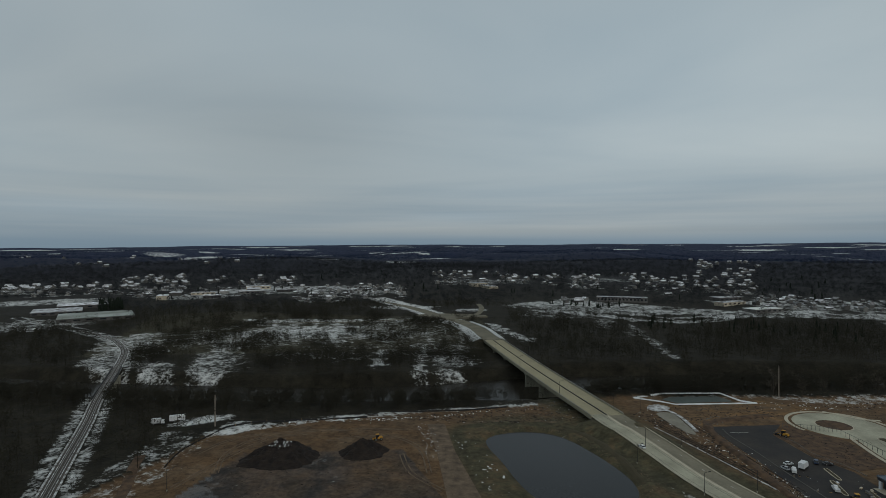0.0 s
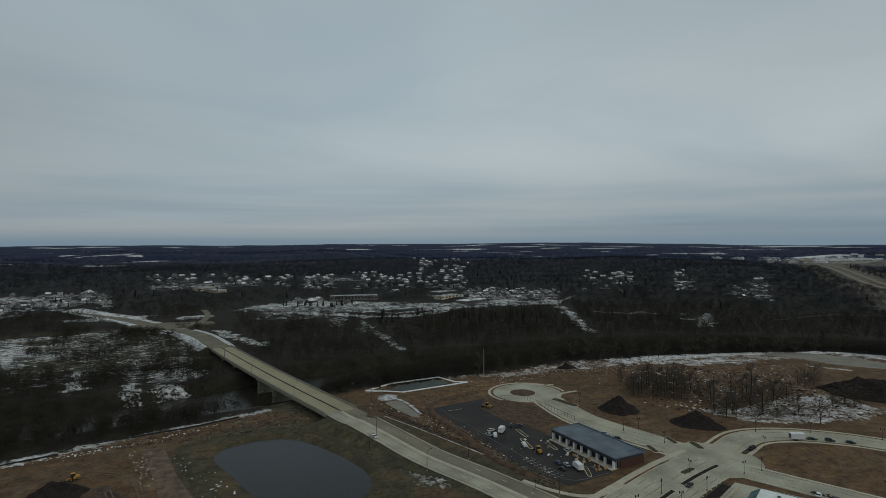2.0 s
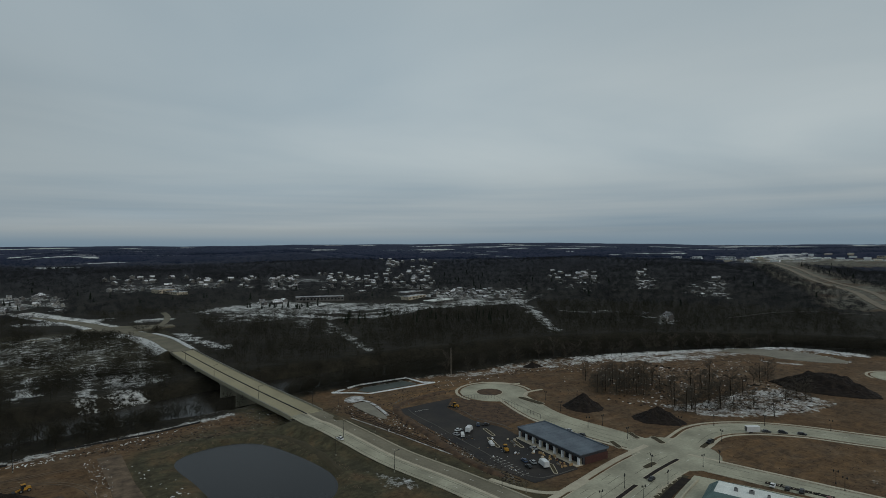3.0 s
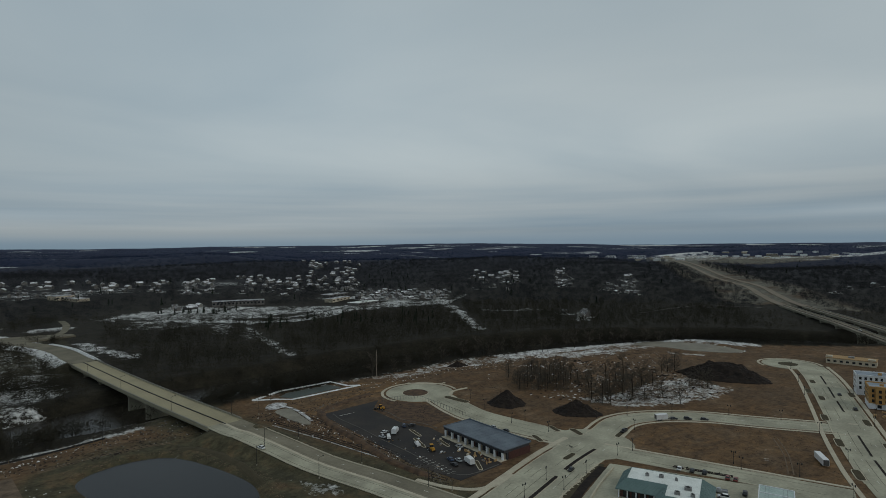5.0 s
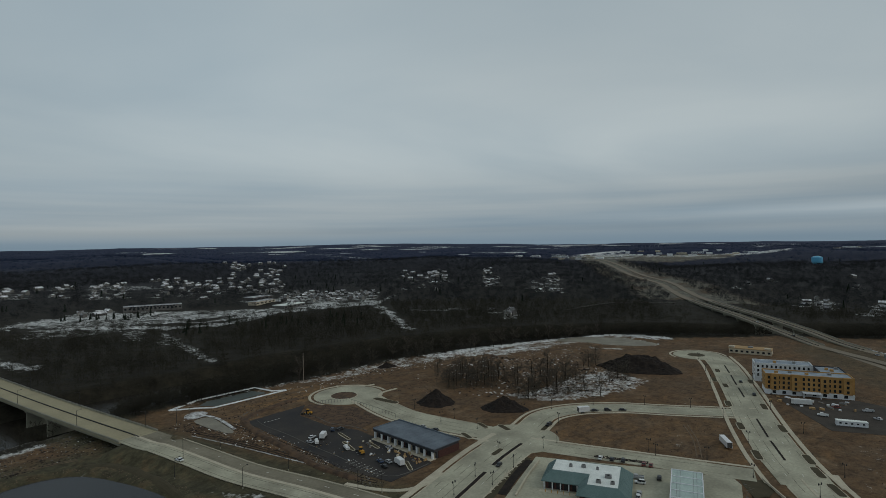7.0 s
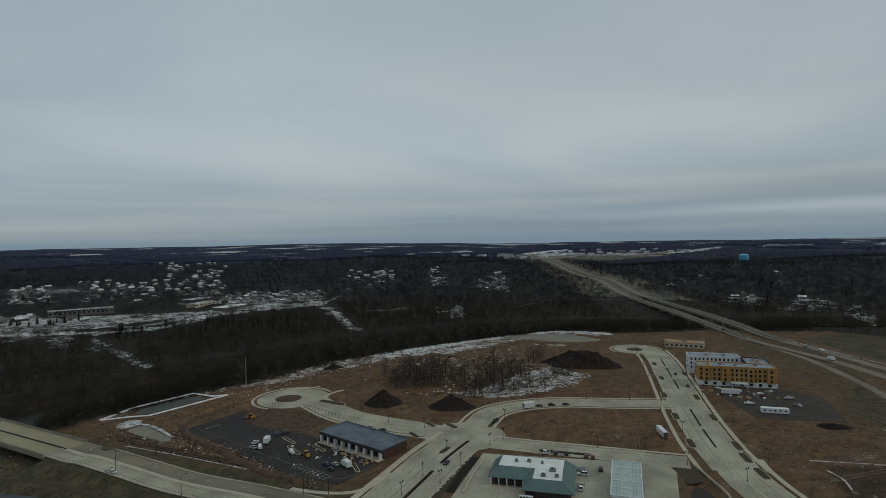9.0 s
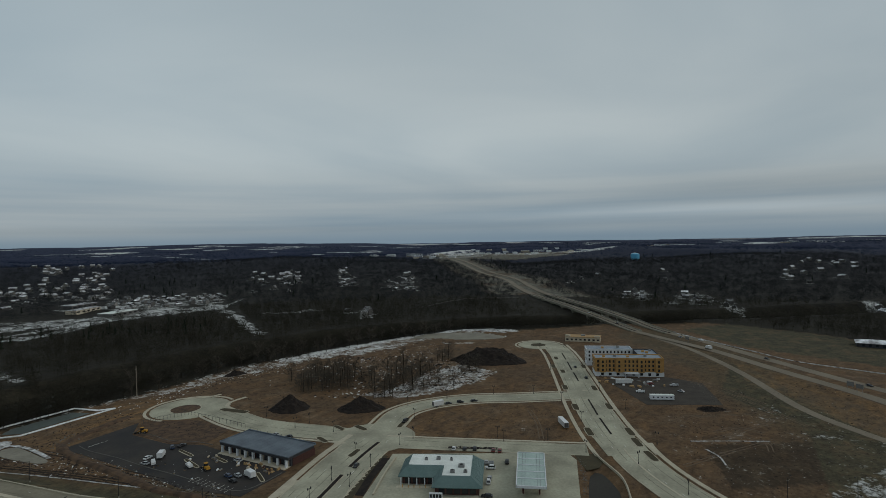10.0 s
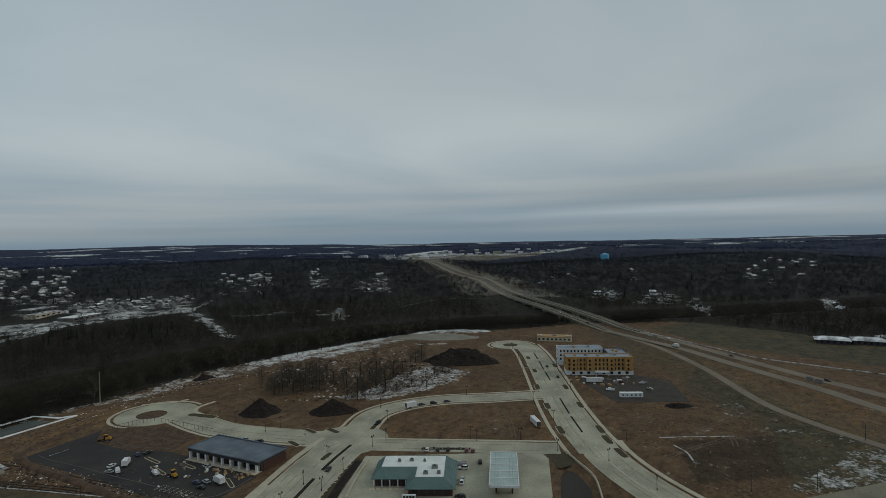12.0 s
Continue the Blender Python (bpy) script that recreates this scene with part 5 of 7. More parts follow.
def car(colour, suv=False):
    t = thing("suv" if suv else "car", f"{colour} {'sport utility vehicle' if suv else 'saloon car'} parked on pavement", "car")
    top, roof = (0.95, 1.75) if suv else (0.85, 1.42)

    def ring(x, w, z0, z1):
        return [(x, -w, z0), (x, w, z0), (x, w * 1.02, (z0 + z1) / 2), (x, w * 0.93, z1), (x, -w * 0.93, z1), (x, -w * 1.02, (z0 + z1) / 2)]

    part("body", loft(Build(), [ring(-2.25, 0.72, 0.38, top * 0.86), ring(-2.05, 0.88, 0.25, top), ring(-0.6, 0.9, 0.22, top + 0.03), ring(0.9, 0.9, 0.22, top), ring(1.9, 0.86, 0.25, top * 0.88), ring(2.2, 0.7, 0.36, top * 0.72)]), PAINTS[colour], t)
    r0 = -2.1 if suv else -1.75
    part("window", loft(Build(), [ring(r0, 0.74, top - 0.02, top + 0.04), ring(r0 + 0.45, 0.72, top - 0.02, roof - 0.05), ring(0.25, 0.72, top - 0.02, roof - 0.05), ring(1.05, 0.76, top - 0.02, top + 0.04)]), GLASS, t, "dark glass")
    part("roof", loft(Build(), [ring(r0 + 0.42, 0.66, roof - 0.08, roof - 0.03), ring(-0.4, 0.68, roof - 0.08, roof), ring(0.3, 0.66, roof - 0.08, roof - 0.03)]), PAINTS[colour], t)
    wheels(t, (-1.35, 1.4), 0.9)
    for s in (-0.6, 0.6):
        part("headlight", Build().box(2.08, 2.2, s - 0.17, s + 0.17, 0.55, 0.68, 0.01), GLASS, t)
    return t


def pickup(colour):
    t = thing("pickup_truck", f"{colour} pickup truck with an open bed", "pickup truck")
    part("body", Build().box(-2.8, 2.7, -0.95, 0.95, 0.45, 1.05, 0.05), PAINTS[colour], t)
    part("bed", Build().box(-2.75, -0.55, -0.93, -0.83, 1.05, 1.45).box(-2.75, -0.55, 0.83, 0.93, 1.05, 1.45).box(-2.8, -2.7, -0.93, 0.93, 1.05, 1.45), PAINTS[colour], t)
    part("cab", Build().box(-0.5, 1.4, -0.9, 0.9, 1.05, 1.9, 0.22), PAINTS[colour], t)
    part("window", Build().box(-0.42, 1.36, -0.86, 0.86, 1.15, 1.75, 0.14), GLASS, t)
    wheels(t, (-1.8, 1.8), 0.95, 0.4)
    return t


def box_truck():
    t = thing("box_truck", "white box truck on a building site", "truck")
    part("cargo_box", Build().box(-3.6, 1.2, -1.2, 1.2, 0.95, 3.3, 0.04), PAINTS["white"], t)
    part("cab", Build().box(1.3, 3.1, -1.05, 1.05, 0.6, 2.4, 0.18), PAINTS["white"], t)
    part("window", Build().box(2.55, 3.06, -0.95, 0.95, 1.5, 2.2, 0.12), GLASS, t)
    part("chassis", Build().box(-3.5, 3.0, -0.6, 0.6, 0.5, 0.9), DARKSTEEL, t)
    wheels(t, (-2.3, 2.2), 1.1, 0.48)
    return t


def trailer(length, label, name="cargo_trailer"):
    t = thing(name, label, "trailer")
    h = length / 2
    part("trailer_box", Build().box(-h, h, -1.25, 1.25, 0.9, 3.6, 0.04), PAINTS["white"], t)
    part("door", Build().box(-h - 0.04, -h, -1.1, 1.1, 1.0, 3.45), GREYSIDING, t)
    part("drawbar", Build().box(h, h + 1.4, -0.12, 0.12, 0.75, 0.95), DARKSTEEL, t)
    wheels(t, (-h * 0.55, -h * 0.55 + 1.1), 1.2, 0.45)
    return t


def site_cabin(length):
    t = thing("site_cabin", "long white site office cabin on blocks", "cabin")
    h = length / 2
    part("cabin_wall", Build().box(-h, h, -1.5, 1.5, 0.5, 3.0), WHITEWALL, t)
    part("cabin_roof", Build().box(-h - 0.1, h + 0.1, -1.6, 1.6, 3.0, 3.2, 0.05), ROOFWHITE, t)
    for k in np.arange(-h + 1.2, h - 1, 2.6):
        part("window", Build().box(k, k + 1.0, -1.54, -1.5, 1.5, 2.3), GLASS, t)
    part("skirt", Build().box(-h + 0.1, h - 0.1, -1.4, 1.4, -0.1, 0.5), GREYSIDING, t)
    return t


def loader(label):
    """A small wheeled digging machine."""
    t = thing("wheel_loader", label, "loader")
    part("body", Build().box(-2.4, 0.2, -0.9, 0.9, 0.9, 2.0, 0.12), YELLOW, t)
    part("cab", Build().box(-0.6, 1.0, -0.75, 0.75, 1.3, 3.1, 0.12), GLASS, t)
    part("cab_roof", Build().box(-0.65, 1.05, -0.8, 0.8, 3.08, 3.25, 0.05), YELLOW, t)
    part("boom", Build().tube((0.6, 0.5, 1.5), (3.0, 0.5, 0.8), 0.16, 0.14).tube((0.6, -0.5, 1.5), (3.0, -0.5, 0.8), 0.16, 0.14), YELLOW, t)
    part("bucket", Build().prism([(2.9, -1.2), (3.9, -1.2), (3.9, 1.2), (2.9, 1.2)], 0.1, 1.0), DARKSTEEL, t)
    wheels(t, (-1.6, 1.2), 1.1, 0.7)
    return t


def put(t, x, y, a=0, z=None):
    t.matrix_basis = pose(x, y, (height(x, y) + 0.1) if z is None else z, 0, 0, a)
    return t


proto = {}


def vehicle(kind, colour, x, y, a, z=0.12):
    key = (kind, colour)
    m = pose(x, y, z, 0, 0, a)
    if key in proto:
        return copy_thing(proto[key], m)
    proto[key] = pickup(colour) if kind == "pickup" else car(colour, kind == "suv")
    proto[key].matrix_basis = m
    return proto[key]


for kind, colour, x, y, a in [("car", "white", 231, 123.4, 20), ("car", "black", 233, 118.6, 20), ("suv", "black", 234.9, 114.1, 20), ("car", "red", 237.2, 105.5, 20), ("car", "red", 238.0, 102.6, 20), ("pickup", "silver", 221.5, 101.5, 112), ("suv", "white", 218, 98.6, 112),
                              ("suv", "black", 227.2, 94.4, 20), ("car", "black", 193.1, 89.0, 110), ("car", "black", 193.6, 153.3, 196), ("car", "black", 294.5, 160.5, -38), ("suv", "black", 300.1, 155.1, -45), ("car", "black", 306.2, 148.7, -52),
                              ("suv", "black", 390.6, 100.2, 26), ("car", "black", 420.8, 116.3, 26), ("pickup", "black", 254.7, 166.5, 190), ("car", "white", 157.4, 248.5, 10), ("pickup", "white", 154.8, 240.5, 60), ("car", "silver", 152.6, 243.4, 100),
                              ("pickup", "white", 160, 222.1, 70), ("car", "silver", 162.8, 193.7, 80), ("car", "blue", 160.6, 197.1, 80), ("car", "black", 158, 191, 85), ("car", "silver", 174.3, 206.8, 90), ("car", "black", 175.1, 248.1, 0), ("suv", "blue", 171, 250, 60),
                              ("car", "silver", 207.0, 216.8, 97), ("car", "black", 208.0, 208.1, 97), ("pickup", "white", 369.2, 59.9, 100), ("pickup", "silver", 394.4, 42.2, 120), ("car", "red", 392.3, 57, 110), ("car", "silver", 381.2, 36.6, 60)]:
    vehicle(kind, colour, x, y, a, 0.26 if 340 < x < 425 and y > 95 else 0.16)
for kind, colour, x, y, a in [("car", "black", 505, -15, 222), ("car", "black", 440, -70, 220), ("car", "silver", 583, 56, 40), ("pickup", "white", 571, 37, 220), ("suv", "black", 640, 128, 40), ("car", "white", 700, 175, 40)]:
    vehicle(kind, colour, x, y, a, 1.36 + 6.2 * float(fade(590, 760, x)))
vehicle("car", "white", 95.5, 262, 104, deck_at((0, 268)) + 0.05)
put(box_truck(), 164.5, 188.3, 75, 0.1)
copy_thing(bpy.data.objects["box_truck"], pose(161.5, 244.2, 0.1, 0, 0, 40))
copy_thing(bpy.data.objects["box_truck"], pose(531, 28.5, 1.34, 0, 0, 40))
put(trailer(11, "long white cargo trailer parked on dirt"), 286, 86, 35, 0.0)
put(trailer(7, "white cargo trailer parked at the kerb"), 287.5, 164, -30, 0.14)
copy_thing(bpy.data.objects["cargo_trailer"], pose(386, 73.5, 0.1, 0, 0, -66))
put(site_cabin(14), 358.5, 45.5, -68, 0.05)
put(loader("yellow wheel loader beside a topsoil heap"), -33.5, 280, 200, 0.0)
put(loader("orange wheel loader on a gravel pad"), 178, 285, 120, 0.12)
put(loader("small yellow loader among pallets"), 161.1, 211.9, 75, 0.09)


# ---- long low shop row under construction ----
def shop_row():
    t = thing("shop_building", "long single-storey shop building with a blue-grey roof", "building", 178.5, 180)
    W, D, H = 18.0, 44.0, 5.2
    part("wall", Build().box(2.4, W - 0.2, 0.2, D - 0.2, -0.3, H - 0.5), DARKWALL, t)
    part("end_wall", Build().box(3.5, W, -0.05, 0.18, 0, 3.4), BRICK, t, "red brick facing")
    part("roof", Build().box(0, W + 0.3, -0.5, D + 0.5, H - 0.4, H, 0.0), ROOFBLUE, t)
    part("fascia", Build().box(0.15, 2.4, -0.3, D + 0.3, H - 1.6, H - 0.4), DARKWALL, t, "dark fascia band")
    part("parapet", Build().box(W - 0.2, W + 0.3, -0.5, D + 0.5, H, H + 0.5).box(0, W - 0.2, D + 0.2, D + 0.5, H, H + 0.3), ROOFBLUE, t)
    for k in range(9):
        y = 0.8 + k * 5.25
        part("pillar", Build().box(0.3, 1.2, y, y + 1.0, -0.3, H - 1.6), WHITEWALL, t)
        if k < 8:
            part("shop_window", Build().box(2.3, 2.38, y + 1.6, y + 4.6, 0.3, 3.6), GLASS, t)
            part("brick_panel", Build().box(2.2, 2.29, y + 0.2, y + 1.3, 0, 3.8), BRICK if k % 3 == 1 else CREAM, t)
    part("slab_edge", Build().box(-1.8, 2.3, 0, D, -0.2, 0.14), CREAM, t)
    for k in range(15):
        part("roof_seam", Build().box(0.1, W - 0.3, k * 3.1 + 0.3, k * 3.1 + 0.42, H, H + 0.05), ROOFBLUE, t)
    for y in np.arange(0, 44, 2.4):
        part("guard_post", Build().tube((W + 0.1, y, H + 0.5), (W + 0.1, y, H + 1.3), 0.05, 0.05, 5), DARKSTEEL, t)
    return t


shop_row()


def pallet_stack(x, y, a, mat, label, w=2.2, d=1.4, h=1.0):
    t = thing("material_stack", label, "building supplies", x, y, 0.1, a, "stacks of building supplies")
    part("pallet", Build().box(-w / 2, w / 2, -d / 2, d / 2, 0, 0.14), TIMBER, t)
    part("load", Build().box(-w / 2 + 0.05, w / 2 - 0.05, -d / 2 + 0.05, d / 2 - 0.05, 0.14, h, 0.03), mat, t)


g = random.Random(4)
for k in range(30):
    y = g.uniform(182, 224)
    pallet_stack(g.uniform(170.5, 176.5), y, g.uniform(0, 90), g.choice([WHITEWALL, CREAM, TIMBER, TIMBER, BRICK, GREYSIDING]), "wrapped stack of building supplies", g.uniform(0.8, 2.2), g.uniform(0.5, 1.1), g.uniform(0.4, 0.9))
for k in range(18):
    x, y = g.uniform(150, 170), g.uniform(186, 250)
    pallet_stack(x, y, g.uniform(0, 90), g.choice([WHITEWALL, STEEL, STEEL, GREYSIDING, GREYSIDING, DARKSTEEL]), "pale stack of building supplies on asphalt", g.uniform(0.8, 2.6), g.uniform(0.4, 0.9), g.uniform(0.3, 0.8))
for k in range(26):
    u, w = g.uniform(-4, 44), g.uniform(-30, -6)
    pallet_stack(401 + 0.355 * u + 0.934 * w, 96 - 0.934 * u + 0.355 * w, g.uniform(0, 90), g.choice([WHITEWALL, SNOW, TIMBER, STEEL]), "stack of building supplies by the hotel", g.uniform(1.0, 3.6), g.uniform(0.8, 2.0), g.uniform(0.4, 1.5))


# ---- steel frame of posts on the gravel pad ----
t = thing("foundation_frame", "low grid of steel posts and beams on gravel", "steel frame")
for i, (ax, ay, bx, by) in enumerate([(186, 299, 196, 297), (196, 297, 210, 291), (210, 291, 209.5, 266), (209.5, 266, 208.5, 241)]):
    for k in range(9):
        q = k / 8
        x, y = ax + (bx - ax) * q, ay + (by - ay) * q
        part("post", Build().tube((x, y, 0), (x, y, 2.4), 0.09, 0.09, 5), GREYSIDING, t)
    for z in (2.4,):
        part("beam", Build().tube((ax, ay, z), (bx, by, z), 0.09, 0.09, 4), GREYSIDING, t)


# ---- filling station: shop and canopy ----
def filling_shop():
    t = thing("filling_station_shop", "brick shop with green skirt roof and white flat roof", "building")
    t.matrix_basis = Matrix(((0.39, -0.92, 0, 203.6), (-0.92, -0.39, 0, 132.6), (0, 0, -1, 0), (0, 0, 0, 1))) @ Matrix.Diagonal((1, 1, -1, 1))
    # local: x along the back, y towards the forecourt
    foot = [(0.8, 0.8), (33, 0.8), (33, 25.5), (15.5, 25.5), (15.5, 16.5), (0.8, 16.5)]
    part("wall", Build().prism(foot[::-1], -0.3, 3.6), BRICK, t)
    outer = [(-0.8, -0.6), (34.4, -0.6), (34.4, 27), (14.2, 27), (14.2, 17.8), (-0.8, 17.8)]
    inner = [(2.8, 0.4), (29.5, 0.4), (29.5, 22.2), (18.0, 22.2), (18.0, 12.2), (2.8, 12.2)]
    for i in range(6):
        j = (i + 1) % 6
        part("skirt_roof", Build().add([(*outer[i], 3.5), (*outer[j], 3.5), (*inner[j], 6.3), (*inner[i], 6.3), (*outer[i], 3.25), (*outer[j], 3.25), (*inner[j], 6.0), (*inner[i], 6.0)],
                                       [(0, 1, 2, 3), (7, 6, 5, 4), (0, 4, 5, 1), (1, 5, 6, 2), (2, 6, 7, 3), (3, 7, 4, 0)]), ROOFGREEN, t)
        for s in np.arange(0.04, 1.0, 1.0 / max(3, int(math.dist(outer[i], outer[j]) / 1.2))):
            a = Vector((*outer[i], 3.53)).lerp(Vector((*outer[j], 3.53)), s)
            b = Vector((*inner[i], 6.33)).lerp(Vector((*inner[j], 6.33)), s)
            part("roof_seam", Build().tube(a, b, 0.05, 0.05, 4), ROOFGREEN, t)
    part("flat_roof", Build().prism(inner[::-1], 5.6, 6.15), ROOFWHITE, t)
    for x, y, w in ((24, 12, 2.6), (21, 18, 2.0), (26.5, 18, 1.6), (9, 6, 1.4), (14, 5, 1.8), (20, 6, 1.1)):
        u = part("roof_unit", Build().box(x, x + w, y, y + w * 0.8, 6.1, 7.2, 0.06), STEEL, t, "grey rooftop air handler")
        part("fan_ring", Build().tube((x + w / 2, y + w * 0.4, 7.2), (x + w / 2, y + w * 0.4, 7.35), w * 0.28, w * 0.28, 10), DARKSTEEL, u)
    for k in range(5):
        part("shop_window", Build().box(17 + k * 3.1, 19.4 + k * 3.1, 25.5, 25.58, 0.5, 2.8), GLASS, t)
    for k in range(4):
        part("shop_window", Build().box(2 + k * 3.2, 4.4 + k * 3.2, 16.5, 16.58, 0.4, 2.8), GLASS, t)
    for k in range(5):
        part("porch_post", Build().box(0.2 + k * 3.3, 0.6 + k * 3.3, 17.2, 17.6, 0, 3.4), WHITEWALL, t)
    return t


filling_shop()


def pump_canopy():
    t = thing("pump_canopy", "flat pale-green roof canopy over petrol pumps", "canopy", 214.3, 78.4, 0, 19.9)
    L, W = 34.0, 11.6
    part("roof_panel", Build().box(-L / 2, L / 2, -W / 2, W / 2, 4.7, 5.35), CANOPY, t)
    part("fascia", Build().box(-L / 2 - 0.1, L / 2 + 0.1, -W / 2 - 0.1, -W / 2 + 0.25, 4.6, 5.6).box(-L / 2 - 0.1, L / 2 + 0.1, W / 2 - 0.25, W / 2 + 0.1, 4.6, 5.6).box(-L / 2 - 0.1, -L / 2 + 0.3, -W / 2, W / 2, 4.6, 5.6).box(L / 2 - 0.3, L / 2 + 0.1, -W / 2, W / 2, 4.6, 5.6), WHITEWALL, t, "white edge band")
    for x in np.linspace(-L / 2 + 0.3, L / 2 - 0.6, 6)[1:-1]:
        part("roof_rib", Build().box(x, x + 0.35, -W / 2 + 0.3, W / 2 - 0.3, 5.35, 5.6), WHITEWALL, t, "white roof rib")
    for y in (-3.6, -2.4, 2.4, 3.6):
        part("roof_gutter", Build().box(-L / 2 + 0.4, L / 2 - 0.4, y, y + 0.12, 5.35, 5.42), STEEL, t)
    for x in (-12, -4, 4, 12):
        for y in (-3.2, 3.2):
            part("column", Build().box(x - 0.25, x + 0.25, y - 0.25, y + 0.25, 0, 4.7), BRICK, t)
    return t


pump_canopy()
for x in (-12, -4, 4, 12):
    for y in (-3.2, 3.2):
        c, s = math.cos(radians(19.9)), math.sin(radians(19.9))
        t = thing("fuel_pump", "red and black petrol pump on an island", "fuel pump", 214.3 + c * (x + 1.3) - s * y, 78.4 + s * (x + 1.3) + c * y, 0.085, 19.9, "petrol pumps")
        part("cabinet", Build().box(-0.5, 0.5, -0.35, 0.35, 0.15, 2.1, 0.04), PAINTS["red"], t)
        part("island", Build().box(-1.6, 1.6, -0.7, 0.7, 0, 0.15), WALK, t)
        part("screen", Build().box(-0.3, 0.3, -0.37, -0.33, 1.3, 1.7), GLASS, t)


# ---- hotel under construction ----
def hotel():
    t = thing("hotel_building", "four-storey hotel shell in orange and white sheathing", "building")
    t.matrix_basis = pose(401.1, 96.1, 0, 0, 0, -69.2)
    # local: x along the front, y to the back; front towards -y is reversed by building backwards in +y

    def block(x0, x1, y0, y1, h, mat, low, roofmat, face):
        w = part("wall", Build().box(x0, x1, y0, y1, 3.2, h), mat, t)
        part("ground_floor_wall", Build().box(x0 - 0.05, x1 + 0.05, y0 - 0.05, y1 + 0.05, -0.4, 3.2), low, t, "white wrapped ground floor")
        part("roof", Build().box(x0 + 0.3, x1 - 0.3, y0 + 0.3, y1 - 0.3, h - 0.4, h + 0.02), roofmat, t)
        part("parapet", Build().box(x0 - 0.1, x1 + 0.1, y0 - 0.1, y0 + 0.3, h, h + 0.7).box(x0 - 0.1, x1 + 0.1, y1 - 0.3, y1 + 0.1, h, h + 0.7).box(x0 - 0.1, x0 + 0.3, y0 + 0.3, y1 - 0.3, h, h + 0.7).box(x1 - 0.3, x1 + 0.1, y0 + 0.3, y1 - 0.3, h, h + 0.7), mat, t)
        for fl in range(3):
            for x in np.arange(x0 + 1.4, x1 - 1.6, 2.75):
                part("window", Build().box(x, x + 1.25, y0 - 0.06, y0 - 0.005, 3.9 + fl * 3.0, 5.7 + fl * 3.0), GLASS, t)
            for y in np.arange(y0 + 2.0, y1 - 2.0, 3.4) if face else ():
                part("window", Build().box(x0 - 0.06, x0 - 0.005, y, y + 1.25, 3.9 + fl * 3.0, 5.7 + fl * 3.0), GLASS, t)
        for x in np.arange(x0 + 4, x1 - 3, 5.5):
            part("window", Build().box(x, x + 2.0, y0 - 0.12, y0 - 0.055, 0.7, 2.6), GLASS, t)

    block(0, 48, 0, 15, 12.6, SHEATHING, WHITEWALL, ROOFPALE, True)
    for x in (3, 14.5, 30, 42):
        part("bay", Build().box(x, x + 4.5, -1.6, -0.07, 3.2, 13.6), SHEATHING, t, "shallow projecting bay")
        for fl in range(3):
            part("window", Build().box(x + 1.5, x + 2.9, -1.67, -1.6, 3.9 + fl * 3.0, 5.7 + fl * 3.0), GLASS, t)
    block(33, 48, 15.2, 36, 12.4, DARKWALL, WHITEWALL, ROOFPALE, True)
    block(-2, 33, 34, 48, 12.4, WHITEWALL, WHITEWALL, ROOFPALE, True)
    part("porch", Build().box(20, 30, -5, -0.2, 2.8, 3.3).box(20.2, 20.7, -4.8, -4.3, 0, 2.8).box(29.3, 29.8, -4.8, -4.3, 0, 2.8), WHITEWALL, t)
    for k, (x, y) in enumerate([(6, 6), (14, 8), (23, 6), (36, 9), (40, 22), (44, 30), (10, 40), (22, 42), (38, 26)]):
        part("roof_unit", Build().box(x, x + 2, y, y + 1.5, 12.4, 13.8, 0.05), STEEL if k % 2 else SHEATHING, t)
    return t


hotel()


def low_building(name, label, x, y, a, w, d, h, wall, roof, windows=6):
    t = thing(name, label, "building", x, y, height(x, y) - 0.3, a)
    part("wall", Build().box(-w / 2, w / 2, -d / 2, d / 2, -1, h), wall, t)
    part("roof", Build().box(-w / 2 - 0.3, w / 2 + 0.3, -d / 2 - 0.3, d / 2 + 0.3, h, h + 0.5, 0.1), roof, t)
    for k in range(windows):
        xx = -w / 2 + (k + 0.25) * w / windows
        part("window", Build().box(xx, xx + 0.5 * w / windows, -d / 2 - 0.06, -d / 2, h * 0.35, h * 0.7), GLASS, t)
        part("window", Build().box(xx, xx + 0.5 * w / windows, d / 2, d / 2 + 0.06, h * 0.35, h * 0.7), GLASS, t)
    part("roof_unit", Build().box(-2, 2, -1.5, 1.5, h + 0.5, h + 1.7, 0.1), STEEL, t)
    return t


t = low_building("cream_building", "unfinished cream block building with timber framing", 537, 140, -80, 33, 14, 4.5, CREAM, TIMBER, 8)
part("tower_block", Build().box(-16.6, -12, -7.2, -3, 4.5, 6.4).box(11, 16, -7.2, -3, 4.5, 6.2), CREAM, t)


# ---- pavilion with white hipped roofs by the highway ----
def pavilion(x, y, a, w, d, h):
    t = thing("pavilion", "low building with a white hipped roof", "building", x, y, height(x, y), a, "white-roofed pavilions")
    part("wall", Build().box(-w / 2, w / 2, -d / 2, d / 2, -0.5, h), DARKWALL, t)
    b = Build()
    b.add([(-w / 2 - 1, -d / 2 - 1, h), (w / 2 + 1, -d / 2 - 1, h), (w / 2 + 1, d / 2 + 1, h), (-w / 2 - 1, d / 2 + 1, h), (-w / 4, 0, h + 2.4), (w / 4, 0, h + 2.4)], [(0, 1, 5, 4), (1, 2, 5), (2, 3, 4, 5), (3, 0, 4), (3, 2, 1, 0)])
    part("roof", b, ROOFSNOW, t, "snow-white hipped roof")
    for k in range(5):
        part("window", Build().box(-w / 2 + 1 + k * w / 5.4, -w / 2 + 3 + k * w / 5.4, d / 2, d / 2 + 0.06, 0.8, h - 0.6), GLASS, t)


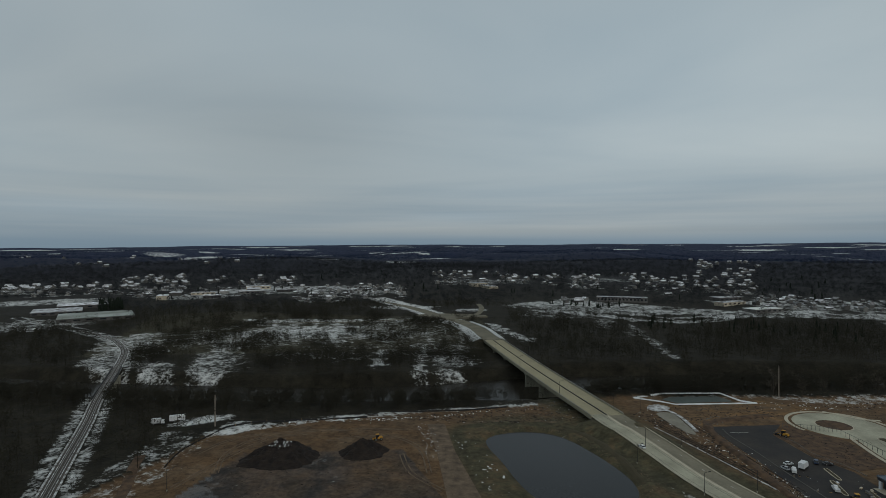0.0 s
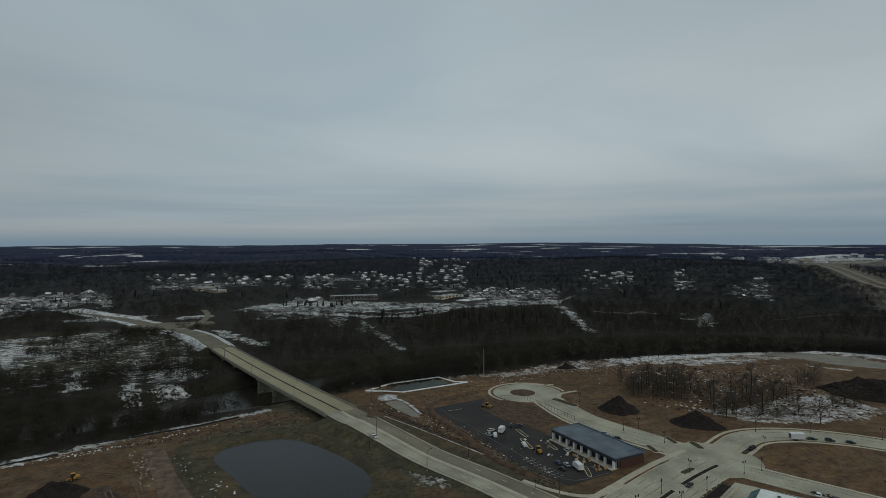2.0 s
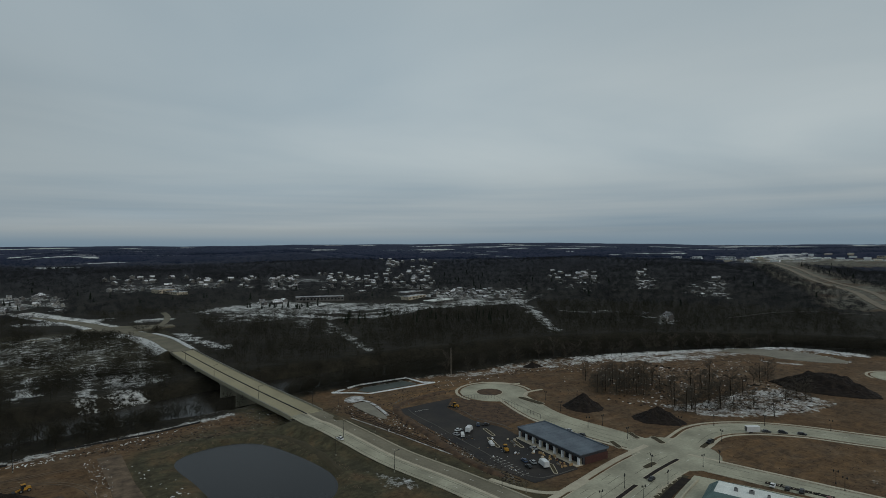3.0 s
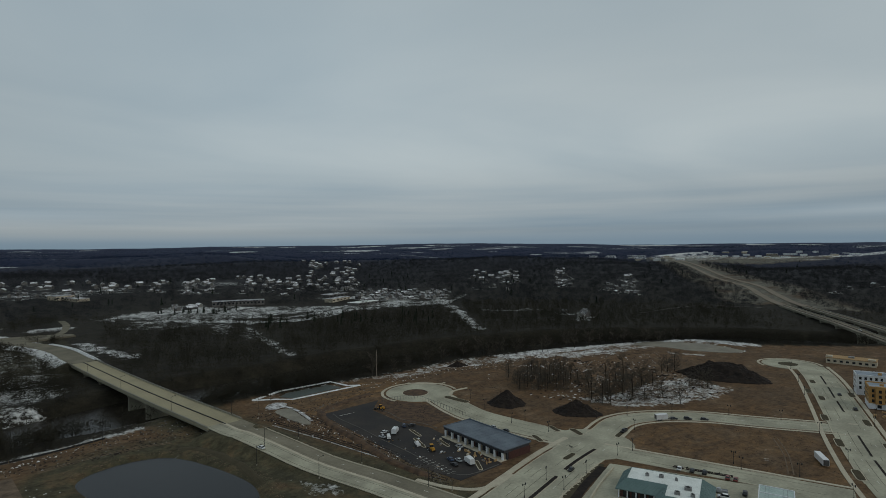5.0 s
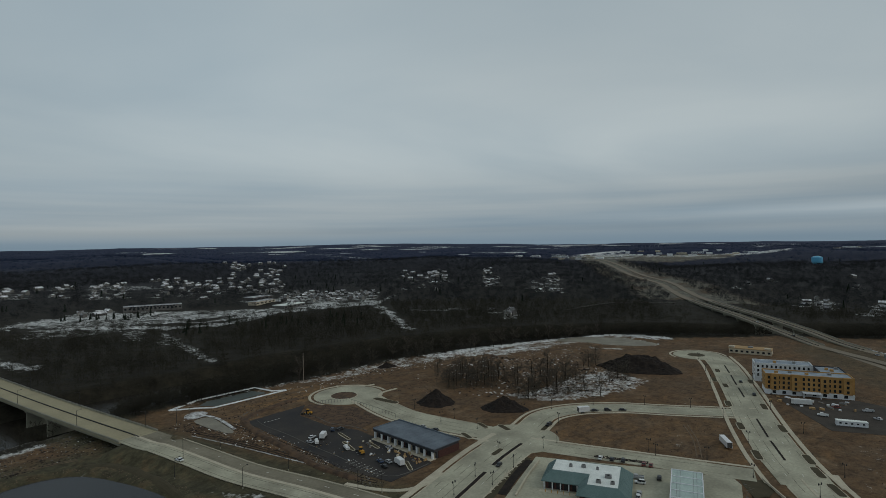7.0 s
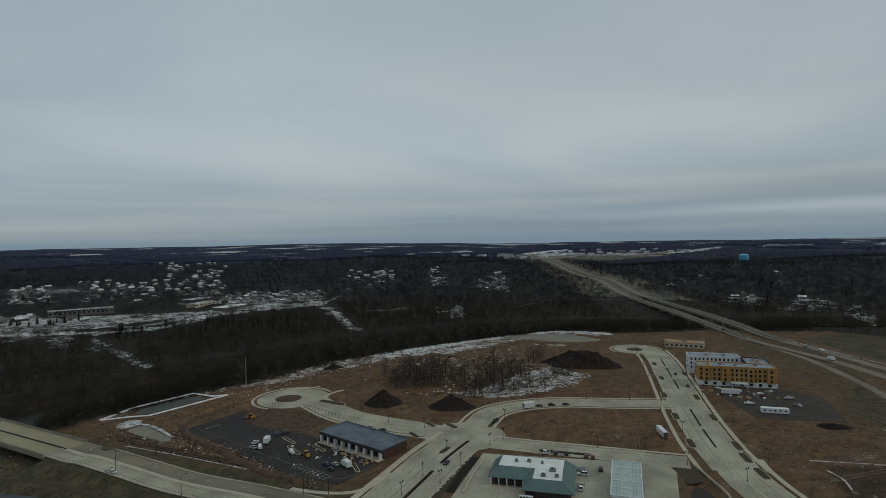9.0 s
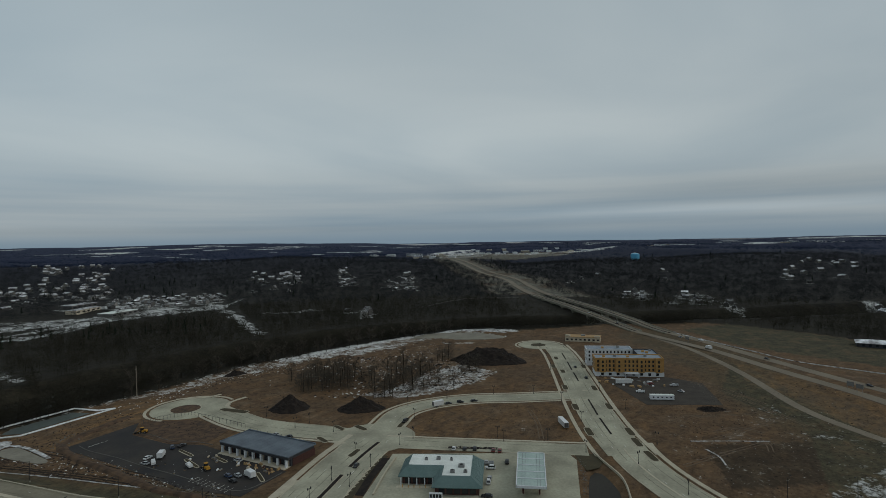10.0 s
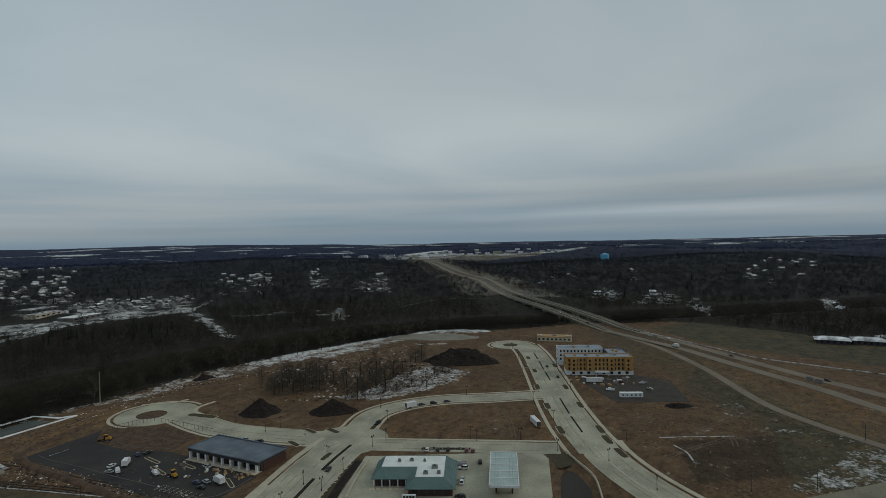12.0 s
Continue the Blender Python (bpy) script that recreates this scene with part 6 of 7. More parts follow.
pavilion(606, -100, 85, 26, 18, 3.6)
pavilion(611, -128, 85, 24, 20, 3.6)
pavilion(630, -148, 85, 20, 14, 3.4)


# ---- water tower ----
def water_tower():
    x, y = bearing(80.5, 1900)
    z = height(x, y)
    t = thing("water_tower", "sky-blue drum water tower above the woods", "water tower", x, y, z)
    top = 52.0 - z
    prof = [(9, top - 24), (13, top - 22), (13.8, top - 20), (13.8, top - 5), (13, top - 3.4), (7, top - 1.0), (0.6, top)]
    rings = [[(r * math.cos(2 * math.pi * i / 28), r * math.sin(2 * math.pi * i / 28), h) for i in range(28)] for r, h in prof]
    part("tank", loft(Build(), rings), TANKBLUE, t)
    part("tank_cap", Build().tube((0, 0, top - 3.0), (0, 0, top + 0.3), 12.4, 1.0, 24), ROOFWHITE, t, "pale domed cap")
    part("stem", Build().tube((0, 0, -1), (0, 0, top - 21), 3.2, 2.6, 14), STEEL, t)
    for k in range(6):
        a = k * math.pi / 3
        part("leg", Build().tube((11 * math.cos(a), 11 * math.sin(a), -1), (11 * math.cos(a), 11 * math.sin(a), top - 21), 0.5, 0.45, 6), TANKBLUE, t)
    return t


water_tower()


# ---- houses of the town ----
def gable_house(w, d, h, rise, wall, label, roof=ROOFSNOW):
    t = thing("house", label, "house", group="houses of the town")
    part("wall", Build().add([(-w / 2, -d / 2, -2), (w / 2, -d / 2, -2), (w / 2, d / 2, -2), (-w / 2, d / 2, -2), (-w / 2, -d / 2, h), (w / 2, -d / 2, h), (w / 2, d / 2, h), (-w / 2, d / 2, h), (-w / 2, 0, h + rise), (w / 2, 0, h + rise)],
                             [(0, 1, 5, 4), (2, 3, 7, 6), (1, 2, 6, 9, 5), (3, 0, 4, 8, 7), (4, 5, 9, 8), (6, 7, 8, 9)]), wall, t)
    e, k = 0.5, rise / (d / 2)
    for s in (-1, 1):
        part("roof_slope", Build().add([(-w / 2 - e, 0, h + rise + 0.1), (w / 2 + e, 0, h + rise + 0.1), (w / 2 + e, s * (d / 2 + e), h - e * k + 0.1), (-w / 2 - e, s * (d / 2 + e), h - e * k + 0.1),
                                        (-w / 2 - e, 0, h + rise + 0.35), (w / 2 + e, 0, h + rise + 0.35), (w / 2 + e, s * (d / 2 + e), h - e * k + 0.35), (-w / 2 - e, s * (d / 2 + e), h - e * k + 0.35)],
                                       [(0, 1, 2, 3), (4, 5, 6, 7), (0, 1, 5, 4), (1, 2, 6, 5), (2, 3, 7, 6), (3, 0, 4, 7)]), roof, t, "snow-covered roof slope" if roof is ROOFSNOW else "dark roof slope with thin snow")
    part("chimney", Build().box(w * 0.2, w * 0.2 + 0.8, -0.4, 0.4, h, h + rise + 1.0), BRICK, t)
    for s in (-1, 1):
        for x in (-w * 0.28, w * 0.2):
            part("window", Build().box(x, x + 1.4, s * d / 2 - 0.06, s * d / 2 + 0.06, 1.2, 2.8), GLASS, t)
    return t


HOUSES = [gable_house(13, 8.5, 5.4, 2.8, SIDING, "pale house with a snow-covered gable roof"), gable_house(10, 8, 6.0, 3.4, SIDING, "tall narrow house with thin snow on its roof", PATCHROOF), gable_house(17, 10, 3.4, 2.6, GREYSIDING, "long low house with a snowy roof"), gable_house(11, 9, 5.6, 3.2, GREYSIDING, "dark house with a steep half-bare roof", PATCHROOF)]
first = dict.fromkeys(range(4), True)
g = random.Random(13)
HOUSE_SPOTS.sort(key=lambda q: math.hypot(*q))
for p in HOUSE_SPOTS[:290]:
    k = g.choice((0, 1, 1, 2, 3, 3))
    m = pose(p[0], p[1], height(*p), 0, 0, g.choice((0, 90, 20, 110)) + g.uniform(-8, 8))
    if first[k]:
        HOUSES[k].matrix_basis = m
        first[k] = False
    else:
        copy_thing(HOUSES[k], m @ Matrix.Diagonal((*(3 * [g.uniform(0.42, 0.82)]), 1)))


# ---- larger flat-roofed buildings ----
def hall(name, label, az, r, a, w, d, h, wall, roof, windows=6):
    x, y = bearing(az, r)
    placed.append((x, y))
    return low_building(name, label, x, y, a, w, d, h, wall, roof, windows)


school = hall("school_building", "two-storey school building with long window bands", 18.1, 960, -16, 80, 18, 7.5, GREYSIDING, ROOFSNOW, 14)
for k in range(14):
    part("window", Build().box(-31 + k * 4.45, -28 + k * 4.45, -9.1, -9, 5.8, 7.6), GLASS, school)
hall("factory_building", "broad factory hall with a dull grey-green roof", -32.4, 872, 33, 86, 66, 4.5, GREYSIDING, ROOFDULL, 6)
hall("factory_building", "low factory hall with old snow on its roof", -35.2, 938, 33, 58, 52, 4.5, GREYSIDING, ROOFSNOW, 6)
hall("factory_building", "pale factory hall behind a larger one", -33.2, 1000, 33, 70, 40, 5, GREYSIDING, ROOFSNOW, 6)
g = random.Random(31)
for az, r, n in ((-25, 1120, 6), (-20, 1180, 7), (-15, 1120, 7), (-10, 1090, 5), (-6, 1060, 3), (60, 2350, 8), (66, 2500, 10), (70, 2450, 8), (74, 2600, 6), (56, 2500, 5), (84, 2900, 4), (92, 3200, 3), (3, 1150, 2), (14, 1380, 3), (29.5, 985, 3)):
    far = r > 2000
    for k in range(n):
        for _ in range(20):
            aa, rr = az + g.uniform(-2.2, 2.2), r + g.uniform(-70, 90) * (2 if far else 1)
            x, y = bearing(aa, rr)
            if all(math.hypot(x - p, y - q) > (55 if far else 38) for p, q in placed):
                hall("commercial_building", "flat-roofed commercial building under old snow", aa, rr, g.choice((20, 110, 25)), g.uniform(26, 52), g.uniform(16, 28), g.uniform(4, 7), g.choice((WHITEWALL, WHITEWALL, CREAM) if far else (SIDING, GREYSIDING, CREAM)), g.choice((ROOFSNOW, ROOFSNOW, ROOFWHITE)), 5)
                break


# ---- single bare trees ----
def detailed_tree(seed, h, spread):
    gg = random.Random(seed)
    t = thing("bare_tree", "leafless grey-brown deciduous tree with spreading limbs", "tree", group="bare trees on the building land")
    trunk, crown = Build(), Build()
    lean = Vector((gg.uniform(-0.06, 0.06), gg.uniform(-0.06, 0.06), 1))
    top = lean * (h * 0.8)
    trunk.tube((0, 0, -0.4), lean * (h * 0.35), 0.017 * h, 0.012 * h, 7)
    trunk.tube(lean * (h * 0.35), top, 0.012 * h, 0.004 * h, 6)
    for k in range(13):
        q = gg.uniform(0.14, 0.95)
        p = lean * (h * 0.8 * q)
        a = 2.4 * k + gg.uniform(-0.4, 0.4)
        reach = spread * gg.uniform(0.55, 1.0) * (1.15 - 0.6 * q)
        e = p + Vector((math.cos(a) * reach, math.sin(a) * reach, h * gg.uniform(0.12, 0.30)))
        mid = p.lerp(e, 0.5) + Vector((0, 0, -0.03 * h))
        crown.tube(p, mid, 0.0075 * h, 0.005 * h, 4).tube(mid, e, 0.005 * h, 0.002 * h, 4)
        for j in range(8):
            s = p.lerp(e, gg.uniform(0.3, 1.0))
            d = s + Vector((gg.gauss(math.cos(a) * 0.4, 0.7), gg.gauss(math.sin(a) * 0.4, 0.7), gg.uniform(0.2, 1.3))) * (0.11 * h)
            crown.tube(s, d, 0.0040 * h, 0.0022 * h, 3)
            for i in range(4):
                s2 = s.lerp(d, gg.uniform(0.3, 1.0))
                d2 = s2 + Vector((gg.gauss(0, 0.6), gg.gauss(0, 0.6), gg.uniform(0.0, 0.9))) * (0.07 * h)
                crown.tube(s2, d2, 0.0034 * h, 0.0018 * h, 3)
    part("trunk", trunk, BARK, t)
    part("crown", crown, TWIGLIGHT, t)
    return t


TREES = [detailed_tree(s, h, w) for s, h, w in ((1, 15.5, 6.4), (2, 13.5, 5.6), (3, 17, 7.2), (4, 11, 5.0))]
g = random.Random(8)
spots = []
while len(spots) < 54:
    cx, cy = CLUMPS[len(spots) % len(CLUMPS)]
    x, y = g.gauss(cx, 6), g.gauss(cy, 6)
    if all(math.hypot(x - a, y - b) > 4.5 for a, b in spots):
        spots.append((x, y))
RIM = np.array(DEVELOPMENT[8:14], float)
for q in np.arange(0.06, 0.97, 0.028):
    s = q * (len(RIM) - 1)
    i = int(s)
    p = RIM[i] * (1 - s + i) + RIM[min(i + 1, len(RIM) - 1)] * (s - i)
    if p[0] > 215:
        spots.append((p[0] + g.uniform(-3, 3), p[1] + g.uniform(-2, 6)))
for i, (x, y) in enumerate(spots):
    m = pose(x, y, height(x, y), 0, 0, g.uniform(0, 360))
    if i < 4:
        TREES[i].matrix_basis = m
    else:
        k = g.randrange(4)
        copy_thing(TREES[k], m)

# conifers: a dark clump by the factory, a row above the wood and single ones in the town
xs, ys, hs = [], [], []
g = random.Random(77)
for az0, az1, r0, r1, n, h0, h1 in ((-32.2, -30.4, 925, 1010, 80, 9, 15), (20.5, 38, 690, 790, 34, 9, 14), (12, 17, 880, 910, 12, 7, 12), (-30, 50, 1000, 1600, 110, 7, 14), (50, 104, 900, 2200, 60, 7, 14), (60, 68, 1500, 2000, 40, 8, 14), (10, 19, 890, 930, 8, 7, 10)):
    for _ in range(n):
        x, y = bearing(g.uniform(az0, az1), g.uniform(r0, r1))
        if float(dist_line(HIGHWAY_NEAR, np.array([x]), np.array([y]))[0]) > 50:
            xs.append(x), ys.append(y), hs.append(g.uniform(h0, h1))
plant("conifers", [conifer(s) for s in range(4)], np.array(xs), np.array(ys), np.array(hs), CONIFER, "dark evergreen conifers among bare woods", "conifers", (0.9, 1.4))


# ---- fences, lumps and clutter ----
def silt_fence(points, label):
    t = thing("silt_fence", label, "fence")
    line = smooth_line(points, 4)
    zs = ground_height(line[:, 0], line[:, 1])
    k = len(line)
    b = Build().add([(*line[i], zs[i] - 0.1) for i in range(k)] + [(*line[i], zs[i] + 0.95) for i in range(k)], [(i, i + 1, k + i + 1, k + i) for i in range(k - 1)])
    fabric = part("fabric", b, DARKSTEEL, t, "black woven fabric")
    fabric.modifiers.new("thickness", "SOLIDIFY").thickness = 0.06
    for i in range(0, len(line), 2):
        part("post", Build().tube((line[i][0], line[i][1], zs[i] - 0.3), (line[i][0], line[i][1], zs[i] + 1.15), 0.05, 0.05, 4), TIMBER, t)


silt_fence([(-125, 244), (-127, 264), (-121, 289), (-110, 302), (-84, 309), (-44, 317)], "black silt fence along the yard's edge")
silt_fence([(-32, 327), (12, 330), (40, 337)], "black silt fence above the river bank")


def lumps(name, label, category, zone, n, r0, r1, mat, seed, flat=0.45):
    """Loose clods, stones or snow crusts, each an uneven low lump."""
    gg = np.random.default_rng(seed)
    xs, ys = [], []
    x0, y0 = np.min(zone, 0)
    x1, y1 = np.max(zone, 0)
    while len(xs) < n:
        x, y = gg.uniform(x0, x1, 400), gg.uniform(y0, y1, 400)
        k = inside(zone, x, y)
        xs += list(x[k])
        ys += list(y[k])
    xs, ys = np.array(xs[:n]), np.array(ys[:n])
    zs = ground_height(xs, ys)
    ring = 6
    a = np.arange(ring) * 2 * np.pi / ring
    size = gg.uniform(r0, r1, n) * gg.uniform(0.6, 1.2, n)
    rad = size[:, None] * gg.uniform(0.55, 1.2, (n, ring))
    asp = gg.uniform(0.5, 1.6, (n, 1))
    px, py = xs[:, None] + rad * np.cos(a) * asp, ys[:, None] + rad * np.sin(a) / asp
    v = np.concatenate([np.stack([px, py, np.repeat(zs[:, None] - 0.1, ring, 1)], -1), np.stack([xs, ys, zs + size * flat], -1)[:, None]], 1)
    f = np.array([(i, (i + 1) % ring, ring) for i in range(ring)])
    F = (f[None] + (np.arange(n) * (ring + 1))[:, None, None]).reshape(-1, 3)
    return tagged(new(name, mesh_data(name, v.reshape(-1, 3), F, mat)), label, category, kind="stuff")


lumps("snow_crusts", "crusts of old snow on dead grass by the pond", "snow", [(4, 292), (14, 292), (30, 222), (22, 214), (12, 240)], 40, 0.3, 1.0, SNOW, 3, 0.25)
lumps("snow_crusts", "crusts of old snow scattered over the yard", "snow", [(-15, 306), (-5, 306), (-1, 262), (-8, 262)], 90, 0.2, 0.8, SNOW, 4, 0.3)
lumps("snow_crusts", "broken snow crusts on churned brown earth", "snow", [(128, 335), (146, 300), (150, 250), (146, 200), (136, 205), (134, 260), (122, 330)], 170, 0.2, 0.8, SNOW, 5, 0.3)
lumps("snow_crusts", "broken snow crusts near the river bank", "snow", [(185, 330), (205, 350), (330, 350), (390, 332), (330, 325), (262, 335), (228, 330)], 300, 0.2, 0.8, SNOW, 6, 0.3)
lumps("snow_crusts", "thin snow crusts on rough dirt", "snow", [(255, 25), (330, 20), (372, -12), (330, -44), (270, -50), (222, 0)], 160, 0.15, 0.5, SNOW, 7, 0.15)
lumps("snow_crusts", "snow crusts along the top of the soil heap", "snow", [(-90, 312), (-20, 318), (40, 334), (40, 330), (-20, 313), (-88, 306)], 160, 0.3, 1.0, SNOW, 8, 0.25)
lumps("clods", "brown clods and stones on bare earth", "earth", [(128, 335), (146, 300), (150, 250), (146, 200), (128, 260), (118, 330)], 400, 0.2, 0.7, DIRT, 9)
lumps("clods", "dark clods and rubble near the bank", "earth", [(210, 340), (330, 352), (390, 335), (300, 320)], 300, 0.3, 1.0, SOIL, 10)
lumps("rubble", "grey riprap stones under the bridge", "stones", [(30, 345), (62, 372), (100, 372), (96, 345), (60, 338)], 360, 0.3, 0.9, GRAVEL, 11)
lumps("brush_litter", "dark fallen brush under bare trees", "brush", WOOD_PATCH, 500, 0.4, 1.6, SOIL, 12, 0.5)


# retaining wall beside the small pond
line = smooth_line([(255, 62.5), (245.4, 54.9), (232.3, 45), (214.7, 38.6), (200, 34.5)], 3)
t = thing("retaining_wall", "curved pale concrete retaining wall by water", "wall")
for i in range(len(line) - 1):
    (x0, y0), (x1, y1) = line[i], line[i + 1]
    a = math.atan2(y1 - y0, x1 - x0)
    p = part("wall_panel", Build().box(0, math.hypot(x1 - x0, y1 - y0) + 0.05, -0.25, 0.25, -2.2, 0.9), WALK, t)
    p.matrix_basis = pose(x0, y0, 0, 0, 0, math.degrees(a))

# painted lines in the car park and on the forecourt
t = thing("parking_lines", "white parking lines on new asphalt", "road marking", kind="structure")
for k in range(9):
    part("line", Build().box(149.5, 154.5, 186 + k * 2.8, 186.15 + k * 2.8, 0.09, 0.098), PAINT, t)
part("line", Build().box(153, 163, 291, 291.25, 0.09, 0.098), PAINT, t)

# ---- the snowy depot by the river ----
put(trailer(8, "white cargo trailer standing in snow"), -150, 308, 20)
copy_thing(bpy.data.objects["box_truck"], pose(-158, 303, height(-158, 303) + 0.1, 0, 0, 15))
ribbon("dirt_path", smooth_line([(-143, 258), (-137, 240), (-130, 222), (-122, 195)], 3), 4.5, DIRT, "narrow brown dirt path between snow patches", "track", lift=0.12)
for o in (-1.6, 1.6, -3.1, 3.2):
    ribbon("track_snow", RAIL_CUT, 0.3 if abs(o) < 2 else 0.9, SNOWBANK, "strip of snow between the rails", "snow", level=lambda p: 0.0, lift=0.385 if abs(o) < 2 else 0.25, thick=0.3, offset=o)
# kerbs along the roads
for line, half in ((CUL_ROAD, 9.5), (CURVE_ROAD, 7.5), (SHOP_ROAD, 7.0), (NEAR_PART, 9.2), (CROSS_ROAD, 12.5), (AVENUE, 10.25), (AVENUE_SOUTH, 9.5)):
    for s in (-1, 1):
        ribbon("kerb", line[4:-5], 0.45, WALK, "pale concrete kerb", "kerb", level=deck_at if line is NEAR_PART else None, lift=0.26, thick=0.3, offset=s * (half + 0.1))


def berm(name, label, points, half, h, mat, seed):
    """A long uneven bank of heaped snow or earth."""
    line = smooth_line(points, 3)
    n = side_lines(line, 1)
    v, f = [], []
    prof = [(-1, 0.0), (-0.55, 0.75), (-0.1, 1.0), (0.4, 0.7), (1, 0.0)]
    for i, p in enumerate(line):
        for q, z in prof:
            w = 1 + 0.4 * noise.noise((p[0] * 0.12, p[1] * 0.12, seed + q))
            x, y = p + n[i] * q * half * w
            v.append((x, y, height(x, y) - 0.3 + z * h * w * min(1, i / 4, (len(line) - 1 - i) / 4)))
    k = len(prof)
    for i in range(len(line) - 1):
        for j in range(k - 1):
            a = i * k + j
            f.append((a, a + k, a + k + 1, a + 1))
    return tagged(new(name, mesh_data(name, v, f, mat)), label, "bank")


berm("snow_bank", "long bank of heaped dirty snow on the river edge", [(440, 322), (490, 315), (530, 296), (552, 268), (554, 225)], 3, 0.9, SNOWBANK, 1)
berm("snow_bank", "low bank of dirty snow along the river edge", [(340, 352), (390, 336), (430, 325)], 4, 1.2, SNOWBANK, 2)
berm("earth_bank", "low bank of brown earth beside the car park", [(150, 312), (143, 285), (141, 250), (139, 215), (143, 186)], 3, 1.4, DIRT, 3)
berm("earth_bank", "low bank of orange earth by the basin", [(146, 306), (170, 316), (196, 322)], 4, 1.2, DIRT, 4)
berm("earth_bank", "long grassy bank between road and pond", [(84, 225), (83, 255), (76, 285), (64, 300)], 3, 0.8, GRASS, 5)
ribbon("basin_rim", BASIN_RIM[:5], 2.6, SNOW, "snow-covered rim of the basin", "kerb", lift=0.3)
ribbon("pool_snow", smooth_line([(129, 330), (136, 330.5), (138.6, 322), (138.2, 308), (136.8, 294)], 2), 2.0, SNOWBANK, "broken rim of snow beside a narrow basin", "snow", lift=0.3)
slab("snow_patch", smooth_line([(125, 333), (128, 340), (135, 342.5), (139.5, 336), (136, 331.5), (130, 329)], 2, True), SNOWBANK, "trodden patch of old snow by the basin", "snow", 0.22)
ribbon("basin_rim_south", BASIN_RIM[4:], 2.2, SNOW, "snow-covered rim of the basin", "kerb", lift=0.3)


def road_sign(x, y, a):
    t = thing("highway_sign", "grey back of a highway sign on two posts", "road sign", x, y, height(x, y), a, "highway signs")
    part("panel", Build().box(-2.2, 2.2, -0.06, 0.06, 2.4, 5.2), STEEL, t)
    for s in (-1.5, 1.5):
        part("post", Build().tube((s, 0.1, -0.4), (s, 0.1, 5.0), 0.11, 0.11, 6), STEEL, t)


for x, y, a in ((426, -58, 50), (421, -62, 50), (560, 48, 50), (300, -100, 40)):
    road_sign(x, y, a)


# planting strips and low walls round the forecourt
ribbon("verge", smooth_line([(210, 150.5), (190, 145.5), (168, 139), (150, 134)], 4), 6.0, GRASS, "strip of dead grass beside the road", "verge", lift=0.07)
ribbon("low_wall", smooth_line([(210, 143), (192, 137), (174.4, 130)], 4), 0.7, WALK, "low pale concrete wall beside the forecourt", "wall", lift=0.8, thick=1.0)
ribbon("planting_strip", smooth_line([(232, 127), (241, 105)], 4), 2.6, SOIL, "planting strip of dark mulch behind the shop", "verge", lift=0.2)
lumps("boulders", "pale landscaping boulders in dark mulch", "stones", [(231, 127), (233.5, 128), (242.5, 105.5), (240, 104.5)], 90, 0.3, 0.7, WALK, 21, 0.7)
lumps("shrubs", "low dark clipped shrubs in mulch", "shrubs", [(231, 127), (233.5, 128), (242.5, 105.5), (240, 104.5)], 12, 0.4, 0.9, CONIFER, 22, 0.9)

RUT = PALEDIRT


def wheel_tracks(points, mat=RUT, gauge=1.0):
    line = smooth_line(points, 3)
    for s in (-gauge, gauge):
        ribbon("wheel_track", line, 0.55, mat, "shallow wheel rut across bare dirt", "track", lift=0.085, thick=0.12, offset=s)


for pts in ([(-118, 262), (-108, 282), (-84, 292), (-50, 296), (-10, 298)], [(-100, 240), (-104, 262), (-96, 282), (-70, 290)], [(-60, 280), (-30, 286), (-12, 270), (-6, 240)], [(-112, 225), (-100, 262), (-90, 284)], [(-20, 262), (-14, 240), (0, 222)],
            [(10, 306), (40, 312), (66, 308)], [(300, 10), (308, 2), (304, -8), (292, -10)], [(310, 14), (322, 4), (318, -8)], [(290, 20), (320, 0), (350, -18)], [(330, 30), (345, 5), (360, -14)], [(258, 24), (282, 8), (310, -12)], [(262, 90), (285, 100), (305, 112)],
            [(232, 330), (280, 335), (330, 330), (400, 310), (470, 285)], [(150, 330), (180, 338), (215, 336)], [(138, 245), (141, 225), (140, 200)], [(430, 60), (400, 20), (370, -6), (340, -28)], [(434, 56), (404, 16), (374, -10)], [(410, 230), (440, 225), (470, 200)],
            [(252, 262), (275, 262), (300, 240)], [(268, 215), (285, 205), (310, 190)]):
    wheel_tracks(pts)
for pts in ([(291, 24), (300, 6), (307, -10)], [(283, 17), (276, 11), (267, 8)]):
    ribbon("snow_strip", smooth_line(pts, 2), 0.8, SNOWBANK, "thin strip of dirty snow on dirt", "snow", lift=0.1, thick=0.15)
arc = np.array([(220 + 25.6 * math.cos(a), 302 + 25.6 * math.sin(a)) for a in np.radians(np.arange(-20, 200, 8))])
ribbon("cul_circle_walk", arc, 1.8, WALK, "curved concrete sidewalk", "pavement", lift=0.16)
lumps("site_litter", "grey building waste along the yard's edge", "building waste", [(404, 34), (408, 28), (366, 10), (362, 14)], 44, 0.2, 0.7, GRAVEL, 31, 0.6)
lumps("site_litter", "pale building waste round the shop row", "building waste", [(150, 180), (176, 180), (176, 240), (150, 240)], 60, 0.1, 0.4, WHITEWALL, 32, 0.6)
lumps("site_litter", "brown timber and rubble on the pad", "building waste", [(176, 286), (190, 300), (204, 277), (201, 248), (184, 243), (177, 258)], 260, 0.2, 0.8, SOIL, 33, 0.5)
lumps("clods", "brown clods on churned ground", "earth", [(255, 25), (330, 30), (372, -12), (330, -44), (270, -50), (222, 0)], 700, 0.15, 0.6, DIRT, 34, 0.5)
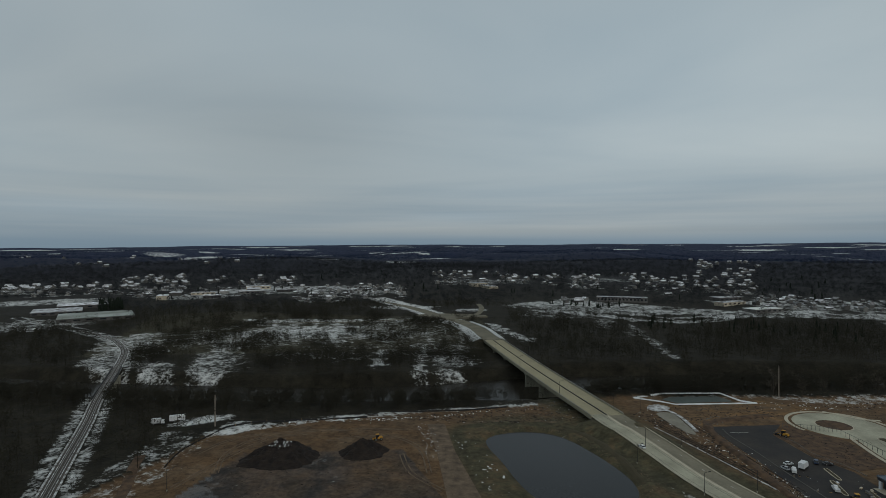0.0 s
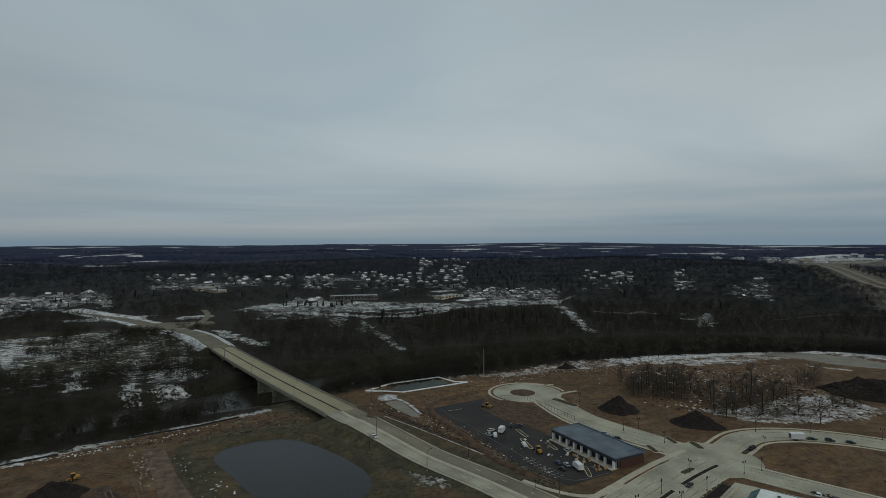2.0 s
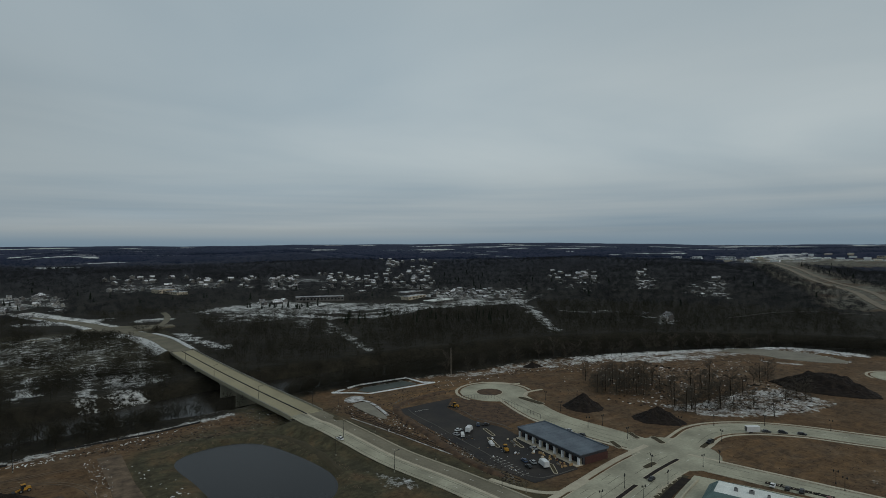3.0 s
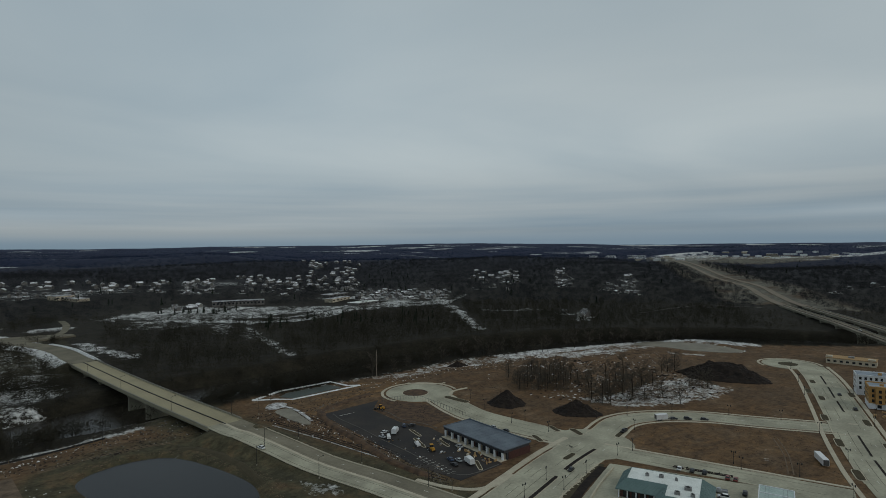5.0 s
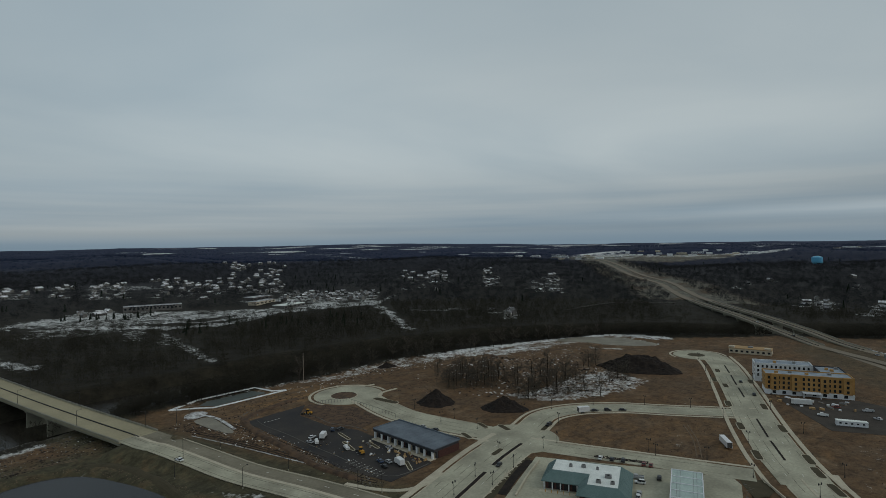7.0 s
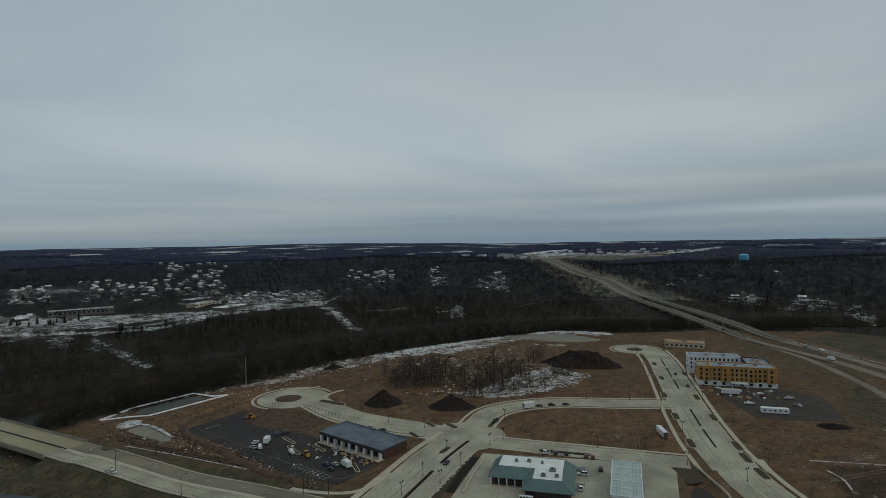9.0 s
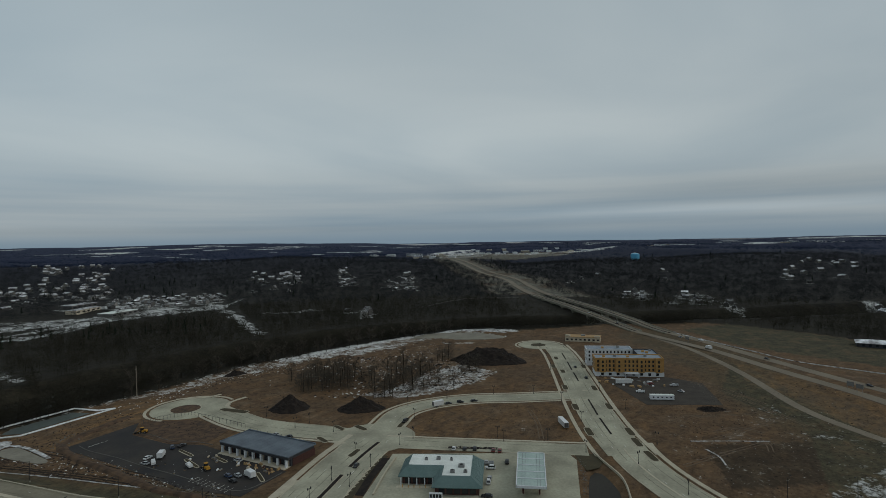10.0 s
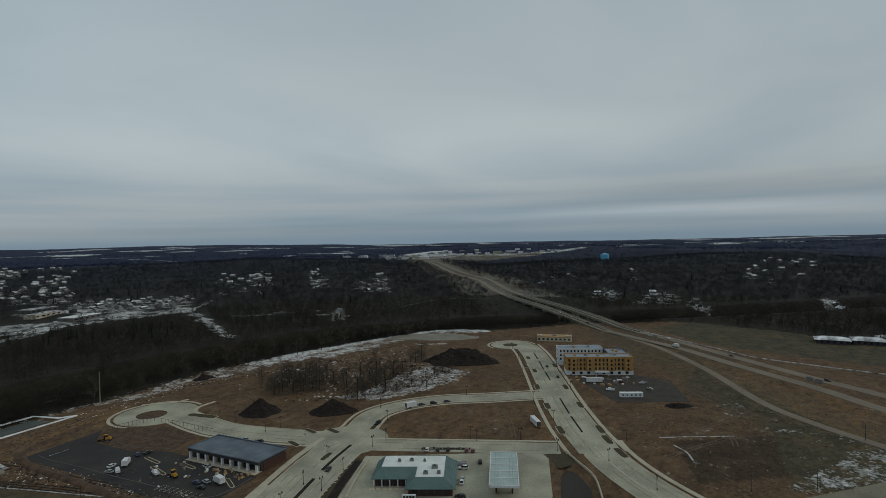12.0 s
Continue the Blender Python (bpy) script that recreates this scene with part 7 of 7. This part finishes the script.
lumps("clods", "dark clods on churned ground", "earth", [(240, 232), (262, 250), (300, 262), (330, 330), (230, 332), (246, 280)], 500, 0.15, 0.6, SOIL, 35, 0.5)
lumps("snow_crusts", "snow crusts among brush and trees", "snow", WOOD_PATCH, 420, 0.4, 1.8, SNOW, 36, 0.08)

# the farther houses, too small to tell apart
walls, roofs = Build(), Build()
for x, y in HOUSE_SPOTS[290:]:
    a, w, d, z = g.uniform(0, 3), g.uniform(5, 7.5), g.uniform(4, 5), height(x, y)
    c, s = math.cos(a), math.sin(a)
    turn = lambda q: (x + c * q[0] - s * q[1], y + s * q[0] + c * q[1], z + q[2])
    walls.add([turn(q) for q in ((-w, -d, -2), (w, -d, -2), (w, d, -2), (-w, d, -2), (-w, -d, 5), (w, -d, 5), (w, d, 5), (-w, d, 5), (-w, 0, 7.8), (w, 0, 7.8))], [(0, 1, 5, 4), (2, 3, 7, 6), (1, 2, 6, 9, 5), (3, 0, 4, 8, 7)])
    roofs.add([turn(q) for q in ((-w - .5, -d - .5, 4.8), (w + .5, -d - .5, 4.8), (w + .5, 0, 8), (-w - .5, 0, 8), (w + .5, d + .5, 4.8), (-w - .5, d + .5, 4.8))], [(0, 1, 2, 3), (3, 2, 4, 5)])
tagged(new("far_house_walls", walls.mesh("far_house_walls", SIDING)), "pale walls of distant houses", "houses", kind="stuff")
tagged(new("far_house_roofs", roofs.mesh("far_house_roofs", ROOFSNOW)), "snowy roofs of distant houses", "houses", kind="stuff")

# painted lane lines
t = thing("lane_lines", "worn white lane lines on concrete roads", "road marking", kind="structure")
for line, offs, lift in ((CROSS_ROAD, (-6, 7), 0.185), (AVENUE, (-5, 5), 0.155), (AVENUE_SOUTH, (0,), 0.16), (NEAR_PART, (4.6, -5.2), 0.03), (CURVE_ROAD, (0,), 0.125)):
    n = side_lines(line, 1)
    for o in offs:
        for i in range(1, len(line) - 2, 3):
            p, q = line[i] + n[i] * o, line[i + 1] + n[i + 1] * o
            z = deck_at(p) if line is NEAR_PART else height(*p)
            a = math.degrees(math.atan2(q[1] - p[1], q[0] - p[0]))
            m = part("line", Build().box(0, 2.8, -0.09, 0.09, 0, 0.012), PAINT, t)
            m.matrix_basis = pose(p[0], p[1], z + lift, 0, 0, a)
FAR_CUT = MAIN_ROAD[(MAIN_ROAD[:, 1] > 556) & (MAIN_ROAD[:, 1] < 700)]
for o in (-10.2, -12.4):
    ribbon("road_barrier", FAR_CUT, 0.8, SNOW, "low snow-capped barrier beside the road", "barrier", level=deck_at, lift=0.6, thick=1.2, offset=o)

# churned, stubbly ground of the building land
SOUTH_EAST = [(255, 20), (330, 36), (372, 30), (440, -30), (380, -90), (300, -90), (262, -60), (225, -5)]
lumps("stubble", "pale tufts of dead stubble and churned clods", "stubble", SOUTH_EAST, 2600, 0.12, 0.42, PALEDIRT, 51, 0.5)
lumps("clods", "dark clods of churned earth", "earth", SOUTH_EAST, 1600, 0.15, 0.6, SOIL, 52, 0.5)
lumps("snow_crusts", "flecks of old snow on churned ground", "snow", SOUTH_EAST, 150, 0.15, 0.5, SNOW, 53, 0.1)
lumps("clods", "dark clods on the building land", "earth", [(238, 150), (262, 162), (285, 156), (301, 141), (321, 102), (268, 70), (254, 100)], 700, 0.12, 0.4, SOIL, 54, 0.5)
lumps("stubble", "pale tufts on the vacant lot", "stubble", [(238, 150), (262, 162), (285, 156), (301, 141), (321, 102), (268, 70), (254, 100)], 300, 0.12, 0.35, PALEDIRT, 55, 0.5)
lumps("rubble", "grey rubble along the car park's edge", "rubble", [(140, 178), (147, 178), (147, 300), (168, 314), (160, 322), (141, 308)], 500, 0.15, 0.7, GRAVEL, 56, 0.6)
lumps("clods", "orange and dark clods on graded earth", "earth", [(150, 306), (200, 318), (196, 340), (130, 344), (124, 322)], 700, 0.15, 0.7, SOIL, 57, 0.5)
lumps("clods", "dark clods on the graded slope", "earth", [(250, 255), (280, 300), (330, 340), (440, 318), (470, 270), (430, 235), (390, 262), (300, 320)], 1300, 0.15, 0.7, SOIL, 58, 0.5)
lumps("snow_crusts", "flecks of old snow on the graded slope", "snow", [(250, 255), (280, 300), (330, 345), (440, 322), (470, 270), (430, 235), (390, 262), (300, 320)], 420, 0.3, 1.3, SNOW, 59, 0.1)

# dead grass and rubble round the small pond
slab("pond_verge", [(251, 70.5), (254.5, 62), (247, 56.2), (240, 56.5), (235, 60.5), (244, 67)], GRASS, "corner of dead grass beside a small pond", "verge", 0.06)
lumps("rubble", "grey rubble along the forecourt's edge", "rubble", [(247, 69.5), (243.5, 66), (208, 55), (207, 52.5), (245, 63.5), (249, 68)], 120, 0.2, 0.6, GRAVEL, 61, 0.4)
lumps("boulders", "row of pale boulders in a mulch bed", "stones", [(208, 149.5), (190, 144.5), (168, 138.5), (168, 140.5), (190, 146.5), (208, 151.5)], 90, 0.4, 0.9, WALK, 62, 0.7)
ribbon("mulch_bed", smooth_line([(208, 146.8), (190, 141.6), (172, 135)], 4), 3.6, SOIL, "bed of dark mulch beside the forecourt", "verge", lift=0.12)

# sawn joints and gutters along the concrete roads
for line, offs, lift in ((AVENUE, (-3.4, 3.4, 8.2, -8.2), 0.15), (AVENUE_SOUTH, (-4.7, 4.7, 8.0), 0.156), (CURVE_ROAD, (-3.6, 3.6), 0.121), (CUL_ROAD, (-4.8, 0, 4.8), 0.106), (SHOP_ROAD, (-3.5, 3.5), 0.136), (CROSS_ROAD, (-9.4, -5.6, -1.8, 7.2, 10.4), 0.181)):
    for o in offs:
        ribbon("road_joint", line[2:-3], 0.22, OLDROAD, "dark sawn joint along a concrete road", "road marking", lift=lift, thick=0.02, offset=o)
for o in (2.1, 7.4, -2.4, -8.2):
    ribbon("road_joint", NEAR_PART, 0.25, OLDROAD, "dark joint along a carriageway", "road marking", level=deck_at, lift=0.026, thick=0.02, offset=o)
ribbon("verge_kerb", smooth_line([(141, 203), (134, 233), (124.5, 271), (116, 300)], 4), 0.5, SNOWBANK, "thin line of snow along a rough verge", "snow", lift=0.2)
ribbon("avenue_south_median", AVENUE_SOUTH[2:-4], 0.9, WALK, "pale narrow median down a bend", "traffic island", lift=0.24, offset=-1.5)
ribbon("lot_kerb", smooth_line([(152, 297), (150.5, 285), (151.5, 262), (151, 240), (151.5, 215), (150.5, 196), (153, 182), (160, 178.6), (174, 178.8)], 3), 0.35, GRAVEL, "grey kerb round the car park", "kerb", level=lambda p: 0.0, lift=0.24)
ribbon("lot_kerb", smooth_line([(176, 291), (178.5, 277), (177.5, 262), (182.5, 247), (183.5, 236)], 3), 0.35, GRAVEL, "grey kerb along the foundation pad", "kerb", level=lambda p: 0.0, lift=0.24)
for cx, cy, turn, long in ((163, 224.5, 75, 7), (166.5, 184, 60, 5), (170, 238, 80, 6), (172, 216, 80, 5)):
    kerb_island(cx, cy, turn, long, 0.7)

# rough ground between the yard, the pond and the river bank
BANK_TOP = [(-30, 318), (40, 334), (92, 348), (86, 304), (70, 310), (40, 306), (0, 308)]
lumps("clods", "dark clods and roots on the bank top", "earth", BANK_TOP, 700, 0.2, 0.9, SOIL, 71, 0.5)
lumps("rubble", "grey stones scattered on the bank top", "stones", BANK_TOP, 260, 0.2, 0.7, GRAVEL, 72, 0.5)
lumps("snow_crusts", "flecks of old snow on the bank top", "snow", BANK_TOP, 160, 0.2, 0.8, SNOW, 73, 0.12)
YARD_FLOOR = [(-118, 235), (-108, 285), (-60, 300), (-12, 302), (4, 250), (10, 205), (-110, 200)]
lumps("clods", "dark clods on the muddy yard", "earth", YARD_FLOOR, 900, 0.12, 0.5, SOIL, 74, 0.5)
lumps("stubble", "pale trodden clods on the muddy yard", "earth", YARD_FLOOR, 500, 0.12, 0.4, PALEDIRT, 75, 0.4)
lumps("tufts", "pale tufts of dead grass round the pond", "grass", [(18, 300), (40, 304), (72, 296), (84, 262), (92, 225), (84, 205), (78, 212), (83, 235), (75, 268), (61, 294), (40, 299), (22, 287)], 700, 0.12, 0.45, PALEDIRT, 76, 0.6)
VERGE = [(141, 178), (150, 178), (146, 215), (140, 300), (120, 330), (112, 322), (124, 272), (134, 230)]
lumps("clods", "dark clods and ruts on a churned verge", "earth", VERGE, 900, 0.2, 0.9, SOIL, 77, 0.5)
lumps("stubble", "pale clods on a churned verge", "earth", VERGE, 500, 0.15, 0.6, PALEDIRT, 78, 0.5)
lumps("snow_crusts", "broken snow crusts on a churned verge", "snow", VERGE, 110, 0.2, 0.8, SNOW, 79, 0.2)
for pts in ([(146, 182), (140, 205), (136, 240), (128, 275), (118, 312)], [(143, 192), (138, 220), (132, 250), (124, 285)], [(148, 200), (144, 240), (142, 280), (140, 305)]):
    wheel_tracks(pts, SOIL)
for x, y, a in ((405, 121.5, 24), (448, 140, 24), (236, 183, 70)):
    kerb_island(x, y, a, 5.0, 1.6)


# ---- by the front of the filling station ----
def front_spot(x, y):
    """A place given along the shop's back and out towards the forecourt."""
    return 203.6 + 0.39 * x - 0.92 * y, 132.6 - 0.92 * x - 0.39 * y


x, y = front_spot(16.2, 28.6)
t = thing("ice_cabinet", "white ice cabinet with four dark doors by the shop", "cabinet", x, y, 0.085, -67)
part("body", Build().box(-2.6, 2.6, -0.5, 0.5, 0, 2.0, 0.03), WHITEWALL, t)
for k in range(4):
    part("door", Build().box(-2.35 + k * 1.22, -1.4 + k * 1.22, -0.56, -0.5, 0.3, 1.7), GLASS, t)
for k in range(6):
    x, y = front_spot(1.5 + k * 2.4, 20.2)
    t = thing("bollard", "short yellow steel bollard before the shop", "bollard", x, y, 0.085, group="bollards before the shop")
    part("post", Build().tube((0, 0, -0.1), (0, 0, 1.15), 0.14, 0.14, 8), YELLOW, t)
    part("cap", Build().tube((0, 0, 1.15), (0, 0, 1.25), 0.14, 0.05, 8), YELLOW, t)
for x, y, a, colour, kind in ((*front_spot(36.5, 14), 20, "white", "suv"), (*front_spot(36.8, 10.5), 18, "silver", "car"), (*front_spot(30, 33), 100, "black", "suv")):
    vehicle(kind, colour, x, y, a)
ribbon("shop_walk_front", np.array([front_spot(-1.2, 19.4), front_spot(14, 19.4)]), 2.2, WALK, "pale sidewalk along the shop front", "pavement", lift=0.14)
ribbon("shop_walk_front", np.array([front_spot(14, 28.2), front_spot(35, 28.2)]), 2.0, WALK, "pale sidewalk along the shop front", "pavement", lift=0.14)
